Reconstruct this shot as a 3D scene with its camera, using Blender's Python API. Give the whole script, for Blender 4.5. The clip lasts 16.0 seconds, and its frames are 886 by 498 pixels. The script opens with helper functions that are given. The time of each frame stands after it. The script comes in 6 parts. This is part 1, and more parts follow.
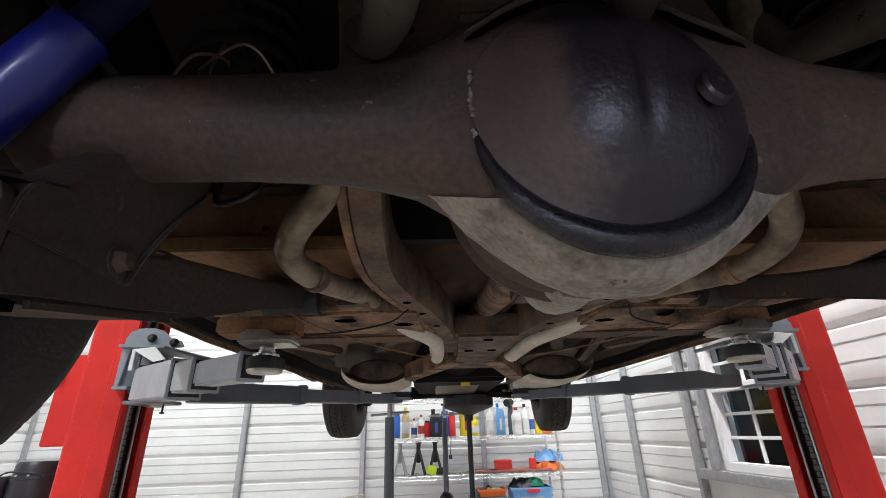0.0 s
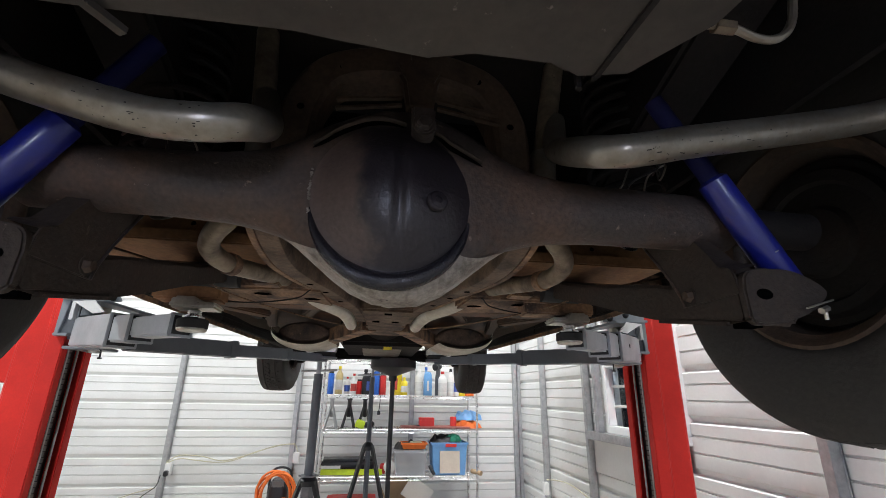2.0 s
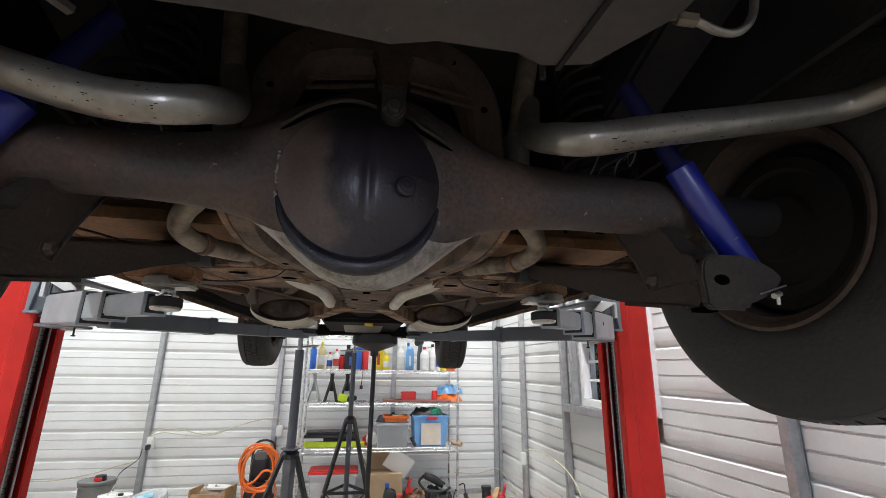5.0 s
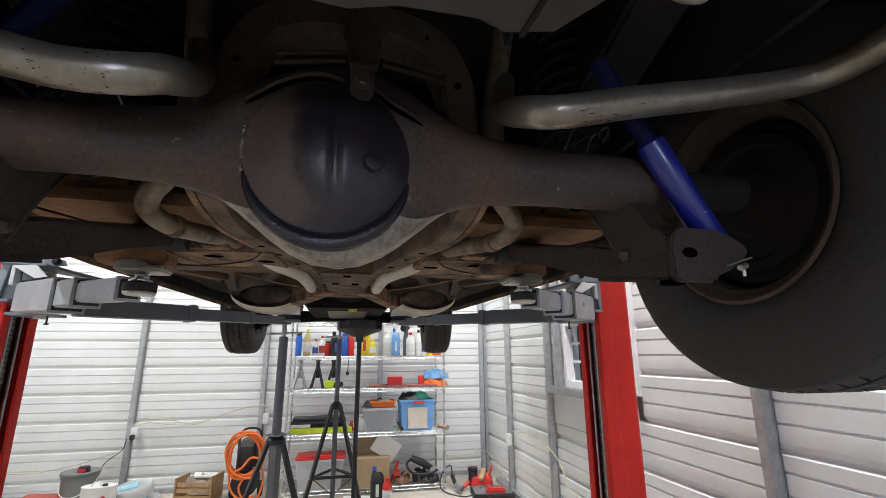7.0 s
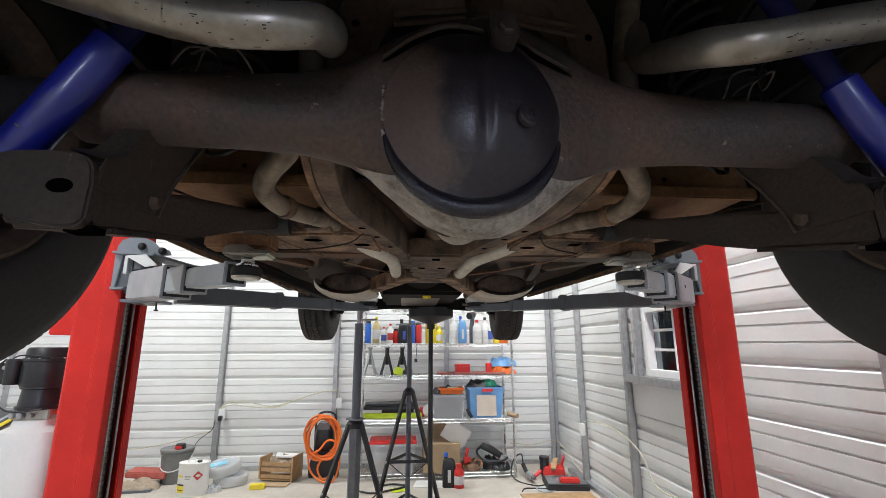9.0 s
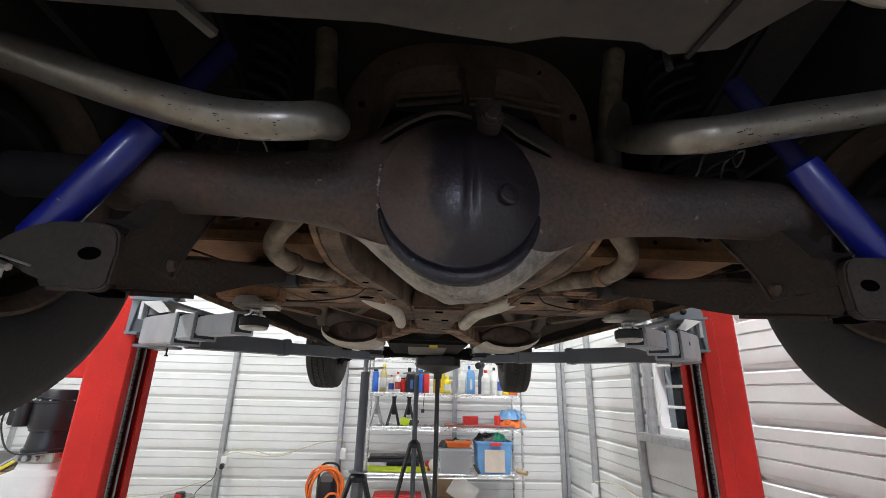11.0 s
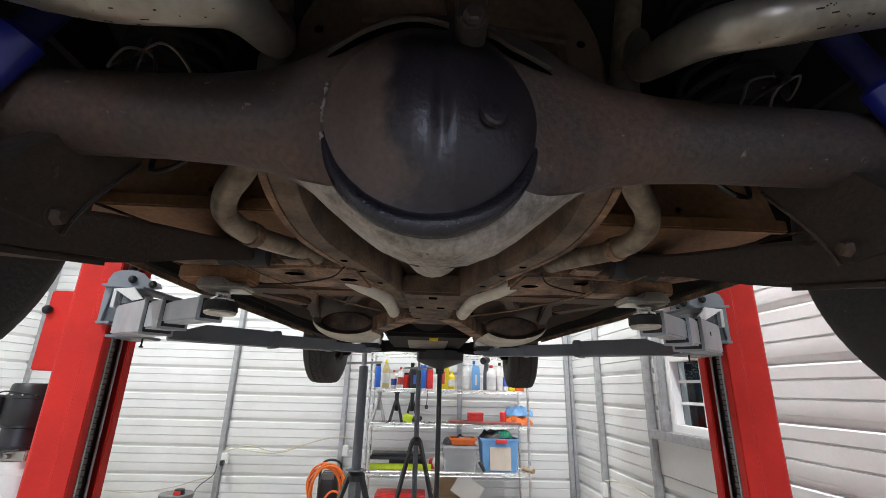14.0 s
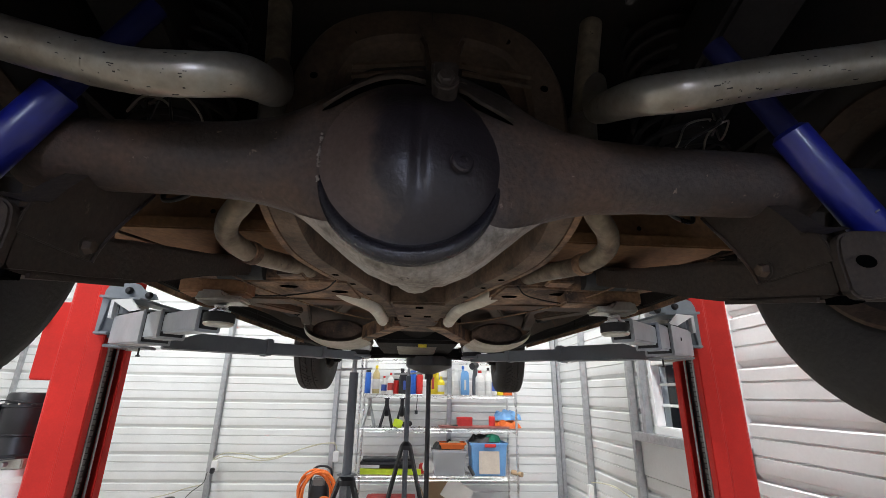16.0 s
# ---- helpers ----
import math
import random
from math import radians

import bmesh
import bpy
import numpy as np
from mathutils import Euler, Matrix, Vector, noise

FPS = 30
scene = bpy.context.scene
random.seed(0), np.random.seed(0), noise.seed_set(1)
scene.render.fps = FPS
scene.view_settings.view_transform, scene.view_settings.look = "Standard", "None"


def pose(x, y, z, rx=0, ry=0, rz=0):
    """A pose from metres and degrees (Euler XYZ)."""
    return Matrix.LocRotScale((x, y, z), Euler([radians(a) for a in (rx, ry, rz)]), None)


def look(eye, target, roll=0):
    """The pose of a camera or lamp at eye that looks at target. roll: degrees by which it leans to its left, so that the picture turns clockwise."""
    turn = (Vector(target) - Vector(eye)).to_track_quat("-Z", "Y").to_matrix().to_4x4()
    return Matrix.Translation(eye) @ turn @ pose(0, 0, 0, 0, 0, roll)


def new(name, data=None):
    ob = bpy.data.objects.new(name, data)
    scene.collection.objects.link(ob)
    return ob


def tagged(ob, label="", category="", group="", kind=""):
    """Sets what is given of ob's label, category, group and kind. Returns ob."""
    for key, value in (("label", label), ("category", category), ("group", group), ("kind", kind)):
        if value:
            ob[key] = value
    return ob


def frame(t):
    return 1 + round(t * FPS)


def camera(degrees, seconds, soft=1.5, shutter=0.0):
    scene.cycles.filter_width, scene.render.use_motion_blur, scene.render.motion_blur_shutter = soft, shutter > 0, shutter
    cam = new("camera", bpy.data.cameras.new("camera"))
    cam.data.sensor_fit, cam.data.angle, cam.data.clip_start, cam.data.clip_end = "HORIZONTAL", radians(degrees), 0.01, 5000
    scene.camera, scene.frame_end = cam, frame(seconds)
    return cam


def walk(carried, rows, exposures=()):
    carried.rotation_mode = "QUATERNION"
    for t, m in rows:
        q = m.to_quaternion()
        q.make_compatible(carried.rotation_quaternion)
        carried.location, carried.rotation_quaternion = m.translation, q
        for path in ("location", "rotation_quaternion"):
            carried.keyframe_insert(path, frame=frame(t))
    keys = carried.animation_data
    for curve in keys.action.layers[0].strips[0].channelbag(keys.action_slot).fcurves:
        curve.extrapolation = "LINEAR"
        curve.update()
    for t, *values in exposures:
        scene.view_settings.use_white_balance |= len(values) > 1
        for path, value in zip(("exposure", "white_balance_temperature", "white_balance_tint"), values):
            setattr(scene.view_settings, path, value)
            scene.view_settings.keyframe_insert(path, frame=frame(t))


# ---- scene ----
cam = camera(89.9, 16.0, soft=0.55)
PATH = [
    (0, (-0.178, -0.309, 1.319), (-0.093, 1.535, 2.089), -1.9),
    (0.5, (-0.081, -0.428, 1.33), (0.003, 1.425, 2.077), -1.7),
    (1, (-0.102, -0.497, 1.321), (0.067, 1.364, 2.034), -1.9),
    (1.5, (-0.102, -0.547, 1.309), (0.17, 1.324, 1.96), -0.9),
    (2, (-0.051, -0.574, 1.301), (0.229, 1.305, 1.927), 0.9),
    (2.5, (-0.034, -0.593, 1.303), (0.258, 1.288, 1.913), 1.7),
    (3, (-0.047, -0.586, 1.306), (0.278, 1.294, 1.907), 2.3),
    (3.5, (-0.035, -0.587, 1.304), (0.318, 1.292, 1.891), 2.5),
    (4, (-0.04, -0.587, 1.311), (0.301, 1.303, 1.87), 1.8),
    (6.5, (-0.014, -0.584, 1.302), (0.384, 1.315, 1.787), -0.6),
    (7, (-0.012, -0.584, 1.297), (0.405, 1.316, 1.763), -0.3),
    (7.5, (-0.044, -0.569, 1.296), (0.309, 1.348, 1.744), -0.1),
    (8, (-0.078, -0.556, 1.293), (0.181, 1.38, 1.726), 0.0),
    (8.5, (-0.137, -0.535, 1.291), (0.081, 1.408, 1.71), -0.1),
    (9, (-0.117, -0.509, 1.285), (0.063, 1.437, 1.705), -0.1),
    (11.5, (-0.091, -0.574, 1.3), (0.021, 1.315, 1.948), 1.5),
    (12, (-0.098, -0.585, 1.295), (0.18, 1.287, 1.944), 1.1),
    (12.5, (-0.105, -0.588, 1.289), (0.255, 1.275, 1.92), 0.8),
    (13, (-0.094, -0.565, 1.282), (0.278, 1.302, 1.895), 0.7),
    (13.5, (-0.036, -0.477, 1.285), (0.174, 1.42, 1.884), 1.4),
    (14, (-0.042, -0.418, 1.293), (0.041, 1.487, 1.896), 1.5),
    (14.5, (-0.079, -0.407, 1.306), (0.005, 1.492, 1.927), 1.2),
    (15, (-0.085, -0.475, 1.301), (-0.062, 1.417, 1.949), 1.2),
    (15.5, (-0.076, -0.488, 1.299), (-0.012, 1.407, 1.937), 1.1),
    (16, (-0.032, -0.499, 1.291), (0.093, 1.397, 1.916), 0.9),
]
walk(cam, [(t, look(eye, target, roll)) for t, eye, target, roll in PATH])

# ---- world and light ----
world = bpy.data.worlds.new("night")
scene.world = world
world.use_nodes = True
world.node_tree.nodes["Background"].inputs[0].default_value = (0.01, 0.013, 0.02, 1)
world.node_tree.nodes["Background"].inputs[1].default_value = 0.3
scene.view_settings.exposure = 0.0


def ceiling_lamp(x, y, z, sx, sy, watts, colour):
    data = bpy.data.lights.new("led_light", "AREA")
    data.shape, data.size, data.size_y, data.energy, data.color = "RECTANGLE", sx, sy, watts, colour
    ob = new("led_light", data)
    ob.matrix_world = pose(x, y, z)
    return ob


WARM, COOL = (0.955, 0.98, 1.01), (0.72, 0.80, 1.0)
LAMPS = [
    (-2.6, 3.2, 0.12, 1.2, 62, WARM),
    (0.0, 3.7, 1.2, 0.12, 43, WARM),
    (-2.2, -0.4, 0.12, 1.2, 62, WARM),
    (1.2, 2.8, 0.12, 1.2, 38, WARM),
    (1.2, 1.2, 0.12, 1.2, 66, WARM),
    (-2.3, -3.6, 1.2, 0.12, 12, COOL),
    (-0.5, -3.6, 1.2, 0.12, 9, COOL),
]
CEIL = 3.4
for lx, ly, sx, sy, watts, colour in LAMPS:
    ceiling_lamp(lx, ly, CEIL - 0.075, sx, sy, watts, colour)
# unseen cool source behind the car, inferred from the gleam on the pipes and the axle; its upright led batten form is
# assumed
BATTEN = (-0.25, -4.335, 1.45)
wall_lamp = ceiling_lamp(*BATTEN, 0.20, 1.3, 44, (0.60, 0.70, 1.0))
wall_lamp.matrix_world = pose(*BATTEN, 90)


# ---- mesh tools ----
class Shape:
    """Collects vertices and faces of one mesh."""

    def __init__(self):
        self.v, self.f = [], []

    def add(self, verts, faces):
        n = len(self.v)
        self.v += [tuple(p) for p in verts]
        self.f += [tuple(i + n for i in face) for face in faces]
        return self

    def box(self, c, s, m=None, taper=1.0):
        hx, hy, hz = s[0] / 2, s[1] / 2, s[2] / 2
        pts = []
        for z, k in ((-hz, 1.0), (hz, taper)):
            for x, y in ((-hx, -hy), (hx, -hy), (hx, hy), (-hx, hy)):
                p = Vector((x * k, y * k, z))
                pts.append((m @ p if m else p) + Vector(c))
        return self.add(pts, [(3, 2, 1, 0), (4, 5, 6, 7), (0, 1, 5, 4), (1, 2, 6, 5), (2, 3, 7, 6), (3, 0, 4, 7)])

    def beam(self, a, b, w, h, up=(0, 0, 1), w2=None, h2=None):
        a, b = Vector(a), Vector(b)
        d = (b - a).normalized()
        side = d.cross(Vector(up)).normalized()
        top = side.cross(d)
        pts = []
        for p, ww, hh in ((a, w, h), (b, w2 or w, h2 or h)):
            for i, j in ((-1, -1), (1, -1), (1, 1), (-1, 1)):
                pts.append(p + side * i * ww / 2 + top * j * hh / 2)
        return self.add(pts, [(3, 2, 1, 0), (4, 5, 6, 7), (0, 1, 5, 4), (1, 2, 6, 5), (2, 3, 7, 6), (3, 0, 4, 7)])

    def tube(self, path, r, n=14, cap=True, squash=1.0):
        path = [Vector(p) for p in path]
        radii = r if isinstance(r, (list, tuple)) else [r] * len(path)
        side, rings = None, []
        for i, p in enumerate(path):
            d = (path[min(i + 1, len(path) - 1)] - path[max(i - 1, 0)]).normalized()
            if side is None:
                side = d.orthogonal().normalized()
            side = (side - d * side.dot(d)).normalized()
            up = d.cross(side)
            rings.append([p + (side * math.cos(2 * math.pi * k / n) + up * math.sin(2 * math.pi * k / n) * squash) * radii[i] for k in range(n)])
        verts = [q for ring in rings for q in ring]
        faces = [(i * n + k, i * n + (k + 1) % n, (i + 1) * n + (k + 1) % n, (i + 1) * n + k) for i in range(len(rings) - 1) for k in range(n)]
        if cap:
            faces += [tuple(range(n))[::-1], tuple((len(rings) - 1) * n + k for k in range(n))]
        return self.add(verts, faces)

    def cyl(self, a, b, r, r2=None, n=20):
        return self.tube([a, b], [r, r if r2 is None else r2], n)

    def lathe(self, profile, m, n=32, closed=False):
        """profile: (radius, height) pairs turned round the z axis of m."""
        verts, k = [], len(profile)
        for j in range(n):
            a = 2 * math.pi * j / n
            verts += [m @ Vector((r * math.cos(a), r * math.sin(a), h)) for r, h in profile]
        faces = []
        for j in range(n):
            for i in range(k if closed else k - 1):
                i2 = (i + 1) % k
                faces.append((j * k + i, ((j + 1) % n) * k + i, ((j + 1) % n) * k + i2, j * k + i2))
        return self.add(verts, faces)

    def prism(self, outline, a, b):
        """Extrudes a 3D outline from offset a to offset b."""
        n = len(outline)
        verts = [Vector(p) + Vector(a) for p in outline] + [Vector(p) + Vector(b) for p in outline]
        faces = [tuple(range(n))[::-1], tuple(range(n, 2 * n))]
        faces += [(i, (i + 1) % n, n + (i + 1) % n, n + i) for i in range(n)]
        return self.add(verts, faces)

    def loft(self, rings, cap=True):
        n = len(rings[0])
        verts = [p for ring in rings for p in ring]
        faces = [(i * n + k, i * n + (k + 1) % n, (i + 1) * n + (k + 1) % n, (i + 1) * n + k) for i in range(len(rings) - 1) for k in range(n)]
        if cap:
            faces += [tuple(range(n))[::-1], tuple((len(rings) - 1) * n + k for k in range(n))]
        return self.add(verts, faces)

    def grid(self, fn, nu, nv):
        verts = [fn(u / nu, v / nv) for u in range(nu + 1) for v in range(nv + 1)]
        faces = [(u * (nv + 1) + v, (u + 1) * (nv + 1) + v, (u + 1) * (nv + 1) + v + 1, u * (nv + 1) + v + 1) for u in range(nu) for v in range(nv)]
        return self.add(verts, faces)


def smooth_path(points, per=6):
    pts = [Vector(p) for p in points]
    ext = [2 * pts[0] - pts[1], *pts, 2 * pts[-1] - pts[-2]]
    out = []
    for i in range(1, len(ext) - 2):
        p0, p1, p2, p3 = ext[i - 1 : i + 3]
        for k in range(per):
            t = k / per
            out.append(0.5 * (2 * p1 + (p2 - p0) * t + (2 * p0 - 5 * p1 + 4 * p2 - p3) * t * t + (3 * p1 - p0 - 3 * p2 + p3) * t**3))
    return out + [pts[-1]]


def mesh_of(name, shape, material, bevel=0.0, angle=35):
    me = bpy.data.meshes.new(name)
    me.from_pydata(shape.v, [], shape.f)
    bm = bmesh.new()
    bm.from_mesh(me)
    bmesh.ops.recalc_face_normals(bm, faces=bm.faces)
    if bevel:
        edges = [e for e in bm.edges if len(e.link_faces) == 2 and e.calc_face_angle(0) > 0.6]
        bmesh.ops.bevel(bm, geom=edges, offset=bevel, segments=2, affect="EDGES", clamp_overlap=True)
    bm.to_mesh(me)
    bm.free()
    me.polygons.foreach_set("use_smooth", [True] * len(me.polygons))
    me.set_sharp_from_angle(angle=radians(angle))
    me.materials.append(material)
    return me


def part(name, shape, material, parent=None, label="", bevel=0.0, angle=35):
    ob = new(name, mesh_of(name, shape, material, bevel, angle))
    if parent:
        ob.parent = parent
    if label:
        tagged(ob, label)
    return ob


def thing(name, label, category, group="", at=(0, 0, 0)):
    ob = new(name)
    ob.location = at
    ob.empty_display_size = 0.1
    return tagged(ob, label, category, group)


def single(name, shape, material, label, category, group="", bevel=0.0, angle=35):
    return tagged(part(name, shape, material, None, "", bevel, angle), label, category, group)


def setting(name, shape, material, label="", bevel=0.0, angle=35):
    return tagged(part(name, shape, material, None, label, bevel, angle), kind="structure")


# ---- materials ----
def mat(name, colour, rough=0.5, metal=0.0, colour2=None, scale=8.0, mix=(0.4, 0.65), fine=120.0, bump=0.15, rough2=None, vary=0.12, emit=0.0, coat=0.0, specular=0.5, specks=None):
    """A surface with two colours blotched at one scale and grain at another."""
    m = bpy.data.materials.new(name)
    m.use_nodes = True
    nt = m.node_tree
    b = nt.nodes["Principled BSDF"]
    tc = nt.nodes.new("ShaderNodeTexCoord")
    n1 = nt.nodes.new("ShaderNodeTexNoise")
    n1.inputs["Scale"].default_value, n1.inputs["Detail"].default_value, n1.inputs["Roughness"].default_value = scale, 6, 0.65
    n2 = nt.nodes.new("ShaderNodeTexNoise")
    n2.inputs["Scale"].default_value, n2.inputs["Detail"].default_value = fine, 3
    for n in (n1, n2):
        nt.links.new(tc.outputs["Object"], n.inputs["Vector"])
    ramp = nt.nodes.new("ShaderNodeMapRange")
    ramp.inputs["From Min"].default_value, ramp.inputs["From Max"].default_value = mix
    nt.links.new(n1.outputs["Fac"], ramp.inputs["Value"])
    blend = nt.nodes.new("ShaderNodeMix")
    blend.data_type = "RGBA"
    c2 = colour2 or tuple(c * 0.8 for c in colour)
    blend.inputs["A"].default_value, blend.inputs["B"].default_value = (*colour, 1), (*c2, 1)
    nt.links.new(ramp.outputs["Result"], blend.inputs["Factor"])
    grain = nt.nodes.new("ShaderNodeMapRange")
    grain.inputs["To Min"].default_value, grain.inputs["To Max"].default_value = 1 - vary * 1.6, 1 + vary * 1.6
    nt.links.new(n2.outputs["Fac"], grain.inputs["Value"])
    mult = nt.nodes.new("ShaderNodeMix")
    mult.data_type, mult.blend_type = "RGBA", "MULTIPLY"
    mult.inputs["Factor"].default_value = 1.0
    nt.links.new(blend.outputs["Result"], mult.inputs["A"])
    nt.links.new(grain.outputs["Result"], mult.inputs["B"])
    nt.links.new(mult.outputs["Result"], b.inputs["Base Color"])
    if specks:
        n3 = nt.nodes.new("ShaderNodeTexNoise")
        n3.inputs["Scale"].default_value, n3.inputs["Detail"].default_value, n3.inputs["Roughness"].default_value = 55, 4, 0.7
        nt.links.new(tc.outputs["Object"], n3.inputs["Vector"])
        cut = nt.nodes.new("ShaderNodeMapRange")
        cut.inputs["From Min"].default_value, cut.inputs["From Max"].default_value = 0.66, 0.72
        nt.links.new(n3.outputs["Fac"], cut.inputs["Value"])
        chip = nt.nodes.new("ShaderNodeMix")
        chip.data_type = "RGBA"
        chip.inputs["B"].default_value = (*specks, 1)
        nt.links.new(cut.outputs["Result"], chip.inputs["Factor"])
        nt.links.new(mult.outputs["Result"], chip.inputs["A"])
        nt.links.new(chip.outputs["Result"], b.inputs["Base Color"])
    rr = nt.nodes.new("ShaderNodeMapRange")
    r2 = min(1.0, rough + 0.18) if rough2 is None else rough2
    rr.inputs["To Min"].default_value, rr.inputs["To Max"].default_value = rough, r2
    nt.links.new(ramp.outputs["Result"], rr.inputs["Value"])
    nt.links.new(rr.outputs["Result"], b.inputs["Roughness"])
    b.inputs["Metallic"].default_value = metal
    b.inputs["Specular IOR Level"].default_value = specular
    b.inputs["Coat Weight"].default_value = coat
    if bump:
        bp = nt.nodes.new("ShaderNodeBump")
        bp.inputs["Strength"].default_value, bp.inputs["Distance"].default_value = bump, 0.004
        add = nt.nodes.new("ShaderNodeMath")
        nt.links.new(n1.outputs["Fac"], add.inputs[0])
        nt.links.new(n2.outputs["Fac"], add.inputs[1])
        nt.links.new(add.outputs[0], bp.inputs["Height"])
        nt.links.new(bp.outputs["Normal"], b.inputs["Normal"])
    if emit:
        b.inputs["Emission Color"].default_value, b.inputs["Emission Strength"].default_value = (*colour, 1), emit
    return m


def clear(name, colour, rough=0.1, transmit=0.9, alpha=1.0):
    m = bpy.data.materials.new(name)
    m.use_nodes = True
    b = m.node_tree.nodes["Principled BSDF"]
    b.inputs["Base Color"].default_value, b.inputs["Roughness"].default_value = (*colour, 1), rough
    b.inputs["Transmission Weight"].default_value, b.inputs["Alpha"].default_value = transmit, alpha
    b.inputs["IOR"].default_value = 1.2
    return m


SIDING = mat("white_siding", (0.78, 0.79, 0.775), 0.42, 0, (0.72, 0.725, 0.71), 2.5, fine=60, bump=0.03, vary=0.03)
GALV = mat("galvanised_steel", (0.50, 0.51, 0.52), 0.38, 0.75, (0.40, 0.41, 0.42), 18, fine=90, bump=0.03, vary=0.06)
CONCRETE = mat("concrete", (0.54, 0.50, 0.43), 0.72, 0, (0.44, 0.40, 0.34), 3, fine=70, bump=0.12, vary=0.12)
CEILM = mat("white_ceiling", (0.78, 0.78, 0.76), 0.6, 0, None, 2, bump=0.02, vary=0.03)
LED = mat("led_tube", (1, 0.98, 0.95), 0.5, emit=6.0, bump=0)
RED = mat("red_paint", (0.77, 0.033, 0.024), 0.42, 0, (0.62, 0.026, 0.019), 3, fine=160, bump=0.03, vary=0.05, specular=0.3)
GREY = mat("light_grey_paint", (0.42, 0.44, 0.46), 0.38, 0, (0.36, 0.38, 0.40), 6, bump=0.04, vary=0.05)
DGREY = mat("dark_grey_paint", (0.13, 0.143, 0.157), 0.42, 0, (0.108, 0.118, 0.13), 8, bump=0.04, vary=0.06)
BLACK = mat("black_paint", (0.018, 0.018, 0.02), 0.35, 0, (0.028, 0.028, 0.03), 10, bump=0.05)
RUBBER = mat("rubber", (0.022, 0.022, 0.022), 0.7, 0, (0.034, 0.032, 0.03), 14, bump=0.2, vary=0.2)
TYRE = mat("tyre_rubber", (0.024, 0.022, 0.021), 0.66, 0, (0.038, 0.034, 0.030), 9, bump=0.25, vary=0.2)
ZINC = mat("zinc_plate", (0.62, 0.60, 0.54), 0.3, 0.9, (0.50, 0.47, 0.40), 25, bump=0.04)
CHROME = mat("chrome_wire", (0.72, 0.72, 0.72), 0.22, 1.0, (0.62, 0.62, 0.62), 20, bump=0)
# darker than the axle: shade at its outer ends is put into this colour
GRIME_SHADE = mat("grimy_shaded_steel", (0.035, 0.027, 0.022), 0.60, 0.0, (0.052, 0.036, 0.027), 9, (0.42, 0.66), 140, 0.3, 0.76, 0.28, specular=0.3, specks=(0.12, 0.09, 0.07))
AXLE = mat("oily_iron", (0.052, 0.041, 0.037), 0.52, 0.05, (0.090, 0.056, 0.040), 8, (0.42, 0.64), 150, 0.3, 0.70, 0.32, specular=0.35, specks=(0.22, 0.17, 0.13))
OILY = mat("wet_oil_iron", (0.016, 0.015, 0.020), 0.16, 0.1, (0.030, 0.024, 0.024), 13, (0.45, 0.7), 420, 0.28, 0.3, 0.25)


def stained(name, dry, wet, edge):
    """Iron that is dry brown on one side of a ragged edge and wet with oil beyond it."""
    m = mat(name, dry, 0.55, 0.1, wet, 9, fine=170, bump=0.2, vary=0.2)
    nt = m.node_tree
    tc = nt.nodes["Texture Coordinate"]
    sep = nt.nodes.new("ShaderNodeSeparateXYZ")
    nt.links.new(tc.outputs["Object"], sep.inputs[0])
    n1 = nt.nodes["Noise Texture"]
    ad = nt.nodes.new("ShaderNodeMath")
    ad.operation = "MULTIPLY_ADD"
    nt.links.new(n1.outputs["Fac"], ad.inputs[0])
    ad.inputs[1].default_value = 0.17
    nt.links.new(sep.outputs["X"], ad.inputs[2])
    ramp = nt.nodes["Map Range"]
    ramp.inputs["From Min"].default_value, ramp.inputs["From Max"].default_value = edge - 0.006, edge + 0.020
    nt.links.new(ad.outputs[0], ramp.inputs["Value"])
    rr = nt.nodes["Map Range.002"]
    rr.inputs["To Min"].default_value, rr.inputs["To Max"].default_value = 0.55, 0.36
    return m


BOWL = stained("bowl_iron", (0.092, 0.062, 0.050), (0.024, 0.019, 0.022), 0.0)
RUST = mat("rusty_steel", (0.27, 0.150, 0.078), 0.60, 0.1, (0.060, 0.040, 0.030), 11, (0.38, 0.62), 110, 0.5, 0.82, 0.4, specks=(0.36, 0.24, 0.15))
PAN = mat("rusty_floor_pan", (0.060, 0.041, 0.029), 0.74, 0, (0.20, 0.088, 0.038), 3.2, (0.50, 0.74), 80, 0.3, 0.85, 0.3)
# underseal black, also painted on parts lost in shade such as the outer axle tubes
UNDER = mat("underseal_and_shade", (0.0095, 0.0088, 0.0088), 0.70, 0, (0.018, 0.0145, 0.0125), 6, (0.4, 0.65), 130, 0.3, 0.8, 0.25, specular=0.2)
XMEM = mat("brown_cross_member", (0.078, 0.050, 0.033), 0.65, 0, (0.036, 0.025, 0.019), 9, (0.4, 0.66), 120, 0.3, 0.8, 0.3, specular=0.3)
# pale iron; on the axle ring it paints in light from the floor
BARE_LIT = mat("bare_lit_iron", (0.31, 0.275, 0.235), 0.50, 0.25, (0.15, 0.125, 0.10), 26, (0.45, 0.68), 190, 0.3, 0.7, 0.35, specks=(0.09, 0.07, 0.06))
SPRING = mat("black_spring_steel", (0.010, 0.010, 0.011), 0.24, 0.0, (0.016, 0.014, 0.012), 12, bump=0.05)
TANKM = mat("dusty_tank_steel", (0.056, 0.047, 0.038), 0.58, 0.1, (0.032, 0.026, 0.022), 4.5, (0.38, 0.66), 90, 0.12, 0.65, 0.2, specks=(0.16, 0.14, 0.12))
PIPE = mat("aluminised_pipe", (0.30, 0.275, 0.235), 0.30, 0.70, (0.15, 0.110, 0.070), 8, (0.44, 0.70), 150, 0.05, 0.44, 0.10, specks=(0.05, 0.038, 0.028))
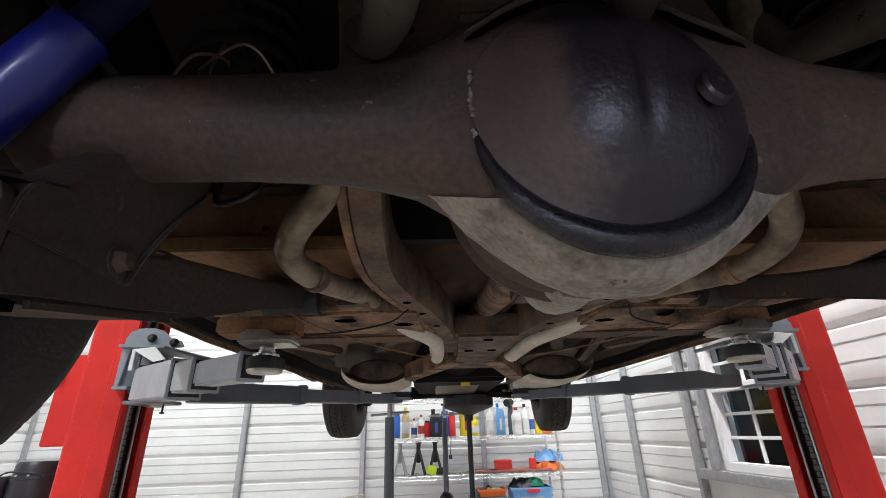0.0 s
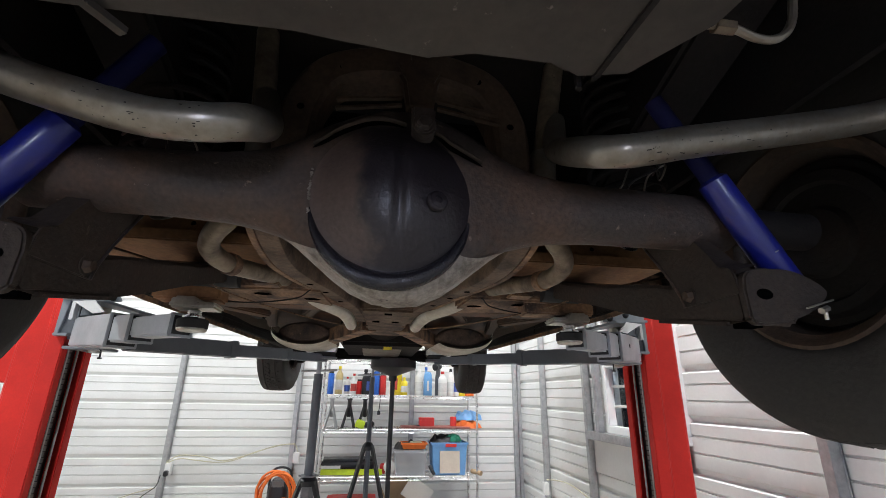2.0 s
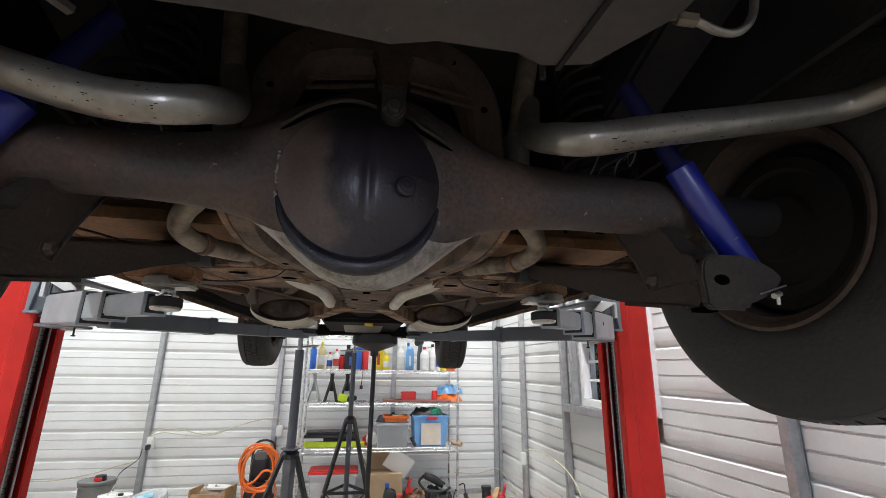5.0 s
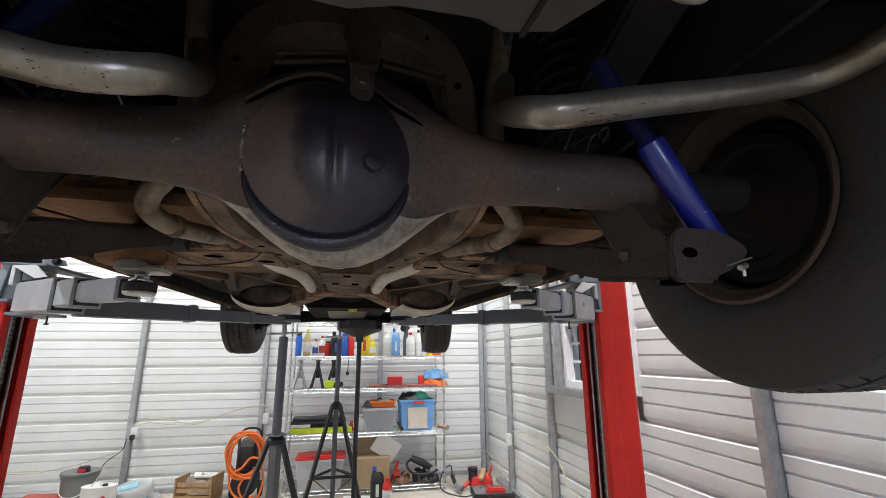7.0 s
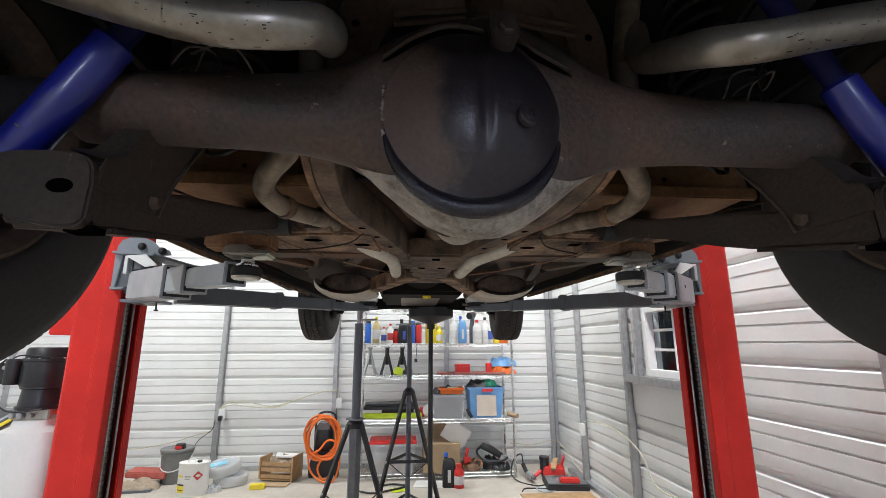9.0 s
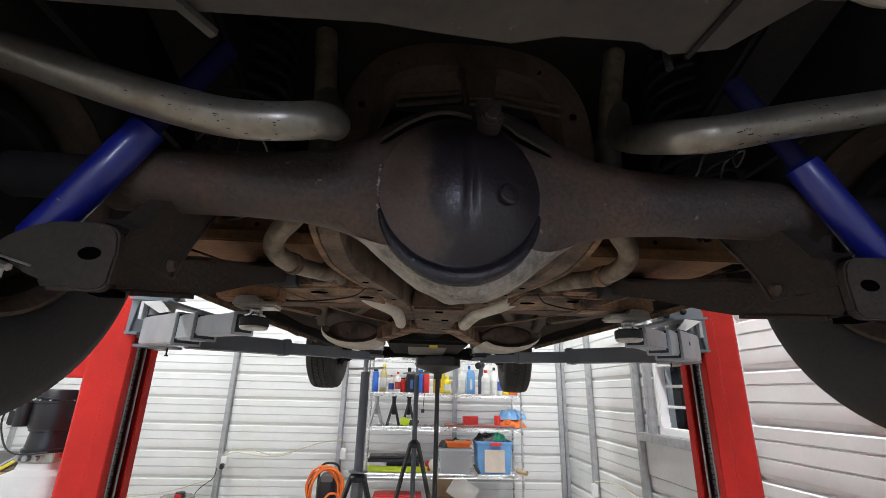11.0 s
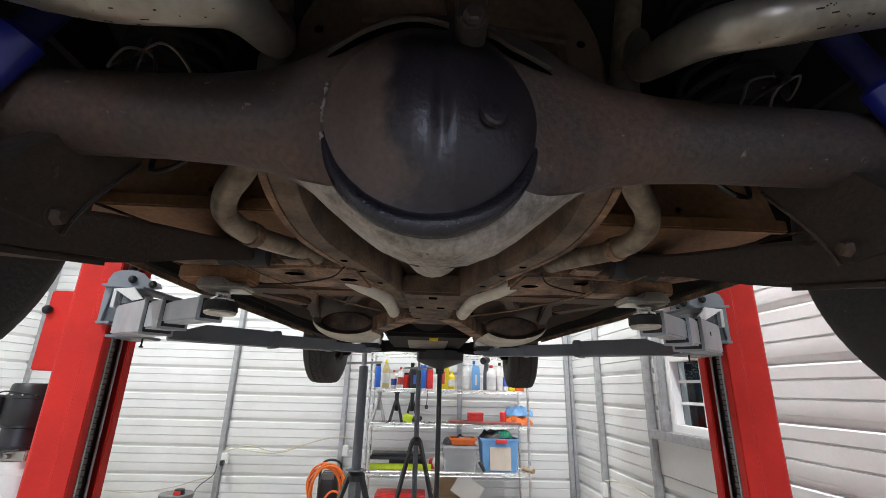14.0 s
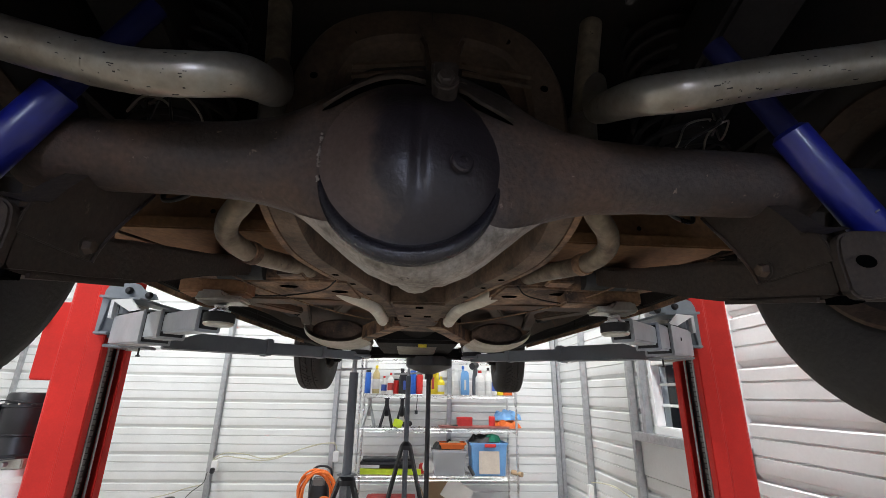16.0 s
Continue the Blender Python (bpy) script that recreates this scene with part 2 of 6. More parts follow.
PIPE2 = mat("stained_pipe", (0.25, 0.20, 0.14), 0.42, 0.3, (0.10, 0.072, 0.048), 14, (0.38, 0.64), 90, 0.14, 0.62, 0.2, specks=(0.05, 0.038, 0.028))
# the shock's blue darkened for the shade behind the tail pipe
SHADEBLUE = mat("shaded_blue_paint", (0.006, 0.008, 0.07), 0.6, 0, (0.006, 0.007, 0.03), 8, bump=0.1, specular=0.2)
BLUE = mat("blue_paint", (0.009, 0.014, 0.21), 0.30, 0, (0.009, 0.014, 0.16), 6, bump=0.03, coat=0.3)
WOOD = mat("pine_wood", (0.46, 0.30, 0.15), 0.65, 0, (0.38, 0.23, 0.11), 12, fine=60, bump=0.08)
KICK = mat("orange_rust_panel", (0.23, 0.115, 0.045), 0.75, 0, (0.13, 0.065, 0.03), 6, (0.4, 0.66), 90, 0.3, 0.85, 0.3)
RUSTWOOD = mat("rust_brown_block", (0.26, 0.13, 0.06), 0.8, 0, (0.18, 0.085, 0.04), 14, bump=0.3, vary=0.25)
CARD = mat("cardboard", (0.45, 0.32, 0.19), 0.8, 0, (0.40, 0.28, 0.16), 6, bump=0.03)
WHITEP = mat("white_plastic", (0.80, 0.80, 0.77), 0.35, 0, (0.74, 0.74, 0.71), 5, bump=0.02, vary=0.03)
GREYP = mat("grey_plastic", (0.20, 0.205, 0.20), 0.45, 0, (0.17, 0.175, 0.17), 8, bump=0.03)
ORANGE = mat("orange_rubber", (0.85, 0.19, 0.03), 0.45, 0, (0.75, 0.16, 0.025), 8, bump=0.03)
REDP = mat("red_plastic", (0.66, 0.035, 0.03), 0.38, 0, (0.55, 0.03, 0.025), 8, bump=0.02)
YELLOW = mat("yellow_plastic", (0.82, 0.66, 0.03), 0.38, 0, (0.75, 0.58, 0.03), 8, bump=0.02)
LIME = mat("lime_plastic", (0.62, 0.78, 0.03), 0.42, 0, (0.5, 0.65, 0.03), 8, bump=0.02)
BLUEP = mat("blue_plastic", (0.03, 0.14, 0.55), 0.38, 0, (0.025, 0.11, 0.45), 8, bump=0.02)
LBLUE = mat("light_blue_plastic", (0.18, 0.42, 0.75), 0.3, 0, (0.16, 0.36, 0.68), 8, bump=0.02)
GREEN = mat("green_cloth", (0.02, 0.22, 0.12), 0.8, 0, (0.015, 0.15, 0.09), 20, bump=0.2)
CREAM = mat("cream_cable", (0.60, 0.57, 0.42), 0.5, 0, None, 8, bump=0)
FRAMEW = mat("white_window_frame", (0.80, 0.80, 0.79), 0.35, 0, (0.76, 0.76, 0.75), 8, bump=0.01, vary=0.02)
CLOTH = mat("dusty_rag", (0.42, 0.33, 0.24), 0.9, 0, (0.30, 0.24, 0.18), 16, bump=0.3)
REDCLOTH = mat("faded_red_cloth", (0.50, 0.13, 0.10), 0.9, 0, (0.42, 0.10, 0.08), 16, bump=0.3)
PINKISH = mat("dusty_red_steel", (0.36, 0.14, 0.12), 0.6, 0, (0.28, 0.1, 0.09), 16, bump=0.1)
PALECARD = mat("pale_card", (0.60, 0.53, 0.44), 0.7, 0, (0.54, 0.47, 0.39), 9, bump=0.02)
CLEARP = clear("clear_plastic", (0.72, 0.75, 0.78), 0.22, 0.0, 0.42)
LEGM = mat("grimy_brown_frame", (0.135, 0.084, 0.052), 0.62, 0.05, (0.048, 0.034, 0.026), 12, (0.40, 0.64), 120, 0.35, 0.8, 0.3, specks=(0.24, 0.14, 0.075))
PALE = mat("pale_exhaust_steel", (0.58, 0.54, 0.46), 0.42, 0.2, (0.42, 0.37, 0.29), 9, bump=0.08)
# lightless black for flat stand-ins of holes and shadowed gaps
HOLE = mat("dark_hole", (0.002, 0.002, 0.002), 1.0, bump=0, specular=0.0)
GLASS = clear("window_glass", (0.9, 0.95, 0.95), 0.03, 1.0)
NIGHT = mat("night_outside", (0.006, 0.007, 0.009), 0.9, bump=0)

# ---- the room ----
X0, X1, Y0, Y1 = -4.2, 1.67, -4.4, 4.70
PITCH, BASE = 0.2615, 0.138
setting("floor", Shape().grid(lambda u, v: Vector((X0 + u * (X1 - X0), Y0 + v * (Y1 - Y0), 0)), 2, 2), CONCRETE, "bare stained concrete garage floor")
setting("ceiling", Shape().box(((X0 + X1) / 2, (Y0 + Y1) / 2, CEIL + 0.06), (X1 - X0 + 0.3, Y1 - Y0 + 0.3, 0.12)), CEILM, "plain white ceiling")
for lx, ly, sx, sy, watts, colour in LAMPS:
    fix = thing("ceiling_light", "slim white led ceiling light, switched on", "light", "ceiling lights", (lx, ly, CEIL - 0.03))
    part("housing", Shape().box((0, 0, 0), (sx + 0.04, sy + 0.04, 0.05)), FRAMEW, fix, bevel=0.004)
    part("diffuser", Shape().box((0, 0, -0.033), (sx, sy, 0.012)), LED, fix, "glowing diffuser")


def siding(length):
    """One horizontal strip of ribbed steel siding along x, facing -y; its joint is recessed."""
    prof = [(0.0, 0.024), (0.007, 0.025), (0.034, 0.001), (0.038, 0.0), (0.102, 0.001), (0.1035, 0.012), (0.1095, 0.012), (0.114, 0.001), (0.186, 0.001), (0.1875, 0.012), (0.1935, 0.012), (0.198, 0.001), (PITCH - 0.010, 0.0), (PITCH - 0.005, 0.004), (PITCH, 0.024)]
    s = Shape()
    s.add([(x, y, z) for x in (0, length) for z, y in prof], [(i, len(prof) + i, len(prof) + i + 1, i + 1) for i in range(len(prof) - 1)])
    n = len(s.v)
    s.add([(0, 0.03, 0), (length, 0.03, 0), (length, 0.03, PITCH), (0, 0.03, PITCH)], [(3, 2, 1, 0)])
    return s


def wall_of_siding(name, label, m, length, holes=()):
    """holes: (from, to, low, high) along the wall."""
    holder = setting(name, Shape().box((length / 2, 0.075, CEIL / 2), (length, 0.07, CEIL)) if not holes else Shape(), SIDING, label)
    holder.matrix_world = m
    if holes:
        a, b, lo, hi = holes[0]
        s = Shape()
        for p, q, z0, z1 in ((0, a, 0, CEIL), (b, length, 0, CEIL), (a, b, 0, lo), (a, b, hi, CEIL)):
            s.box(((p + q) / 2, 0.075, (z0 + z1) / 2), (q - p, 0.07, z1 - z0))
        holder.data = mesh_of(name, s, SIDING)
    meshes = {}
    k = -1
    while BASE + k * PITCH < CEIL:
        z = BASE + k * PITCH
        spans = [(0, length)]
        for a, b, lo, hi in holes:
            if z + PITCH > lo and z < hi:
                spans = [(0, a), (b, length)]
        for p, q in spans:
            key = round(q - p, 3)
            if key not in meshes:
                meshes[key] = mesh_of("siding_strip", siding(q - p), SIDING, angle=20)
            ob = new("siding_strip", meshes[key])
            ob.parent = holder
            ob.location = (p, 0, z)
        k += 1
    return holder


wall_of_siding("wall_north", "white ribbed steel siding wall", pose(X0, Y1, 0), X1 - X0)
# along the east wall the strip runs from y = Y1 towards Y0
WIN = (Y1 - 2.66, Y1 - 1.78, 1.06, 2.0)
wall_of_siding("wall_east", "white ribbed steel siding wall with a window", pose(X1, Y1, 0, 0, 0, -90), Y1 - Y0, [WIN])
wall_of_siding("wall_west", "white ribbed steel siding wall", pose(X0, Y0, 0, 0, 0, 90), Y1 - Y0)
wall_of_siding("wall_south", "white ribbed steel siding wall", pose(X1, Y0, 0, 0, 0, 180), X1 - X0)


def stud(x, y, turn=0):
    s = Shape()
    s.box((0, 0, CEIL / 2), (0.044, 0.05, CEIL - 0.004))
    s.box((0.0265, 0.022, CEIL / 2), (0.012, 0.004, CEIL - 0.004))
    ob = setting("trim_stud", s, GALV, "galvanised steel wall stud", bevel=0.004)
    ob.matrix_world = pose(x, y, 0.002, 0, 0, turn)


for sx in (-3.27, -2.05, -0.835, 0.40, 1.60):
    stud(sx, Y1 - 0.027)
for sy in (3.88, 2.93, 0.985, -0.2, -1.4, -2.6):
    stud(X1 - 0.027, sy, -90)
for sy in (-2.6, -1.4, -0.2, 1.0, 2.2, 3.4):
    stud(X0 + 0.027, sy, 90)
sill = Shape().box((X1 - 0.035, 2.36, 1.03), (0.058, 1.08, 0.057))
sill.box((X1 - 0.035, 2.36, 2.03), (0.058, 1.08, 0.057))
sill.box((X1 - 0.04, 2.72, 1.53), (0.046, 0.05, 0.94))
setting("trim_window_rail", sill, GALV, "galvanised rails framing the window", bevel=0.004)
setting("trim_panel", Shape().box((X1 - 0.006, 2.36, 0.885), (0.008, 1.08, 0.22)), SIDING, "flat white panel under the window")
bp = Shape().box(((X0 + X1) / 2, Y1 - 0.03, 0.02), (X1 - X0 - 0.1, 0.05, 0.04)).box((X1 - 0.03, 0.3, 0.02), (0.05, 8.0, 0.04))
setting("baseboard", bp, GALV, "galvanised steel base rail", bevel=0.003)

setting("trim_corner", Shape().box((X1 - 0.014, Y1 - 0.014, CEIL / 2), (0.044, 0.044, CEIL - 0.004)).box((X0 + 0.014, Y1 - 0.014, CEIL / 2), (0.044, 0.044, CEIL - 0.004)), GALV, "galvanised corner trim", bevel=0.004)

# window
win = tagged(new("window_1"), "white sash window with small dark panes at night", "window", kind="structure")
win.location = (X1 + 0.03, 2.22, 1.53)
wf = Shape()
for y, z, sy, sz in ((0, -0.445, 0.88, 0.05), (0, 0.445, 0.88, 0.05), (-0.415, 0, 0.05, 0.84), (0.415, 0, 0.05, 0.84), (0, 0.0, 0.78, 0.045)):
    wf.box((-0.02, y, z), (0.07, sy, sz))
part("window_frame", wf, FRAMEW, win, bevel=0.005)
mu = Shape()
for k in (-1, 1):
    mu.box((0, k * 0.13, 0), (0.018, 0.018, 0.83))
for z in (-0.285, -0.15, 0.15, 0.285):
    mu.box((0, 0, z), (0.016, 0.78, 0.018))
part("glazing_bars", mu, FRAMEW, win, bevel=0.003)
for j in range(3):
    for i, z in enumerate((-0.354, -0.217, -0.082, 0.082, 0.217, 0.354)):
        pane = part("pane", Shape().box((0.004, (j - 1) * 0.262, z), (0.004, 0.242, 0.118)), GLASS, win)
        pane.visible_shadow = False
# assumed fitting round the unseen cool source
bt = thing("assumed_wall_light", "assumed upright led batten on the unseen rear wall, switched on", "light", at=(BATTEN[0], BATTEN[1] - 0.035, BATTEN[2]))
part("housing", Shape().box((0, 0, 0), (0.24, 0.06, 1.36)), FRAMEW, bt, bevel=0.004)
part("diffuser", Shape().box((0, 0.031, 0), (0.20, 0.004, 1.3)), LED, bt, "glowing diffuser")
setting("backdrop_night", Shape().box((X1 + 0.5, 2.2, 1.6), (0.02, 2.0, 2.0)), NIGHT, "dark night outside the window")

# ---- the two-post lift ----
GREYB = mat("blue_grey_paint", (0.30, 0.33, 0.36), 0.36, 0, (0.26, 0.285, 0.31), 6, bump=0.04, vary=0.05)
CY0, CY1, CH = 1.145, 1.32, 3.1


def lift_column(side, ci, co):
    col = thing("lift_column", "red steel lift column with open inner channel and chain", "lift column", "lift columns", (0, 0, 0))
    t = 0.008
    s = Shape()
    outline = [(ci, CY0), (ci + 0.052, CY0), (ci + 0.066, CY0 + 0.012), (co - 0.016, CY0 + 0.014), (co, CY0 + 0.028), (co, CY1 - 0.016), (co - 0.016, CY1), (ci, CY1), (ci, CY1 - 0.04), (ci + t, CY1 - 0.04), (ci + t, CY1 - t),
               (co - 0.02, CY1 - t), (co - t, CY1 - 0.02), (co - t, CY0 + 0.034), (co - 0.02, CY0 + 0.022), (ci + 0.07, CY0 + 0.02), (ci + 0.056, CY0 + t), (ci + t, CY0 + t), (ci + t, CY0 + 0.035), (ci, CY0 + 0.035)]
    s.prism([(side * x, y, 0) for x, y in outline], (0, 0, 0.02), (0, 0, CH))
    part("channel", s, RED, col, bevel=0.003)
    part("base_plate", Shape().box((side * (ci + co) / 2, (CY0 + CY1) / 2, 0.01), (0.30, 0.34, 0.02)), RED, col, bevel=0.003)
    ym = (CY0 + CY1) / 2
    part("slide_strip", Shape().box((side * (ci + 0.004), CY0 + 0.042, CH / 2), (0.006, 0.008, CH - 0.1)), GALV, col, "bare steel guide strip")
    part("cover_strip", Shape().box((side * (ci + 0.05), ym + 0.01, CH / 2), (0.004, 0.12, CH - 0.1)), BLACK, col, "black inner guard")
    ch = Shape()
    for i in range(170):
        z = 0.03 + i * 0.018
        w = 0.014 if i % 2 else 0.022
        ch.box((side * (ci + 0.03), ym, z), (0.014, w, 0.0135))
    tagged(part("lift_chain", ch, GREYP, col, "greasy steel lift chain"), kind="stuff")
    part("cable", Shape().cyl((side * (ci + 0.02), ym + 0.036, 0.03), (side * (ci + 0.02), ym + 0.036, CH - 0.05), 0.004, n=8), GALV, col)
    return col


columns = [lift_column(-1, 1.10, 1.262), lift_column(1, 1.045, 1.212)]
# red cover plate on the outer face of the motor column
part("cover_plate", Shape().box((-1.306, 1.25, 1.456), (0.084, 0.12, 0.272)), RED, columns[0], bevel=0.004)
part("gauge_knob", Shape().lathe([(0, 0), (0.014, 0.002), (0.016, 0.012), (0.010, 0.02), (0, 0.022)], pose(-1.340, 1.19, 1.523, 90), 14), BLACK, columns[0])


def carriage(side, dx):
    c = thing("lift_carriage", "blue grey painted lift carriage with two black bolts", "lift carriage", "lift carriages", (dx, 0, 0))
    x = side
    part("slide_block", Shape().box((x * 1.10, 1.205, 1.54), (0.030, 0.10, 0.15)), DGREY, c, bevel=0.003)
    # open channel beside the column with a bottom lip
    s = Shape().prism([(x * 1.127, 1.126, 1.472), (x * 1.116, 1.126, 1.472), (x * 1.100, 1.126, 1.594), (x * 1.127, 1.126, 1.603)], (0, 0, 0), (0, 0.016, 0))
    s.box((x * 1.101, 1.128, 1.4775), (0.045, 0.03, 0.009))
    part("side_plate", s, GREYB, c, bevel=0.0015)
    part("side_web", Shape().box((x * 1.095, 1.1385, 1.535), (0.05, 0.005, 0.12)), DGREY, c)
    # arched vertical gusset on the sloping top plate
    out = [(1.126, 1.600), (1.124, 1.628), (1.112, 1.650), (1.088, 1.660), (1.040, 1.660), (1.012, 1.651), (0.990, 1.630), (0.955, 1.618), (0.945, 1.600), (0.992, 1.595)]
    part("top_gusset", Shape().prism([(x * a, 1.127 + 0.10 * max(0.0, 1.03 - a), z) for a, z in out], (0, 0, 0), (0, 0.009, 0)), GREYB, c, bevel=0.0015)
    s = Shape().prism([(x * 1.127, 1.105, 1.598), (x * 0.990, 1.108, 1.592), (x * 0.925, 1.185, 1.574), (x * 0.87, 1.30, 1.566), (x * 0.90, 1.34, 1.57), (x * 1.127, 1.14, 1.600)], (0, 0, 0), (0, 0, 0.009))
    part("top_plate", s, GREYB, c, bevel=0.0015)
    part("bottom_plate", Shape().box((x * 1.04, 1.20, 1.437), (0.12, 0.12, 0.010)), GREYB, c, bevel=0.002)
    part("pivot_pin", Shape().cyl((x * 1.035, 1.21, 1.425), (x * 1.035, 1.21, 1.59), 0.022, n=20), ZINC, c, "bare steel pivot pin")
    for bx, by, bz in ((1.042, 1.127, 1.628), (0.974, 1.132, 1.613)):
        part("bolt_head", Shape().lathe([(0, 0.014), (0.008, 0.013), (0.0125, 0.007), (0.0135, 0)], pose(x * bx, by, bz, 90, 0, 0), 16), BLACK, c, "round black bolt head")
    part("release_pin", Shape().cyl((x * 0.985, 1.16, 1.405), (x * 0.985, 1.16, 1.435), 0.003, n=8).cyl((x * 0.985, 1.16, 1.402), (x * 0.985, 1.16, 1.407), 0.007, n=10), BLACK, c)
    return c


def rear_arm(side, dx):
    """Three telescoping stages, pale grey, swung back to the pad."""
    a = thing("swing_arm", "short pale grey telescoping swing arm with rubber pad on the lift", "lift arm", "rear lift arms", (dx, 0, 0))
    P, Q = Vector((-1.045 if side < 0 else 1.005, 1.145, 1.486)), Vector((side * 0.505, 0.605, 1.452))
    d = Q - P
    n = d.normalized()
    for k0, k1, w, h, dz in ((0.0, 0.43, 0.085, 0.098, 0.0), (0.3, 0.60, 0.070, 0.078, 0.003), (0.4, 0.92, 0.056, 0.056, 0.005)):
        s = Shape()
        s.beam(P + d * k0 + Vector((0, 0, dz)), P + d * k1 + Vector((0, 0, dz)), w, h)
        part("arm_stage", s, GREY, a, bevel=0.005)
        e = P + d * k1 + Vector((0, 0, dz))
        part("stage_lip", Shape().beam(e - n * 0.004, e + n * 0.006, w + 0.004, h + 0.004), GREY, a, bevel=0.002)
        part("stage_mouth", Shape().beam(e + n * 0.002, e + n * 0.0085, w - 0.012, h - 0.010), BLACK, a, "dark open end of the tube")
    # bent bright guard over the pivot gear, open in the middle
    g0 = 1.0 if side < 0 else 0.96
    g = Shape().box((side * (g0 + 0.078), 1.105, 1.556), (0.012, 0.02, 0.062))
    g.prism([(side * (g0 + 0.084), 1.095, 1.588), (side * (g0 - 0.004), 1.055, 1.586), (side * (g0 - 0.070), 1.005, 1.540), (side * (g0 - 0.015), 1.045, 1.540), (side * (g0 + 0.060), 1.085, 1.576)], (0, 0, 0), (0, 0.008, 0.002))
    part("gear_guard", g, FRAMEW, a, "bright bent gear guard", bevel=0.001)
    part("gear", Shape().lathe([(0, 0), (0.03, 0), (0.03, 0.03), (0, 0.03)], pose(side * (g0 + 0.030), 1.12, 1.54), 14), DGREY, a)
    if side > 0:
        part("square_hole", Shape().box((side * (g0 - 0.055), 0.982, 1.485), (0.010, 0.012, 0.012), pose(0, 0, 0, 0, 0, side * 45).to_3x3()), HOLE, a)
    part("end_plate", Shape().lathe([(0, 0), (0.030, 0), (0.034, 0.003), (0.034, 0.008), (0.03, 0.010), (0, 0.010)], pose(Q.x, Q.y, 1.440), 28), ZINC, a, "grey end plate")
    part("rubber_pad", Shape().lathe([(0, 0), (0.033, 0), (0.036, 0.003), (0.036, 0.021), (0.033, 0.024), (0, 0.024)], pose(Q.x, Q.y, 1.446), 28), RUBBER, a, "round black rubber pad")
    sc = Shape().lathe([(0, 0), (0.024, 0), (0.026, 0.003), (0.026, 0.006), (0.018, 0.007), (0.018, 0.010), (0.014, 0.012), (0.017, 0.0145), (0.014, 0.017), (0.017, 0.0195), (0.014, 0.022), (0, 0.026)], pose(Q.x, Q.y, 1.470), 24)
    part("screw", sc, CHROME, a, "bright threaded screw")
    ad = Shape().prism([(Q.x - 0.050, Q.y - 0.036, z) for z in (1.494, 1.510)] + [(Q.x - 0.040, Q.y - 0.036, 1.522), (Q.x + 0.010, Q.y - 0.036, 1.522), (Q.x + 0.018, Q.y - 0.036, 1.510), (Q.x + 0.058, Q.y - 0.036, 1.508), (Q.x + 0.058, Q.y - 0.036, 1.494)] if side < 0 else [(Q.x + 0.050, Q.y - 0.036, z) for z in (1.494, 1.510)] + [(Q.x + 0.040, Q.y - 0.036, 1.522), (Q.x - 0.010, Q.y - 0.036, 1.522), (Q.x - 0.018, Q.y - 0.036, 1.510), (Q.x - 0.058, Q.y - 0.036, 1.508), (Q.x - 0.058, Q.y - 0.036, 1.494)], (0, 0, 0), (0, 0.07, 0))
    part("saddle", ad, ZINC, a, "dull zinc frame saddle", bevel=0.005)
    return a


def front_arm(side, dx):
    a = thing("swing_arm", "long dark grey telescoping swing arm on the lift", "lift arm", "front lift arms", (dx, 0, 0))
    P, Q = Vector((side * 1.09, 1.46, 1.490)), Vector((side * 0.33, 1.98, 1.492))
    d = Q - P
    n = d.normalized()
    side_v = n.cross(Vector((0, 0, 1)))
    s = Shape()
    w = 0.09
    out = [P + Vector((0, 0, -0.034)), P + d * 0.46 + Vector((0, 0, -0.034)), P + d * 0.46 + Vector((0, 0, 0.03)), P + d * 0.40 + Vector((0, 0, 0.034)), P + d * 0.14 + Vector((0, 0, 0.036)), P + d * 0.05 + Vector((0, 0, 0.006)), P + Vector((0, 0, 0.0))]
    s.prism(out, -side_v * w / 2, side_v * w / 2)
    part("arm_stage", s, DGREY, a, bevel=0.004)
    part("collar", Shape().beam(P + d * 0.44, P + d * 0.48, 0.105, 0.076), DGREY, a, bevel=0.006)
    part("arm_stage", Shape().beam(P + d * 0.40 - Vector((0, 0, 0.004)), P + d * 0.76 - Vector((0, 0, 0.004)), 0.075, 0.052), DGREY, a, bevel=0.004)
    part("collar", Shape().beam(P + d * 0.745 - Vector((0, 0, 0.004)), P + d * 0.775 - Vector((0, 0, 0.004)), 0.085, 0.058), DGREY, a, bevel=0.005)
    part("arm_stage", Shape().beam(P + d * 0.6 - Vector((0, 0, 0.008)), P + d * 1.0 - Vector((0, 0, 0.008)), 0.06, 0.04), DGREY, a, bevel=0.004)
    for k in (0.52, 0.80):
        part("stop_bolt", Shape().cyl(P + d * k + side_v * side * 0.03, P + d * k + side_v * side * 0.046, 0.008, n=10), BLACK, a)
    part("end_plate", Shape().lathe([(0, 0), (0.055, 0), (0.06, 0.004), (0.06, 0.012), (0, 0.014)], pose(Q.x, Q.y, 1.478), 24), DGREY, a)
    part("rubber_pad", Shape().lathe([(0, 0), (0.046, 0), (0.05, 0.004), (0.05, 0.022), (0, 0.026)], pose(Q.x, Q.y, 1.492), 24), RUBBER, a)
    part("saddle", Shape().box((Q.x, Q.y, 1.53), (0.11, 0.09, 0.03)), ZINC, a, "dull zinc frame saddle", bevel=0.005)
    return a


for side, dx in ((-1, 0.022), (1, -0.03)):
    carriage(side, 0.0 if side < 0 else -0.07)
    rear_arm(side, 0.008 if side < 0 else -0.022)
    front_arm(side, dx)

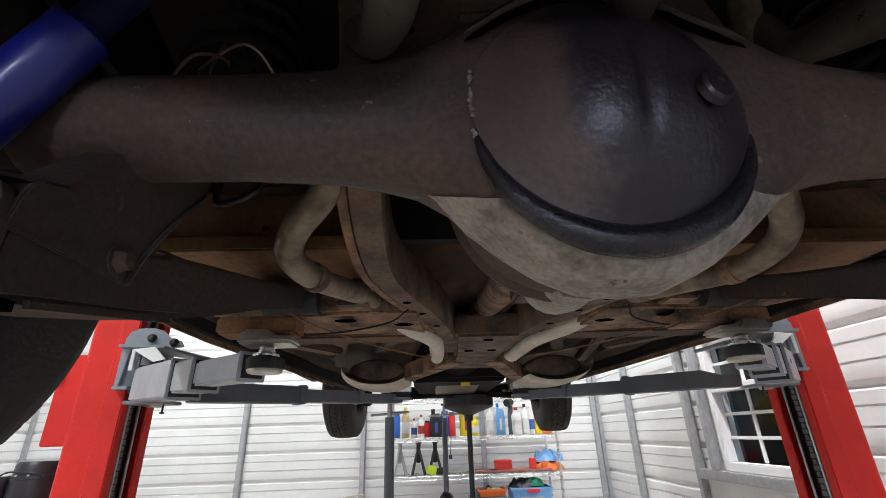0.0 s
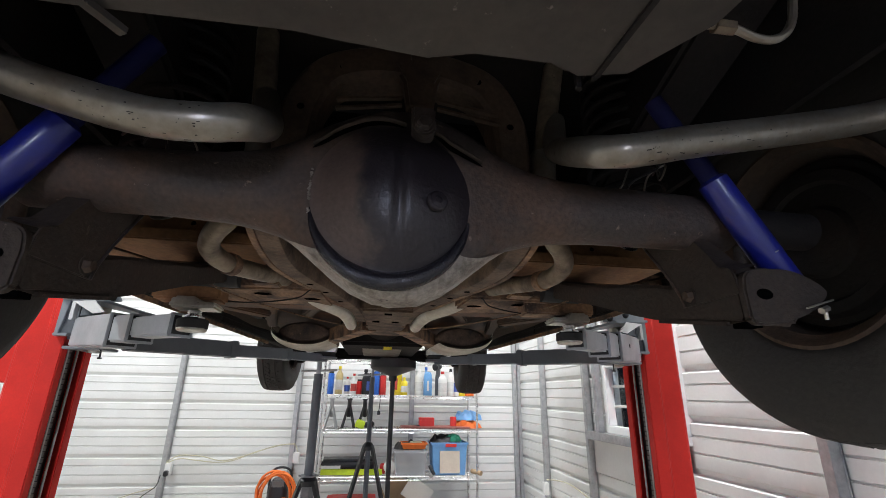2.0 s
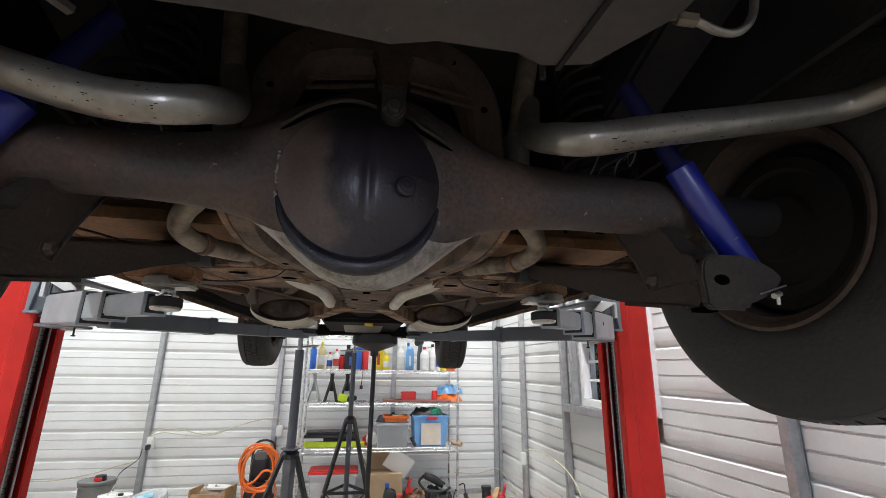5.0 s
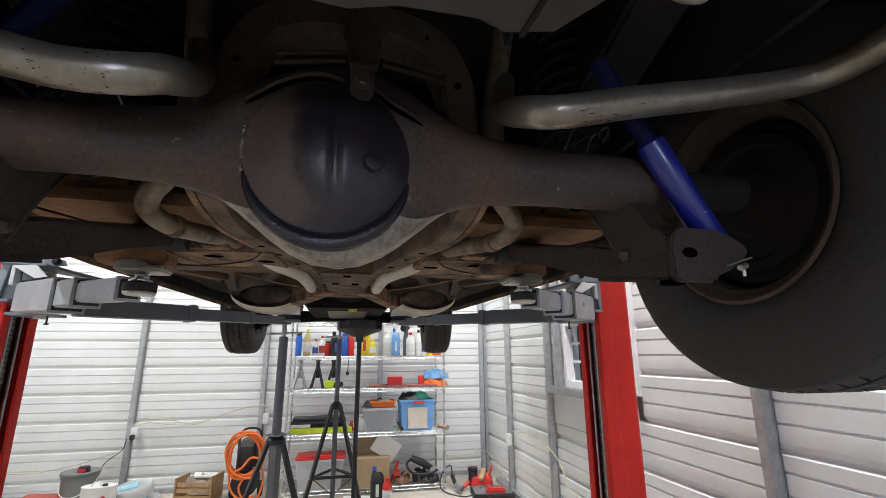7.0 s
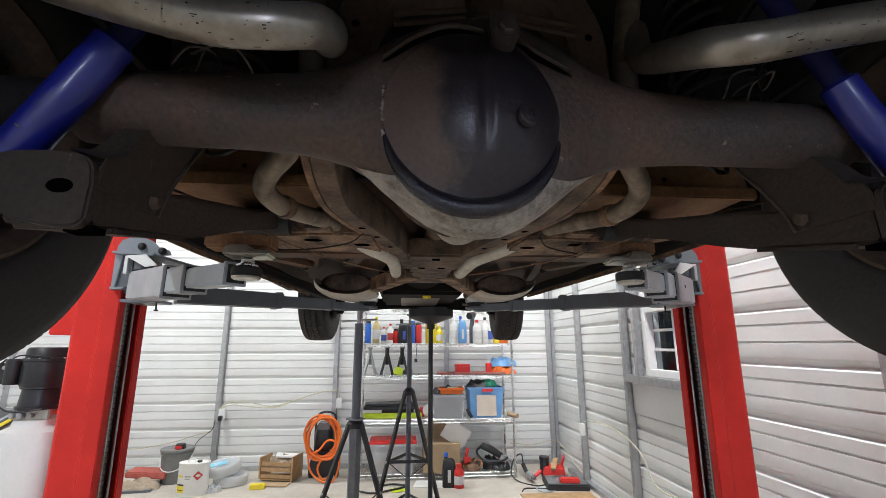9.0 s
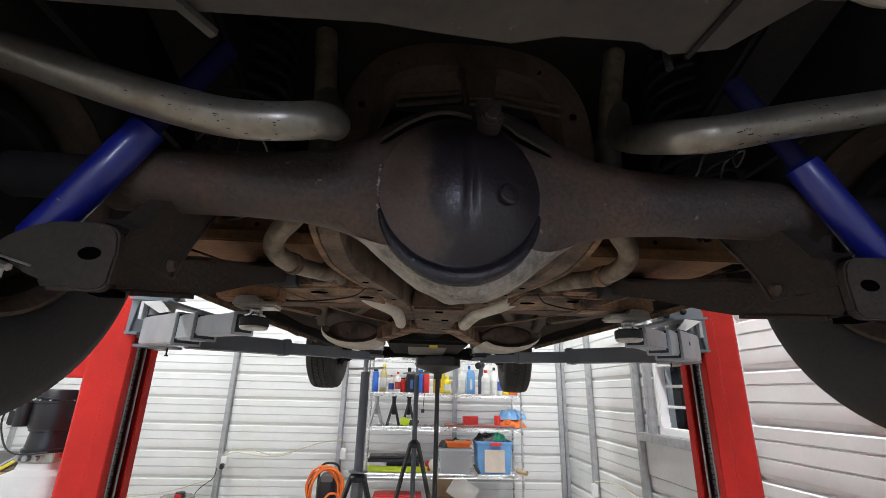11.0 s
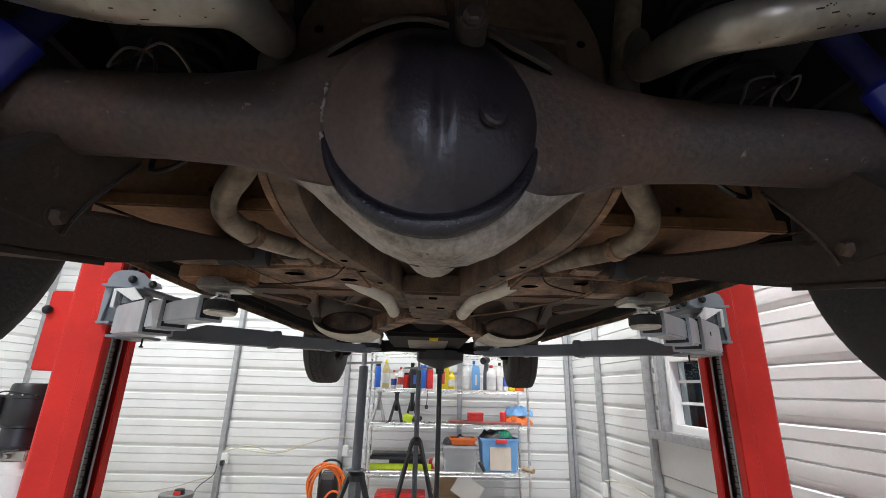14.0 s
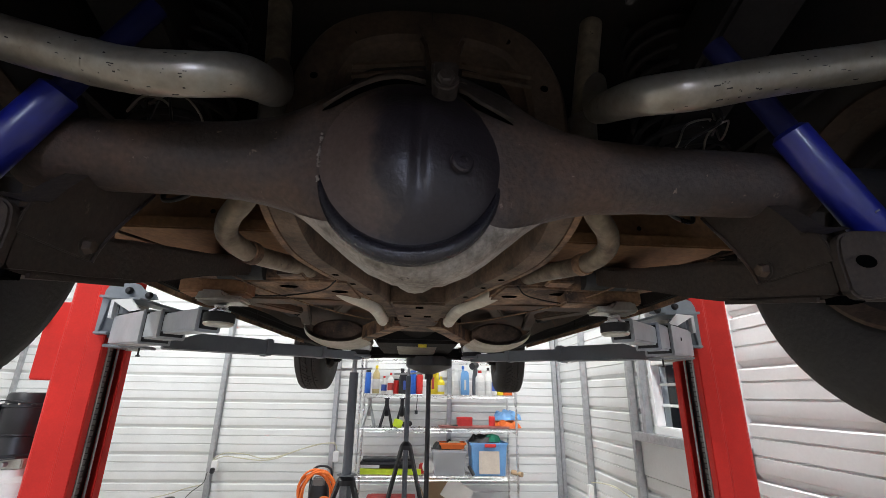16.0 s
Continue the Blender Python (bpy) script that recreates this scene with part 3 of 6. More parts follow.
# hydraulic power unit on the outer side of the left column
hp = thing("hydraulic_pump", "black electric motor over a white plastic oil tank", "hydraulic pump", at=(-1.512, 1.45, 0))
tank = Shape()
for_z = [(0.44, 0.100, 0.085), (0.46, 0.112, 0.095), (0.80, 0.113, 0.096), (0.94, 0.111, 0.095), (0.968, 0.104, 0.088), (0.985, 0.070, 0.064), (1.008, 0.064, 0.060)]
tank.loft([[Vector((sx * math.copysign(abs(math.cos(a)) ** 0.5, math.cos(a)), sy * math.copysign(abs(math.sin(a)) ** 0.5, math.sin(a)), z)) for a in [2 * math.pi * k / 28 for k in range(28)]] for z, sx, sy in for_z])
part("oil_tank", tank, WHITEP, hp, "white plastic oil tank")
part("pump_block", Shape().box((0, 0, 1.027), (0.135, 0.10, 0.036)), ZINC, hp, "cast metal pump block", bevel=0.004)
for bx, br in ((-0.055, 0.011), (-0.025, 0.013), (0.012, 0.009)):
    part("port_plug", Shape().lathe([(0, 0.018), (br * 0.8, 0.018), (br, 0.014), (br, 0)], pose(bx, -0.049, 1.026, 90), 12), GALV, hp, "round steel port plug")
part("valve_lever", Shape().beam((-0.06, -0.05, 1.035), (-0.125, -0.08, 0.985), 0.012, 0.006), GALV, hp, "bent steel release lever")
low = [(0, 1.045), (0.079, 1.045), (0.080, 1.056), (0.072, 1.060), (0.066, 1.118), (0.074, 1.122), (0.074, 1.130)]
part("pump_adapter", Shape().lathe([*low, (0, 1.130)], pose(0, 0, 0), 32), BLACK, hp, "flared black adapter")
mo = Shape().lathe([(0, 1.128), (0.076, 1.130), (0.079, 1.136), (0.079, 1.222), (0.082, 1.224), (0.082, 1.234), (0.075, 1.238), (0.072, 1.268), (0.066, 1.276), (0, 1.278)], pose(0, 0, 0), 36)
part("motor", mo, BLACK, hp, "glossy black electric motor")
for k in range(6):
    a = radians(200 + 28 * k)
    part("cover_bolt", Shape().lathe([(0, 0.005), (0.004, 0.005), (0.0055, 0)], pose(0.078 * math.cos(a), 0.078 * math.sin(a), 1.233), 8), ZINC, hp, "bright cover bolt")
part("capacitor_box", Shape().lathe([(0, 0), (0.026, 0), (0.028, 0.004), (0.028, 0.090), (0.022, 0.096), (0, 0.097)], pose(-0.088, -0.045, 1.137), 20), BLACK, hp)
part("switch_box", Shape().box((-0.120, 0.0, 1.178), (0.060, 0.09, 0.078)), BLACK, hp, bevel=0.006)
part("switch_button", Shape().lathe([(0, 0.008), (0.007, 0.007), (0.009, 0)], pose(-0.122, -0.045, 1.20, 90), 12), ZINC, hp)
part("handle_wire", Shape().tube(smooth_path([(-0.118, -0.05, 1.232), (-0.150, -0.055, 1.19), (-0.148, -0.06, 1.14), (-0.110, -0.07, 1.075), (-0.06, -0.085, 1.047), (0.0, -0.085, 1.043), (0.06, -0.075, 1.05)]), 0.0032, 8), BLACK, hp)
part("top_wire", Shape().tube(smooth_path([(-0.10, -0.05, 1.232), (-0.05, -0.075, 1.246), (0.02, -0.08, 1.244), (0.07, -0.06, 1.234)]), 0.0028, 8), BLACK, hp)
part("mount_bracket", Shape().box((0.115, 0.02, 1.03), (0.13, 0.08, 0.012)), RED, hp)
part("wall_plate", Shape().box((0.185, 0.0, 1.03), (0.02, 0.16, 0.16)), RED, hp)

# ---- the car, raised, seen from below ----
car = thing("car", "old raised car with rusty oily underside and blue shock absorbers", "car")
AZ, AX = 1.558, -0.028
HALF = [(0.0, 0.146), (0.03, 0.143), (0.06, 0.130), (0.085, 0.112), (0.105, 0.095), (0.13, 0.075), (0.155, 0.061), (0.185, 0.053), (0.22, 0.047), (0.29, 0.043), (0.5, 0.042), (0.62, 0.042)]
HUMP = [(0.0, 0.132), (0.03, 0.130), (0.06, 0.119), (0.1, 0.097), (0.125, 0.082), (0.15, 0.070), (0.18, 0.058), (0.23, 0.049), (0.29, 0.045), (0.5, 0.042), (0.62, 0.042)]


def half_height(d, table):
    for (a, p), (b, q) in zip(table, table[1:]):
        if a <= d <= b:
            return p + (q - p) * (d - a) / (b - a)
    return table[-1][1]


rings = []
for i in range(-92, 101):
    dx = i / 200
    h, top = half_height(abs(dx), HALF), half_height(abs(dx), HUMP)
    e = max(0.0, min(1.0, (h - 0.042) / 0.1))
    depth = 0.042 + 0.012 * min(1, e * 1.6)
    power = 1.0 - 0.5 * min(1.0, e * 2.2)
    ring = []
    for k in range(28):
        a = 2 * math.pi * k / 28
        cy, sz = math.cos(a), math.sin(a)
        ring.append(Vector((AX + dx, depth * math.copysign(abs(cy) ** power, cy), AZ + (h if sz < 0 else top) * math.copysign(abs(sz) ** (1 - 0.25 * min(1, e * 2)), sz))))
    rings.append(ring)
housing = part("axle_housing", Shape().loft(rings), AXLE, car, "oily dark iron banjo rear axle housing", angle=50)

# outer axle tubes run on to the drums
for side in (-1, 1):
    # black colour stands in for shade on the tubes beyond the brackets
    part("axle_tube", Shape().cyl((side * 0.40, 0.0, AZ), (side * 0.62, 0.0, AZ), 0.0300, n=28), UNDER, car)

# shallow bowl on the back of the housing with a pressed groove
BX, BZ, BR = -0.040, 1.541, 0.102


def bowl_point(u, v):
    a = 2 * math.pi * v
    r = BR * u
    left = 0.5 - 0.5 * math.cos(a)
    top = max(0.0, math.sin(a))
    soft = 1.0 + 0.6 * max(left, top)
    out = max(0.0, 1 - u ** 2.2) ** soft
    x, z = r * math.cos(a), r * math.sin(a)
    groove = 0.0045 * math.exp(-(((x - 0.008) / 0.007) ** 2)) * min(1.0, out * 1.5) * max(0.0, min(1.0, (z + 0.075) / 0.05))
    return Vector((BX + x, -0.0525 - 0.042 * out + groove, BZ + z))


bowl = part("bowl", Shape().grid(bowl_point, 34, 96), BOWL, housing, "bulged rear bowl wet with oil", angle=70)
# oil soaked bead under the bowl, thick in the middle and fading to both ends


def rim_point(u, v):
    a = radians(192 + 156 * v)
    k = math.sin(math.pi * v) ** 0.8
    b = math.pi * u
    lump = 0.00015 * math.sin(v * 37) + 0.0001 * math.sin(v * 83 + u * 5)
    r = BR + 0.0075 * k - (0.0105 * k + 0.001 + lump) * math.cos(b)
    return Vector((BX + r * math.cos(a), -0.051 - (0.012 * k + lump) * math.sin(b), BZ + r * math.sin(a) * 1.02))


part("bowl_rim", Shape().grid(rim_point, 12, 110), OILY, housing, "rounded rim soaked in oil", angle=70)
# bare underside of the ring, its pale colour carrying light bounced off the floor
rings = []
for i in range(-44, 45):
    dx = i / 300
    h = half_height(abs(dx), HALF)
    e = max(0.0, min(1.0, (h - 0.042) / 0.1))
    depth = 0.042 + 0.012 * min(1, e * 1.6)
    power = 1.0 - 0.5 * min(1.0, e * 2.2)
    half = 70 * (1 - (dx / 0.149) ** 2) ** 1.5
    ring = []
    for k in range(15):
        a = radians(266 - half + 2 * half * k / 14)
        cy, sz = math.cos(a), math.sin(a)
        p = Vector((AX + dx, 1.035 * depth * math.copysign(abs(cy) ** power, cy), AZ + (h + 0.0018) * math.copysign(abs(sz) ** (1 - 0.25 * min(1, e * 2)), sz)))
        inside = max(0.0, BR + 0.010 - math.hypot(p.x - BX, (p.z - BZ) / 1.02))
        ring.append(p + Vector((0, min(0.02, inside * 0.8), 0)) if p.y < 0 else p)
    rings.append(ring)
sh = Shape()
sh.grid(lambda u, v: rings[round(u * 88)][round(v * 14)], 88, 14)
part("ring_underside", sh, BARE_LIT, housing, "bare iron underside with floor bounce painted in", angle=60)
part("drain_plug", Shape().lathe([(0, 0.006), (0.004, 0.006), (0.0045, 0.008), (0.0105, 0.007), (0.0125, 0.005), (0.013, 0)], pose(0.013, -0.0855, 1.523, 88, 0, 16), 20), BOWL, bowl)
weld = Shape()
rnd = random.Random(4)
for k in range(26):
    z = 1.505 + k * 0.0027
    if rnd.random() < 0.35:
        continue
    x = -0.1425 + 0.012 * ((z - 1.54) / 0.1) ** 2 + rnd.uniform(-0.0008, 0.0008)
    weld.lathe([(0, 0.0016), (0.001, 0.0012), (0.0016, 0)], pose(x, -0.0535, z, 90) @ Matrix.Scale(rnd.uniform(0.6, 1.5), 4), 6)
tagged(part("weld_bead", weld, BARE_LIT, housing, "pale broken weld bead"), kind="stuff")
# raised lip that arches over the bowl, with a black strip painting the shadowed gap under it
for pts in ([(-0.144, 1.606), (-0.130, 1.616), (-0.108, 1.633), (-0.078, 1.648), (-0.052, 1.652), (-0.026, 1.648)], [(0.012, 1.640), (0.022, 1.634), (0.034, 1.624), (0.054, 1.613), (0.078, 1.600)]):
    mid = smooth_path([(x, -0.056, z) for x, z in pts], 5)
    s = Shape()
    rows = []
    for i, p in enumerate(mid):
        k = 0.08 + 0.92 * math.sin(math.pi * i / (len(mid) - 1)) ** 0.6
        rows.append([p + Vector((0, dy * (0.4 + 0.6 * k) if dy < 0 else dy, dz * k)) for dy, dz in ((0.014, -0.003), (-0.002, -0.004), (-0.0045, 0.0), (-0.002, 0.006), (0.014, 0.009))])
    s.loft(rows)
    part("lip", s, GRIME_SHADE, housing, "raised casting lip", angle=60)
    gap = Shape().tube([p + Vector((0, 0.0005, -0.0065)) for p in mid], [0.0006 + 0.0026 * math.sin(math.pi * i / (len(mid) - 1)) ** 0.7 for i in range(len(mid))], 8)
    part("shadow_gap", gap, HOLE, housing, "black strip for the shadowed gap under the lip")
# pinion nose and flange ahead of the housing
pn = Shape().lathe([(0.115, 0.0), (0.118, 0.03), (0.122, 0.05), (0.118, 0.075), (0.124, 0.085), (0.116, 0.11), (0.098, 0.13), (0.06, 0.16), (0.045, 0.22), (0.052, 0.225), (0.052, 0.25), (0.03, 0.255), (0.03, 0.30)], pose(AX, 0.045, AZ + 0.005, -90), 32)
part("pinion_nose", pn, AXLE, housing, "ribbed iron pinion housing")
boss = Shape().lathe([(0, 0.0), (0.030, 0.005), (0.040, 0.03), (0.043, 0.06), (0.038, 0.09), (0.024, 0.12), (0, 0.13)], pose(AX - 0.002, 0.09, 1.478, -90), 20)
boss.prism([(AX - 0.034, 0.10, 1.460), (AX - 0.016, 0.10, 1.438), (AX + 0.008, 0.10, 1.435), (AX + 0.030, 0.10, 1.440), (AX + 0.044, 0.10, 1.460)], (0, 0, 0), (0, 0.012, 0))
part("pinion_boss", boss, BARE_LIT, housing, "scraped cast boss with ribs")
part("propeller_shaft", Shape().cyl((AX, 0.36, 1.56), (0, 1.25, 1.70), 0.034, n=24), RUST, car)
uj = Shape().box((AX, 0.345, 1.548), (0.085, 0.05, 0.03)).box((AX, 0.345, 1.548), (0.03, 0.05, 0.085)).cyl((AX - 0.05, 0.345, 1.548), (AX + 0.05, 0.345, 1.548), 0.014, n=14)
part("universal_joint", uj, AXLE, car, bevel=0.004)

# upper link bracket over the bowl
ub = Shape()
ub.cyl((-0.004, -0.082, 1.634), (-0.004, -0.040, 1.634), 0.0155, n=20)
ub.box((-0.004, -0.050, 1.654), (0.030, 0.03, 0.034), None, 1.1)
part("link_bush", ub, AXLE, housing, "rubber bushed upper link end", bevel=0.003)
part("bush_bolt", Shape().lathe([(0, 0.008), (0.008, 0.008), (0.010, 0.006), (0.010, 0)], pose(-0.004, -0.082, 1.633, 90), 6), AXLE, housing)

# body shell above: floor pan, boot floor, side walls
pan = Shape()


def pan_point(u, v):
    y = 0.30 + 2.75 * v
    w = 0.80 if y < 1.0 else 0.80 - 0.085 * (y - 1.0)
    x = (u * 2 - 1) * w
    tunnel = 0.20 * math.exp(-((x / 0.20) ** 4))
    rib = 0.012 * math.sin(x * 34) * (0.5 + 0.5 * math.sin(y * 9.0))
    edge = -0.05 if abs(u - 0.5) > 0.47 else 0
    return Vector((x, y, 1.69 + tunnel + rib + edge))


pan.grid(pan_point, 60, 60)
part("floor_pan", pan, PAN, car, "rust stained pressed floor pan", angle=25)
for side in (-1, 1):
    rk = Shape()
    pts = [(side * 0.80, 0.36), (side * 0.80, 1.0), (side * 0.755, 1.55), (side * 0.69, 2.3), (side * 0.66, 2.66)]
    for (xa, ya), (xb, yb) in zip(pts, pts[1:]):
        rk.beam((xa, ya, 1.635), (xb, yb, 1.635), 0.05, 0.075)
    part("rocker_sill", rk, UNDER, car, "dark rocker sill", bevel=0.003)
    part("pinch_weld", Shape().beam((side * 0.80, 0.36, 1.592), (side * 0.80, 1.0, 1.592), 0.006, 0.022).beam((side * 0.80, 1.0, 1.592), (side * 0.69, 2.3, 1.592), 0.006, 0.022), RUST, car)
    # body sides out of view, added to block light from beside the car
    part("quarter_panel", Shape().box((side * 0.93, -0.35, 2.02), (0.02, 1.7, 0.62)).box((side * 0.87, 1.6, 1.98), (0.14, 2.4, 0.62)), UNDER, car, "unseen outer body side that blocks light")
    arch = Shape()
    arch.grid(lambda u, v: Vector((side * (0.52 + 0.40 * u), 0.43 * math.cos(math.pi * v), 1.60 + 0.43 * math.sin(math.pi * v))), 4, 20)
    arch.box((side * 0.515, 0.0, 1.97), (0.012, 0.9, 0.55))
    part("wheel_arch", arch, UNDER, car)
# slabs above and behind, partly unseen, close off light from outside
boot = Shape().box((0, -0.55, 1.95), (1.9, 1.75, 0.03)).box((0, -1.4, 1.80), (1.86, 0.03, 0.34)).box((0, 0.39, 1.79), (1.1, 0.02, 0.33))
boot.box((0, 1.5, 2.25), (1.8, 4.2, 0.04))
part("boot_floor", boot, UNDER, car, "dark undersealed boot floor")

# fuel tank
tk = Shape()
outline = [(-0.62, -0.262), (-0.30, -0.260), (-0.13, -0.262), (-0.10, -0.258), (-0.02, -0.250), (0.02, -0.262), (0.09, -0.262), (0.115, -0.250), (0.165, -0.262), (0.205, -0.33), (0.215, -0.42), (0.22, -1.25), (-0.62, -1.25)]
tk.prism([(x, y - 0.003, 1.578) for x, y in outline], (0, 0, 0), (0, 0, 0.16))
ft = part("fuel_tank", tk, TANKM, car, "dusty grey pressed steel fuel tank", bevel=0.009, angle=50)
part("tank_flange", Shape().prism([(x * 1.02, y - 0.003, 1.665) for x, y in outline], (0, 0, 0), (0, 0, 0.006)), TANKM, ft)
part("tank_seam", Shape().beam((0.132, -0.262, 1.5772), (0.175, -1.2, 1.5772), 0.005, 0.004), UNDER, ft, "thin dark pressed seam")
part("strap_bolt", Shape().cyl((0.123, -0.250, 1.60), (0.123, -0.250, 1.574), 0.0035, n=8), UNDER, ft)
part("strap_bracket", Shape().beam((-0.264, -0.255, 1.573), (-0.284, -0.29, 1.5745), 0.008, 0.006).beam((-0.284, -0.29, 1.5745), (-0.35, -0.45, 1.5745), 0.008, 0.006), TANKM, ft, "bent strap bracket")
fl = Shape().tube(smooth_path([(0.196, -0.30, 1.612), (0.215, -0.30, 1.617), (0.249, -0.30, 1.618), (0.270, -0.30, 1.611), (0.287, -0.301, 1.610), (0.300, -0.303, 1.617), (0.309, -0.305, 1.632), (0.312, -0.308, 1.652), (0.310, -0.32, 1.69), (0.305, -0.40, 1.80)]), 0.0040, 10)
line = part("fuel_line", fl, PIPE, car, "bare metal fuel line with brass fitting")
part("brass_fitting", Shape().cyl((0.231, -0.30, 1.6175), (0.250, -0.30, 1.618), 0.0068, n=6).cyl((0.2, -0.30, 1.609), (0.212, -0.30, 1.611), 0.0055, n=8), PIPE2, line, "brass fitting")

# cross member over the axle
xm = Shape()
for side in (-1, 1):
    ox = -0.018
    rows = []
    arc = smooth_path([(ox + side * 0.190, 0.12, 1.63), (ox + side * 0.184, 0.10, 1.69), (ox + side * 0.172, 0.09, 1.755), (ox + side * 0.135, 0.085, 1.815), (ox + side * 0.07, 0.08, 1.838), (ox, 0.08, 1.842)], 6)
    for i, p in enumerate(arc):
        d = (arc[min(i + 1, len(arc) - 1)] - arc[max(i - 1, 0)]).normalized()
        n = d.cross(Vector((0, 1, 0))).normalized()
        rows.append([p + n * a * 0.030 + Vector((0, b * 0.03, 0)) for a, b in ((-1, -0.75), (-0.75, -1), (0.75, -1), (1, -0.75), (1, 1), (-1, 1))])
    xm.loft(rows)
arch = part("cross_member", xm, XMEM, car, "brown arched cross member over the axle", angle=40)
for px, pz in ((-0.02, 1.845), (-0.13, 1.82), (0.10, 1.82), (-0.19, 1.735), (0.155, 1.735)):
    part("rivet_hole", Shape().lathe([(0, 0), (0.006, 0)], pose(px, 0.0535, pz, 90), 10), HOLE, arch)
part("cross_member_bracket", Shape().prism([(-0.05, 0.05, 1.84), (-0.03, 0.045, 1.80), (-0.022, 0.04, 1.745), (0.022, 0.04, 1.745), (0.028, 0.045, 1.80), (0.045, 0.05, 1.84)], (0, 0, 0), (0, 0.03, 0)), XMEM, arch, bevel=0.006)
for sgn in (-1, 1):
    for za, zb in ((1.775, 1.752), (1.760, 1.735)):
        part("handbrake_strap", Shape().beam((sgn * 0.03, 0.06, za), (sgn * 0.135, 0.05, zb), 0.008, 0.004), XMEM, car)

# frame legs that curve down to the centre plate
for side in (-1, 1):
    leg = smooth_path([(side * h - 0.02, y, z) for h, y, z in ((0.222, 0.10, 1.640), (0.227, 0.17, 1.612), (0.229, 0.26, 1.598), (0.224, 0.37, 1.594), (0.197, 0.48, 1.593), (0.158, 0.60, 1.593), (0.118, 0.76, 1.594), (0.096, 0.92, 1.596), (0.088, 1.10, 1.598))], 6)
    s = Shape()
    ringset = []
    for i, p in enumerate(leg):
        d = (leg[min(i + 1, len(leg) - 1)] - leg[max(i - 1, 0)]).normalized()
        sv = d.cross(Vector((0, 0, 1))).normalized()
        uv = sv.cross(d)
        w, h = 0.023, 0.043
        ringset.append([p + sv * a * w + uv * b * h for a, b in ((-1, -0.8), (-0.8, -1), (0.8, -1), (1, -0.8), (1, 0.8), (0.8, 1), (-0.8, 1), (-1, 0.8))])
    s.loft(ringset)
    lg = part("frame_leg", s, LEGM, car, "rusty curved frame leg", angle=40)
    seam = Shape()
    for a, b in zip(leg, leg[1:]):
        seam.beam(a + Vector((side * 0.027, 0, -0.041)), b + Vector((side * 0.027, 0, -0.041)), 0.012, 0.005)
    part("leg_seam", seam, RUST, lg)
    for py, px, pz in ((0.50, 0.192, 1.5485), (0.585, 0.163, 1.5485), (0.70, 0.132, 1.5488)):
        part("frame_hole", Shape().lathe([(0, 0), (0.0085, 0)], pose(side * px - 0.02, py, pz), 14), HOLE, lg)
    # outrigger with oval holes
    orr = Shape()
    ol = [(0.19, 0.56), (0.28, 0.545), (0.44, 0.56), (0.60, 0.545), (0.72, 0.56), (0.80, 0.60), (0.80, 0.72), (0.70, 0.70), (0.50, 0.72), (0.44, 0.727), (0.30, 0.76), (0.17, 0.80)]
    orr.prism([(side * x, y, 1.545 + 0.17 * max(0.0, x - 0.44)) for x, y in ol], (0, 0, 0), (0, 0, 0.05))
    og = part("outrigger", orr, RUST, car, "rusty pressed outrigger with oval holes", bevel=0.006)
    for hx, hy, rx, ry in ((0.345, 0.615, 0.024, 0.016), (0.225, 0.66, 0.022, 0.016), (0.47, 0.61, 0.015, 0.012)):
        part("oval_hole", Shape().add([(side * hx + rx * math.cos(2 * math.pi * k / 20), hy + ry * math.sin(2 * math.pi * k / 20), 1.5445) for k in range(20)], [tuple(range(20))]), HOLE, og)
    part("floor_brace", Shape().box((side * 0.46, 1.08, 1.61), (0.52, 0.10, 0.03)).beam((side * 0.72, 1.0, 1.61), (side * 0.5, 1.35, 1.61), 0.06, 0.025), PAN, car, bevel=0.006)
    # side frame pad and block over the lift saddle
    part("frame_pad", Shape().box((-0.52 if side < 0 else 0.455, 0.625, 1.536), (0.16 if side < 0 else 0.20, 0.07, 0.035)), RUSTWOOD if side < 0 else RUST, car, "rust brown block over the lift saddle", bevel=0.005)
    # front legs of the centre plate
    fr = smooth_path([(side * 0.062 - 0.012, 1.24, 1.572), (side * 0.15 - 0.015, 1.48, 1.572), (side * 0.235 - 0.02, 1.72, 1.572), (side * 0.32, 1.98, 1.572), (side * 0.36, 2.4, 1.57), (side * 0.38, 3.2, 1.63)], 4)
    s = Shape()
    for a, b in zip(fr, fr[1:]):
        s.beam(a, b, 0.06, 0.06)
    part("front_frame_leg", s, RUST, car)
plate = Shape().prism([(-0.102, 0.82, 1.548), (0.072, 0.82, 1.548), (0.066, 1.08, 1.546), (0.064, 1.24, 1.545), (0.100, 1.40, 1.544), (-0.124, 1.40, 1.544), (-0.086, 1.24, 1.545), (-0.088, 1.08, 1.546)], (0, 0, 0), (0, 0, 0.06))
cp = part("centre_plate", plate, LEGM, car, "flat brown frame centre plate", bevel=0.008)
for hx, hy in ((-0.050, 1.02), (0.018, 1.02), (-0.012, 0.862)):
    part("slot", Shape().box((hx, hy, 1.5462), (0.024, 0.010, 0.006)), HOLE, cp)
for hx in (-0.092, -0.083, 0.052, 0.060):
    part("plate_rivet", Shape().lathe([(0, -0.004), (0.003, -0.003), (0.005, 0)], pose(hx, 1.12, 1.5462), 10), RUST, cp)



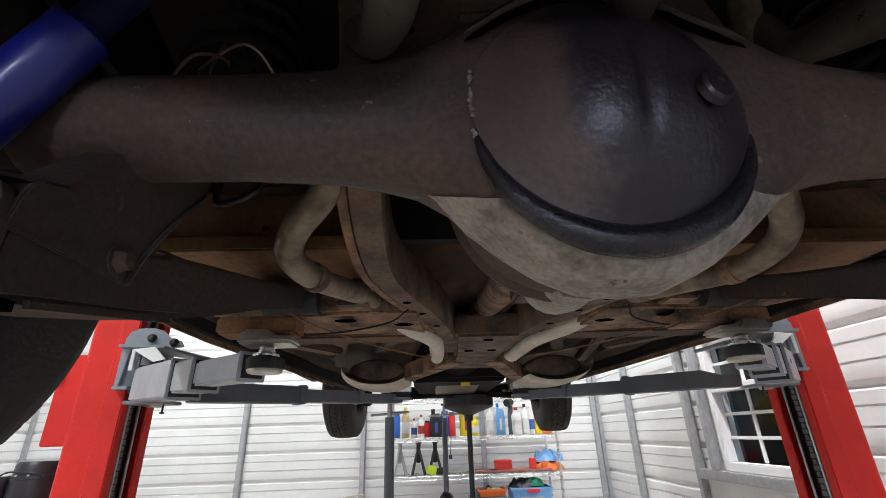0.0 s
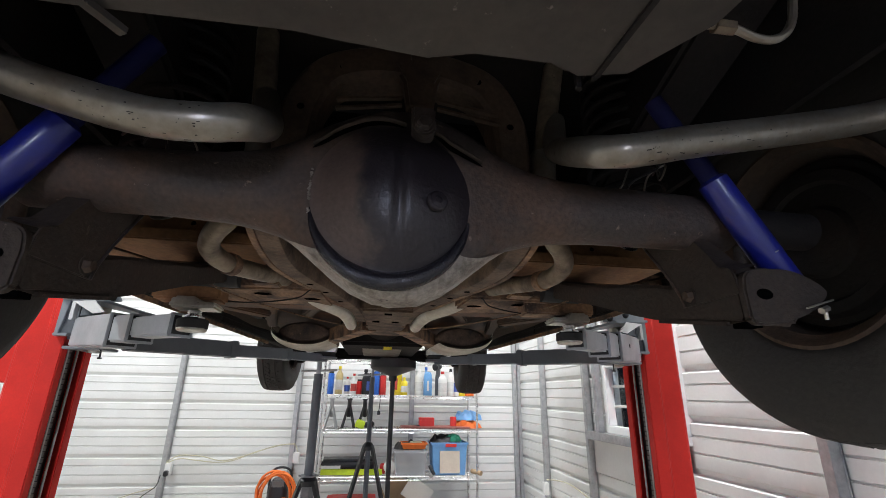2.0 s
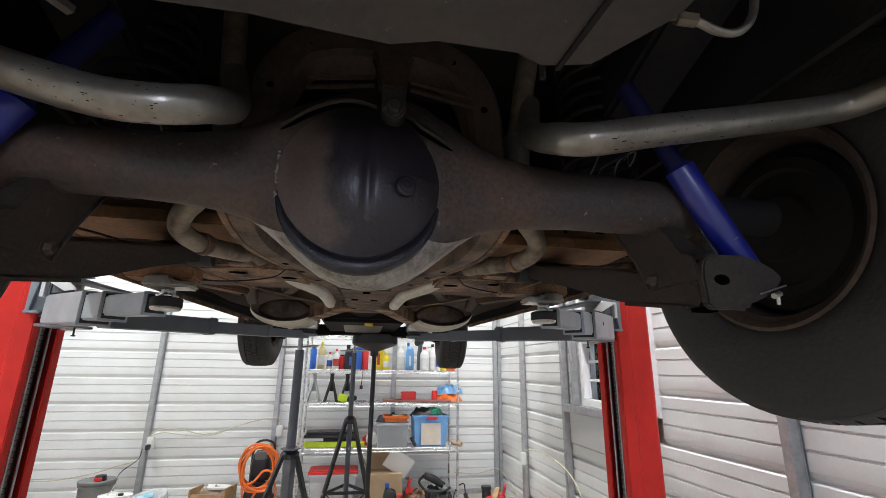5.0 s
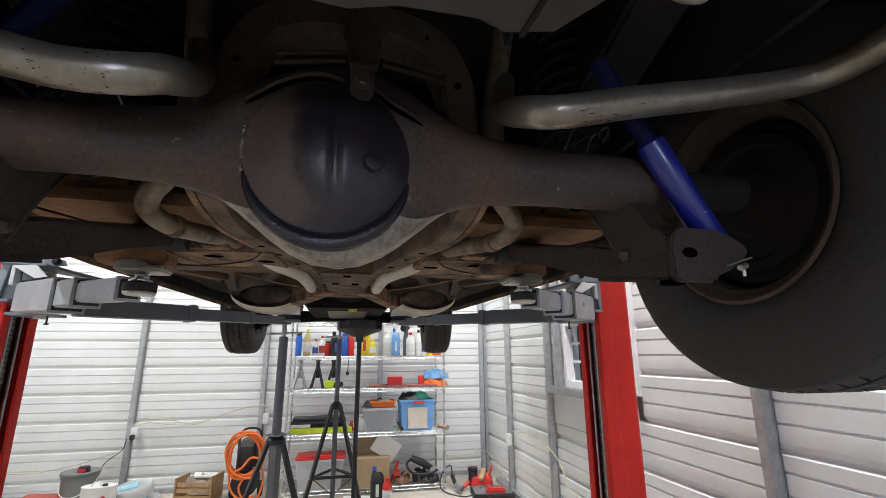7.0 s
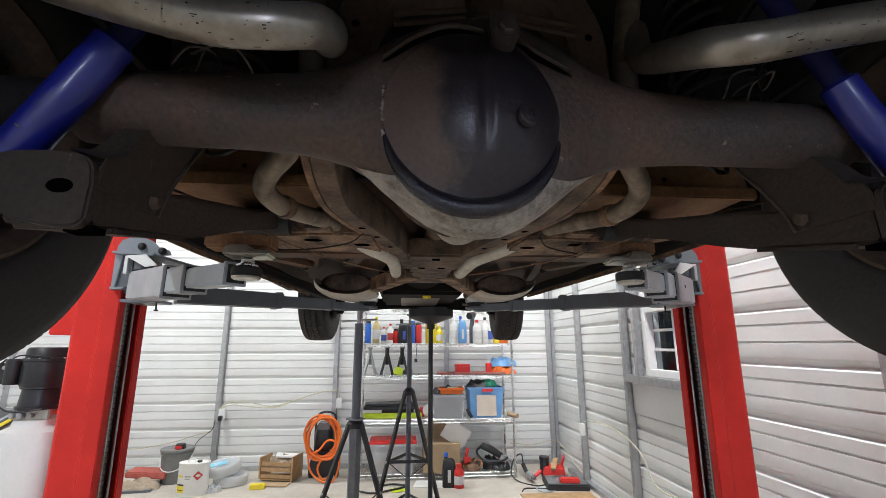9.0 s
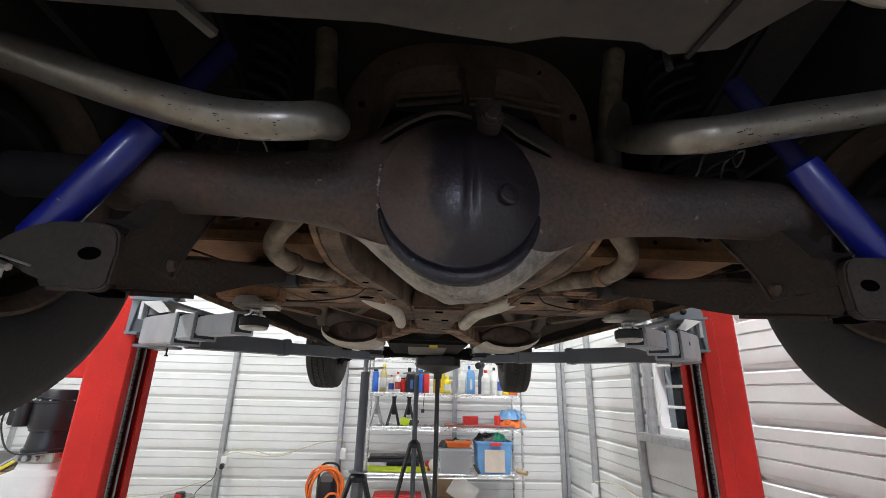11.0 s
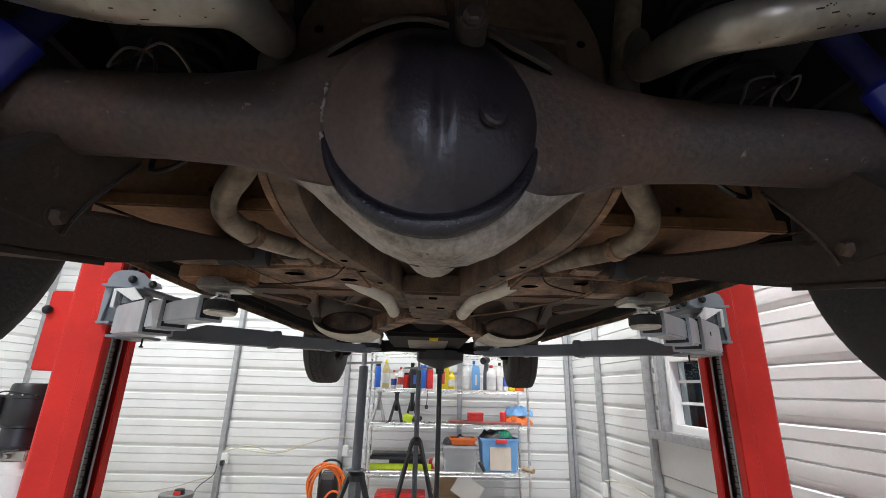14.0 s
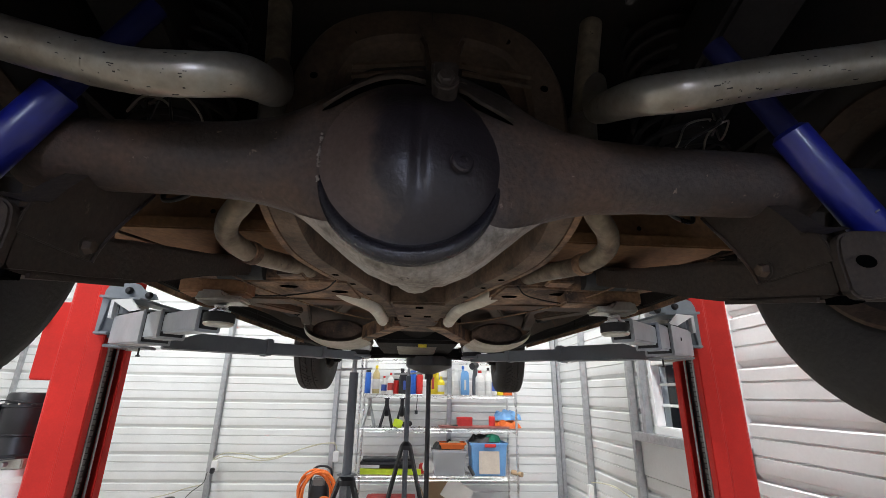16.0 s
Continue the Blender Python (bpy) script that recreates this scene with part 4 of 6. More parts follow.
def tail_marks(pipe, line, side):
    """Short dark scrape marks along the underside of a tail pipe, and the slip joint of the longer side."""
    rnd = random.Random(40 + side)
    middle = [i for i, p in enumerate(line[:-1]) if abs(p.x) < 0.6 and p.y < -0.15]
    inner = [i for i in middle if abs(line[i].x) < 0.36]
    s = Shape()
    for k in range(60):
        i = rnd.choice(middle if k < 36 else inner)
        p, q = line[i], line[i + 1]
        d = (q - p).normalized()
        a = radians(rnd.uniform(205, 300) if k % 3 else rnd.uniform(160, 220))
        n = Vector((0, 1, 0)).cross(d).normalized()
        n = n if n.z > 0 else -n
        out = (Vector((0, 1, 0)) * math.cos(a) + n * math.sin(a)).normalized()
        c = p + (q - p) * rnd.random() + out * 0.0195
        length = rnd.choice((0.0008, 0.001, 0.0015, 0.002, 0.003, 0.006))
        s.beam(c - d * length / 2, c + d * length / 2, rnd.uniform(0.0005, 0.0013), 0.0007, up=out)
    tagged(part("scrape_mark", s, UNDER, pipe, "short dark scrapes"), kind="stuff")
    if side < 0:
        i = min(range(len(line) - 1), key=lambda n: abs(line[n].x + 0.325))
        part("slip_joint", Shape().tube([line[i], line[i + 1]], 0.0202, 28, cap=False), PIPE, pipe)


# exhaust, both sides
for side in (-1, 1):
    tail = [(-0.606, -0.95, 1.655), (-0.606, -0.60, 1.650), (-0.606, -0.40, 1.646), (-0.604, -0.26, 1.643), (-0.588, -0.195, 1.640), (-0.550, -0.166, 1.631), (-0.465, -0.16, 1.604), (-0.393, -0.16, 1.5815), (-0.322, -0.16, 1.5635), (-0.276, -0.16, 1.556), (-0.230, -0.158, 1.558), (-0.203, -0.145, 1.570), (-0.196, -0.115, 1.588), (-0.205, -0.05, 1.628), (-0.225, 0.02, 1.685), (-0.25, 0.08, 1.76)] if side < 0 else \
           [(0.608, -0.95, 1.668), (0.608, -0.60, 1.663), (0.608, -0.40, 1.660), (0.606, -0.26, 1.658), (0.594, -0.195, 1.655), (0.550, -0.166, 1.648), (0.43, -0.16, 1.621), (0.36, -0.16, 1.605), (0.30, -0.16, 1.591), (0.240, -0.158, 1.576), (0.210, -0.148, 1.576), (0.195, -0.125, 1.588), (0.196, -0.08, 1.614), (0.212, -0.01, 1.658), (0.232, 0.05, 1.705), (0.25, 0.09, 1.78)]
    ex = part("tail_pipe", Shape().tube(smooth_path(tail, 7), 0.0197, 28), PIPE, car, "bare metal tail pipe with scratches")
    tail_marks(ex, [Vector(p) for p in smooth_path(tail, 7)], side)
    s = side
    down = [(s * 0.262 - 0.006, 0.088, 1.90), (s * 0.250 - 0.010, 0.09, 1.80), (s * 0.240 - 0.014, 0.092, 1.70), (s * 0.242 - 0.016, 0.11, 1.64), (s * 0.276 - 0.02, 0.15, 1.582), (s * 0.318 - 0.02, 0.20, 1.562), (s * 0.340 - 0.02, 0.258, 1.550), (s * 0.325 - 0.02, 0.32, 1.541), (s * 0.292 - 0.02, 0.42, 1.552), (s * 0.268 - 0.014, 0.52, 1.567), (s * 0.256 - 0.018, 0.62, 1.578), (s * 0.238 - 0.02, 0.68, 1.575)]
    front_line = [(s * 0.250 - 0.02, 0.66, 1.578), (s * 0.195 - 0.02, 0.742, 1.556), (s * 0.160 - 0.02, 0.79, 1.549), (s * 0.132 - 0.02, 0.88, 1.547), (s * 0.123 - 0.02, 1.03, 1.547), (s * 0.122 - 0.02, 1.16, 1.551), (s * 0.124 - 0.02, 1.195, 1.575), (s * 0.128 - 0.02, 1.20, 1.62)]
    op = part("over_axle_pipe", Shape().tube(smooth_path(down, 6), 0.0188, 20), PIPE2, car, "stained exhaust pipe bent over the axle")
    part("front_pipe", Shape().tube(smooth_path(front_line, 6), 0.0205, 20), PALE, op, "pale heat bleached pipe")
    part("pipe_clamp", Shape().tube([(s * 0.325 - 0.02, 0.318, 1.541), (s * 0.320 - 0.02, 0.336, 1.5425)], 0.0222, 18), RUST, op)
    part("slip_joint", Shape().tube([(s * 0.238 - 0.014, 0.093, 1.655), (s * 0.240 - 0.014, 0.092, 1.712)], 0.0222, 18), PIPE, op)
    mf = Shape()
    mf.loft([[Vector((s * 0.385 + 0.128 * k * math.cos(a), y, 1.582 + 0.050 * k * math.sin(a))) for a in [2 * math.pi * j / 32 for j in range(32)]] for y, k in ((1.66, 0.3), (1.665, 0.82), (1.68, 0.97), (1.70, 1.0), (2.2, 1.0), (2.22, 0.85), (2.225, 0.3))])
    mu = part("muffler", mf, LEGM, car, "rusty oval exhaust muffler with pale end cap")
    cap = Shape()
    cap.grid(lambda u, v: Vector((s * (0.387 + (0.134 + 0.030 * math.sin(math.pi * u)) * math.cos(radians(-150 + 160 * v))), 1.61 + 0.40 * u - 0.05 * math.cos(radians(-150 + 160 * v)), 1.580 + (0.062 + 0.012 * math.sin(math.pi * u)) * math.sin(radians(-150 + 160 * v)))), 8, 18)
    part("end_cap", cap, PALE, mu, "pale heat shield wrapped round the outer side")

# orange rust panel ahead of the axle and pressed ribs on the floor
for side in (-1, 1):
    kp = Shape()
    kp.grid(lambda u, v: Vector((side * (0.27 + 0.36 * u) - 0.02, 0.315 + 0.03 * v + 0.005 * math.sin(u * 14), 1.600 + 0.12 * v)), 20, 6)
    part("kick_panel", kp, KICK, car, "orange rusted kick-up panel")
    part("panel_ledge", Shape().box((side * 0.45 - 0.02, 0.306, 1.588), (0.36, 0.014, 0.024)).box((side * 0.45 - 0.02, 0.40, 1.592), (0.36, 0.18, 0.012)), KICK, car, "folded rusty ledge", bevel=0.003)
    part("ledge_hole", Shape().lathe([(0, 0), (0.005, 0)], pose(side * 0.42, 0.3140, 1.618, 90), 10), HOLE, car)
    for k, (x0, y0, x1, y1) in enumerate(((0.22, 0.86, 0.74, 0.90), (0.20, 1.0, 0.36, 1.5), (0.46, 1.2, 0.60, 1.95), (0.62, 0.95, 0.58, 1.6), (0.30, 0.80, 0.70, 1.25))):
        part("floor_rib", Shape().beam((side * x0, y0, 1.655 - 0.012 * (k % 2)), (side * x1, y1, 1.655 - 0.012 * (k % 2)), 0.05, 0.035), (PAN, PAN, PAN, UNDER, PAN)[k], car, bevel=0.006)
    part("pipe_hanger", Shape().box((side * 0.285, 0.47, 1.60), (0.05, 0.02, 0.07)).box((side * 0.31, 0.50, 1.545), (0.06, 0.05, 0.008)), RUST, car, bevel=0.003)
    part("brake_line", Shape().tube(smooth_path([(side * 0.21, 0.50, 1.535), (side * 0.26, 0.58, 1.528), (side * 0.40, 0.66, 1.528), (side * 0.62, 0.80, 1.56), (side * 0.70, 1.2, 1.60), (side * 0.62, 1.9, 1.60)]), 0.0018, 6), UNDER, car)

# trailing arms, brackets, shocks and springs
for side in (-1, 1):
    s = side
    arm = Shape()
    prof = [(-0.084, 1.398), (-0.076, 1.391), (-0.03, 1.400), (0.024, 1.409), (0.11, 1.427), (0.17, 1.444), (0.32, 1.492), (0.43, 1.522), (0.50, 1.542), (0.555, 1.556), (0.565, 1.585), (0.53, 1.600), (0.42, 1.563), (0.33, 1.538), (0.20, 1.508), (0.09, 1.482), (0.05, 1.470), (-0.03, 1.463), (-0.074, 1.461), (-0.082, 1.454)]
    arm.prism([(0, y, z) for y, z in prof], (s * 0.408, 0, 0), (s * 0.486, 0, 0))
    la = part("trailing_arm", arm, GRIME_SHADE, car, "dirty pressed steel trailing arm, shade in its colour", bevel=0.007)
    part("arm_hole", Shape().lathe([(0, 0), (0.0095, 0)], pose(s * 0.431, -0.0938, 1.428, 90) @ Matrix.Diagonal((1.25, 0.75, 1, 1)), 18), HOLE, la)
    part("arm_slot", Shape().box((s * 0.416, -0.074, 1.3905), (0.026, 0.018, 0.006)), HOLE, la)
    part("bottom_lip", Shape().beam((s * 0.4085, -0.052, 1.3955), (s * 0.4085, 0.09, 1.4205), 0.004, 0.005), GRIME_SHADE, la)
    part("arm_bolt", Shape().lathe([(0, 0.011), (0.007, 0.010), (0.0088, 0.006), (0.0092, 0)], pose(s * 0.404, 0.004, 1.444, 0, s * -90), 6), XMEM, la, "dull brown bolt head")
    part("bolt_washer", Shape().lathe([(0, 0.002), (0.0118, 0.0016), (0.012, 0)], pose(s * 0.404, 0.004, 1.444, 0, s * -90), 18), GRIME_SHADE, la)
    face = smooth_path([(s * 0.404, 0, 1.432), (s * 0.408, 0, 1.452), (s * 0.422, 0, 1.461), (s * 0.450, 0, 1.463), (s * 0.478, 0, 1.462), (s * 0.500, 0, 1.455), (s * 0.520, 0, 1.444), (s * 0.526, 0, 1.434), (s * 0.516, 0, 1.422), (s * 0.492, 0, 1.406), (s * 0.452, 0, 1.393), (s * 0.418, 0, 1.389), (s * 0.406, 0, 1.396)], 3)
    part("shock_lug", Shape().prism(face, (0, -0.0932, 0), (0, -0.080, 0)), GRIME_SHADE, la, "rounded end plate that holds the shock", bevel=0.0025)
    part("front_bush", Shape().cyl((s * 0.385, 0.545, 1.572), (s * 0.49, 0.545, 1.572), 0.03, n=20), RUBBER, la)
    # inboard plate of the axle bracket with a turned rear flange that fades into the tube
    front = smooth_path([(0, 0.112, 1.590), (0, 0.106, 1.562), (0, 0.088, 1.536), (0, 0.064, 1.506), (0, 0.042, 1.476), (0, 0.026, 1.450), (0, 0.018, 1.430)], 3)
    back = smooth_path([(0, 0.012, 1.575), (0, 0.004, 1.556), (0, -0.018, 1.522), (0, -0.042, 1.492), (0, -0.056, 1.472), (0, -0.078, 1.461), (0, -0.086, 1.430)], 3)
    br = part("axle_bracket", Shape().prism([p for p in front] + [p for p in reversed(back)], (s * 0.4035, 0, 0), (s * 0.4075, 0, 0)), GRIME_SHADE, car, "dirty curved axle bracket, shade in its colour", bevel=0.001)
    rows = []
    for i, p in enumerate(back[:-3]):
        k = i / (len(back) - 4)
        wide = 0.018 + 0.016 * k
        rows.append([Vector((s * 0.4035, p.y - 0.0015, p.z)), Vector((s * (0.4035 + wide), p.y - 0.004 + 0.012 * (1 - k), p.z + 0.008)), Vector((s * (0.4035 + wide), p.y + 0.016, p.z + 0.010)), Vector((s * 0.4035, p.y + 0.003, p.z + 0.002))])
    part("bracket_flange", Shape().loft(rows), GRIME_SHADE, br, "turned rear edge of the bracket")
    edge = Shape().tube([p + Vector((s * 0.403, 0, 0)) for p in front[4:]], 0.0024, 6)
    part("bracket_lip", edge, AXLE, br, "brighter plate edge")
    cup = Shape().box((s * 0.432, 0.035, 1.510), (0.048, 0.05, 0.10))
    part("bracket_box", cup, GRIME_SHADE, br, bevel=0.008)
    lo, hi = (Vector((0.508, -0.06, 1.446)), Vector((0.343, -0.06, 1.728))) if s > 0 else (Vector((-0.520, -0.06, 1.446)), Vector((-0.352, -0.06, 1.728)))
    d = hi - lo
    sh = part("shock_absorber", Shape().tube([lo, lo + d * 0.02, lo + d * 0.545, lo + d * 0.56], [0.017, 0.0205, 0.0205, 0.015], 28), BLUE, car, "bright blue shock absorber")
    # shade on the upper tube is painted in with the darkened blue
    part("upper_tube", Shape().tube([lo + d * 0.54, lo + d * 1.0], [0.0135, 0.0135], 20), SHADEBLUE, sh)
    part("seam_scuff", Shape().beam(lo + d * 0.16 + Vector((-s * 0.004, -0.0202, 0)), lo + d * 0.165 + Vector((-s * 0.004, -0.0202, 0)), 0.006, 0.0012, up=(0, 1, 0)), ZINC, sh)
    st = Vector((s * 0.506, -0.098, 1.416))
    part("shock_stud", Shape().cyl(st + Vector((-s * 0.030, -0.006, -0.006)), st + Vector((s * 0.018, 0.0, 0.008)), 0.0013, n=8).cyl(st + Vector((-s * 0.008, -0.004, -0.008)), st + Vector((s * 0.004, -0.002, -0.004)), 0.0042, n=6).cyl(st + Vector((0, -0.002, -0.008)), st + Vector((s * 0.002, 0, -0.018)), 0.0024, n=10), ZINC, sh, "bright stud and nut")
    coil = [(s * 0.385 + 0.062 * math.cos(a * 0.35), 0.10 + 0.062 * math.sin(a * 0.35), 1.60 + 0.0016 * a) for a in range(0, 190)]
    part("coil_spring", Shape().tube(coil, 0.0055, 8), UNDER, car, "black coil spring")
    hose = smooth_path([(s * 0.362, 0.12, 1.60), (s * 0.352, 0.11, 1.572), (s * 0.366, 0.108, 1.556), (s * 0.392, 0.115, 1.552), (s * 0.402, 0.12, 1.562), (s * 0.398, 0.125, 1.60)])
    part("brake_hose", Shape().tube(hose, 0.0036, 8), SPRING, car, "small looped brake hose")
    for j in range(3):
        q = lambda k: rnd.uniform(-k, k)
        w = [(s * (0.30 + 0.028 * j), 0.02 + q(0.01), 1.585), (s * (0.318 + 0.02 * j) + q(0.012), 0.01 + q(0.01), 1.625 + q(0.012)), (s * (0.345 + 0.022 * j) + q(0.012), q(0.012), 1.655 + q(0.012)), (s * (0.39 + 0.01 * j) + q(0.012), 0.03 + q(0.01), 1.655 + q(0.02)), (s * (0.41 + 0.01 * j), 0.07, 1.70 + q(0.03))]
        part("brake_pipe", Shape().tube(smooth_path(w), 0.0016, 6), (PIPE, SPRING)[j % 2], car)
    part("handbrake_cable", Shape().tube(smooth_path([(s * 0.47, 0.05, 1.50), (s * 0.44, 0.35, 1.53), (s * 0.40, 0.62, 1.533), (s * 0.25, 0.95, 1.535), (s * 0.10, 1.16, 1.54)]), 0.0022, 6), RUST, car)
    part("rear_rail", Shape().beam((s * 0.40, 0.22, 1.70), (s * 0.44, -0.2, 1.90), 0.10, 0.09), UNDER, car, bevel=0.008)

# ---- wheels ----
def wheel(x, y, z, side, r, w, steer=0.0):
    """side: +1 right; its inner face looks to the middle of the car."""
    hub = Matrix.Translation((x, y, z)) @ pose(0, 0, 0, 0, 0, steer) @ pose(0, 0, 0, 0, 90 * side, 0)
    rr = 0.169
    h = w / 2
    prof = [(rr - 0.004, -h * 0.80), (rr + 0.006, -h * 0.90), (rr + 0.03, -h * 0.99), (rr + 0.07, -h * 1.0), (r - 0.035, -h * 0.97), (r - 0.012, -h * 0.86), (r - 0.006, -h * 0.78),
            (r - 0.006, -h * 0.45), (r - 0.010, -h * 0.43), (r - 0.010, -h * 0.37), (r - 0.006, -h * 0.35), (r - 0.005, -0.01), (r - 0.010, -0.008), (r - 0.010, 0.008), (r - 0.005, 0.01),
            (r - 0.006, h * 0.35), (r - 0.010, h * 0.37), (r - 0.010, h * 0.43), (r - 0.006, h * 0.45), (r - 0.006, h * 0.78), (r - 0.012, h * 0.86), (r - 0.035, h * 0.97), (rr + 0.07, h), (rr + 0.03, h * 0.99), (rr, h * 0.85)]
    wh = thing_part("wheel", car)
    ty = part("tyre", Shape().lathe(prof, hub, 72), TYRE, wh, "black tyre with worn blocky tread", angle=50)
    tread = Shape()
    n = 62
    for k in range(n):
        for row, (lo, hi, skew) in enumerate(((-0.84, -0.46, 0.02), (-0.34, -0.03, -0.03), (0.03, 0.34, 0.03), (0.46, 0.84, -0.02))):
            a0 = 2 * math.pi * (k + 0.5 * (row % 2)) / n
            a1 = a0 + 2 * math.pi / n * 0.80
            pts = []
            for rad in (r - 0.012, r - 0.001):
                for a, hh, sk in ((a0, lo, -skew), (a1, lo, -skew), (a1, hi, skew), (a0, hi, skew)):
                    drop = 0.0085 if abs(hh) > 0.8 else 0
                    pts.append(hub @ Vector(((rad - drop) * math.cos(a + sk), (rad - drop) * math.sin(a + sk), hh * h)))
            tread.add(pts, [(4, 5, 6, 7), (0, 1, 5, 4), (1, 2, 6, 5), (2, 3, 7, 6), (3, 0, 4, 7)])
    tagged(part("tread", tread, TYRE, wh), kind="stuff")
    lip_prof = [(rr + 0.008, -h * 0.92), (rr + 0.010, -h * 0.97), (rr + 0.004, -h * 0.985), (rr - 0.003, -h * 0.93), (rr - 0.008, -h * 0.84), (rr - 0.014, -h * 0.80)]
    rim = part("rim", Shape().lathe(lip_prof, hub, 64), XMEM, wh, "rusty brown steel rim lip", angle=40)
    well = [(rr - 0.014, -h * 0.80), (rr - 0.019, -h * 0.70), (rr - 0.021, -h * 0.3), (rr - 0.034, -h * 0.2), (rr - 0.036, h * 0.5), (0.05, h * 0.55), (0, h * 0.55)]
    part("rim_well", Shape().lathe(well, hub, 64), GRIME_SHADE, rim, "dark wheel well", angle=40)
    dr = Shape().lathe([(0, -h * 0.62), (0.055, -h * 0.62), (0.062, -h * 0.52), (0.098, -h * 0.52), (0.104, -h * 0.60), (0.122, -h * 0.60), (0.128, -h * 0.50), (0.139, -h * 0.50), (0.141, -h * 0.42), (0.143, -h * 0.42), (0.137, h * 0.4), (0, h * 0.45)], hub, 56)
    part("brake_drum", dr, UNDER, wh, "dark brake drum and backing plate")
    return wh


def thing_part(name, parent):
    ob = new(name)
    ob.empty_display_size = 0.1
    ob.parent = parent
    return ob


wheel(0.737, 0.03, 1.556, 1, 0.322, 0.205)
wheel(-0.735, 0.03, 1.556, -1, 0.326, 0.205)
wheel(0.715, 3.05, 1.645, 1, 0.33, 0.20, -4)
wheel(-0.745, 3.05, 1.645, -1, 0.33, 0.20, -4)

# engine end
part("oil_pan", Shape().prism([(-0.13, 2.1, 1.585), (0.13, 2.1, 1.585), (0.13, 2.5, 1.585), (0.12, 2.52, 1.556), (0.12, 2.8, 1.556), (-0.12, 2.8, 1.556), (-0.12, 2.52, 1.556), (-0.13, 2.5, 1.585)], (0, 0, 0), (0, 0, 0.08)), PIPE, car, "bare metal oil pan", bevel=0.006)
part("gearbox", Shape().lathe([(0.05, 0), (0.09, 0.02), (0.10, 0.3), (0.15, 0.45), (0.17, 0.6), (0.17, 0.66)], pose(0, 1.62, 1.75, -90), 28), UNDER, car)
part("front_cross_member", Shape().box((0, 2.95, 1.59), (0.80, 0.14, 0.07)), UNDER, car, bevel=0.012)
for side in (-1, 1):
    part("front_control_arm", Shape().beam((side * 0.30, 2.95, 1.57), (side * 0.63, 3.02, 1.555), 0.10, 0.035, w2=0.05).beam((side * 0.30, 2.55, 1.58), (side * 0.60, 3.0, 1.555), 0.035, 0.03), UNDER, car, bevel=0.004)
    part("steering_link", Shape().tube(smooth_path([(side * 0.60, 2.86, 1.545), (side * 0.36, 2.72, 1.535), (side * 0.15, 2.68, 1.545), (0, 2.68, 1.545)]), 0.011, 10), UNDER, car)
    part("knuckle", Shape().box((side * 0.60, 3.05, 1.60), (0.06, 0.09, 0.16)), UNDER, car, bevel=0.01)
part("warning_tag", Shape().box((0.03, 2.14, 1.562), (0.05, 0.004, 0.02)), YELLOW, car, "small yellow tag")
part("engine_block", Shape().box((0, 2.45, 1.72), (0.5, 0.75, 0.3)), UNDER, car, bevel=0.02)

GREYS = mat("worn_grey_steel", (0.21, 0.22, 0.225), 0.45, 0.2, (0.14, 0.145, 0.15), 9, bump=0.06, vary=0.1)

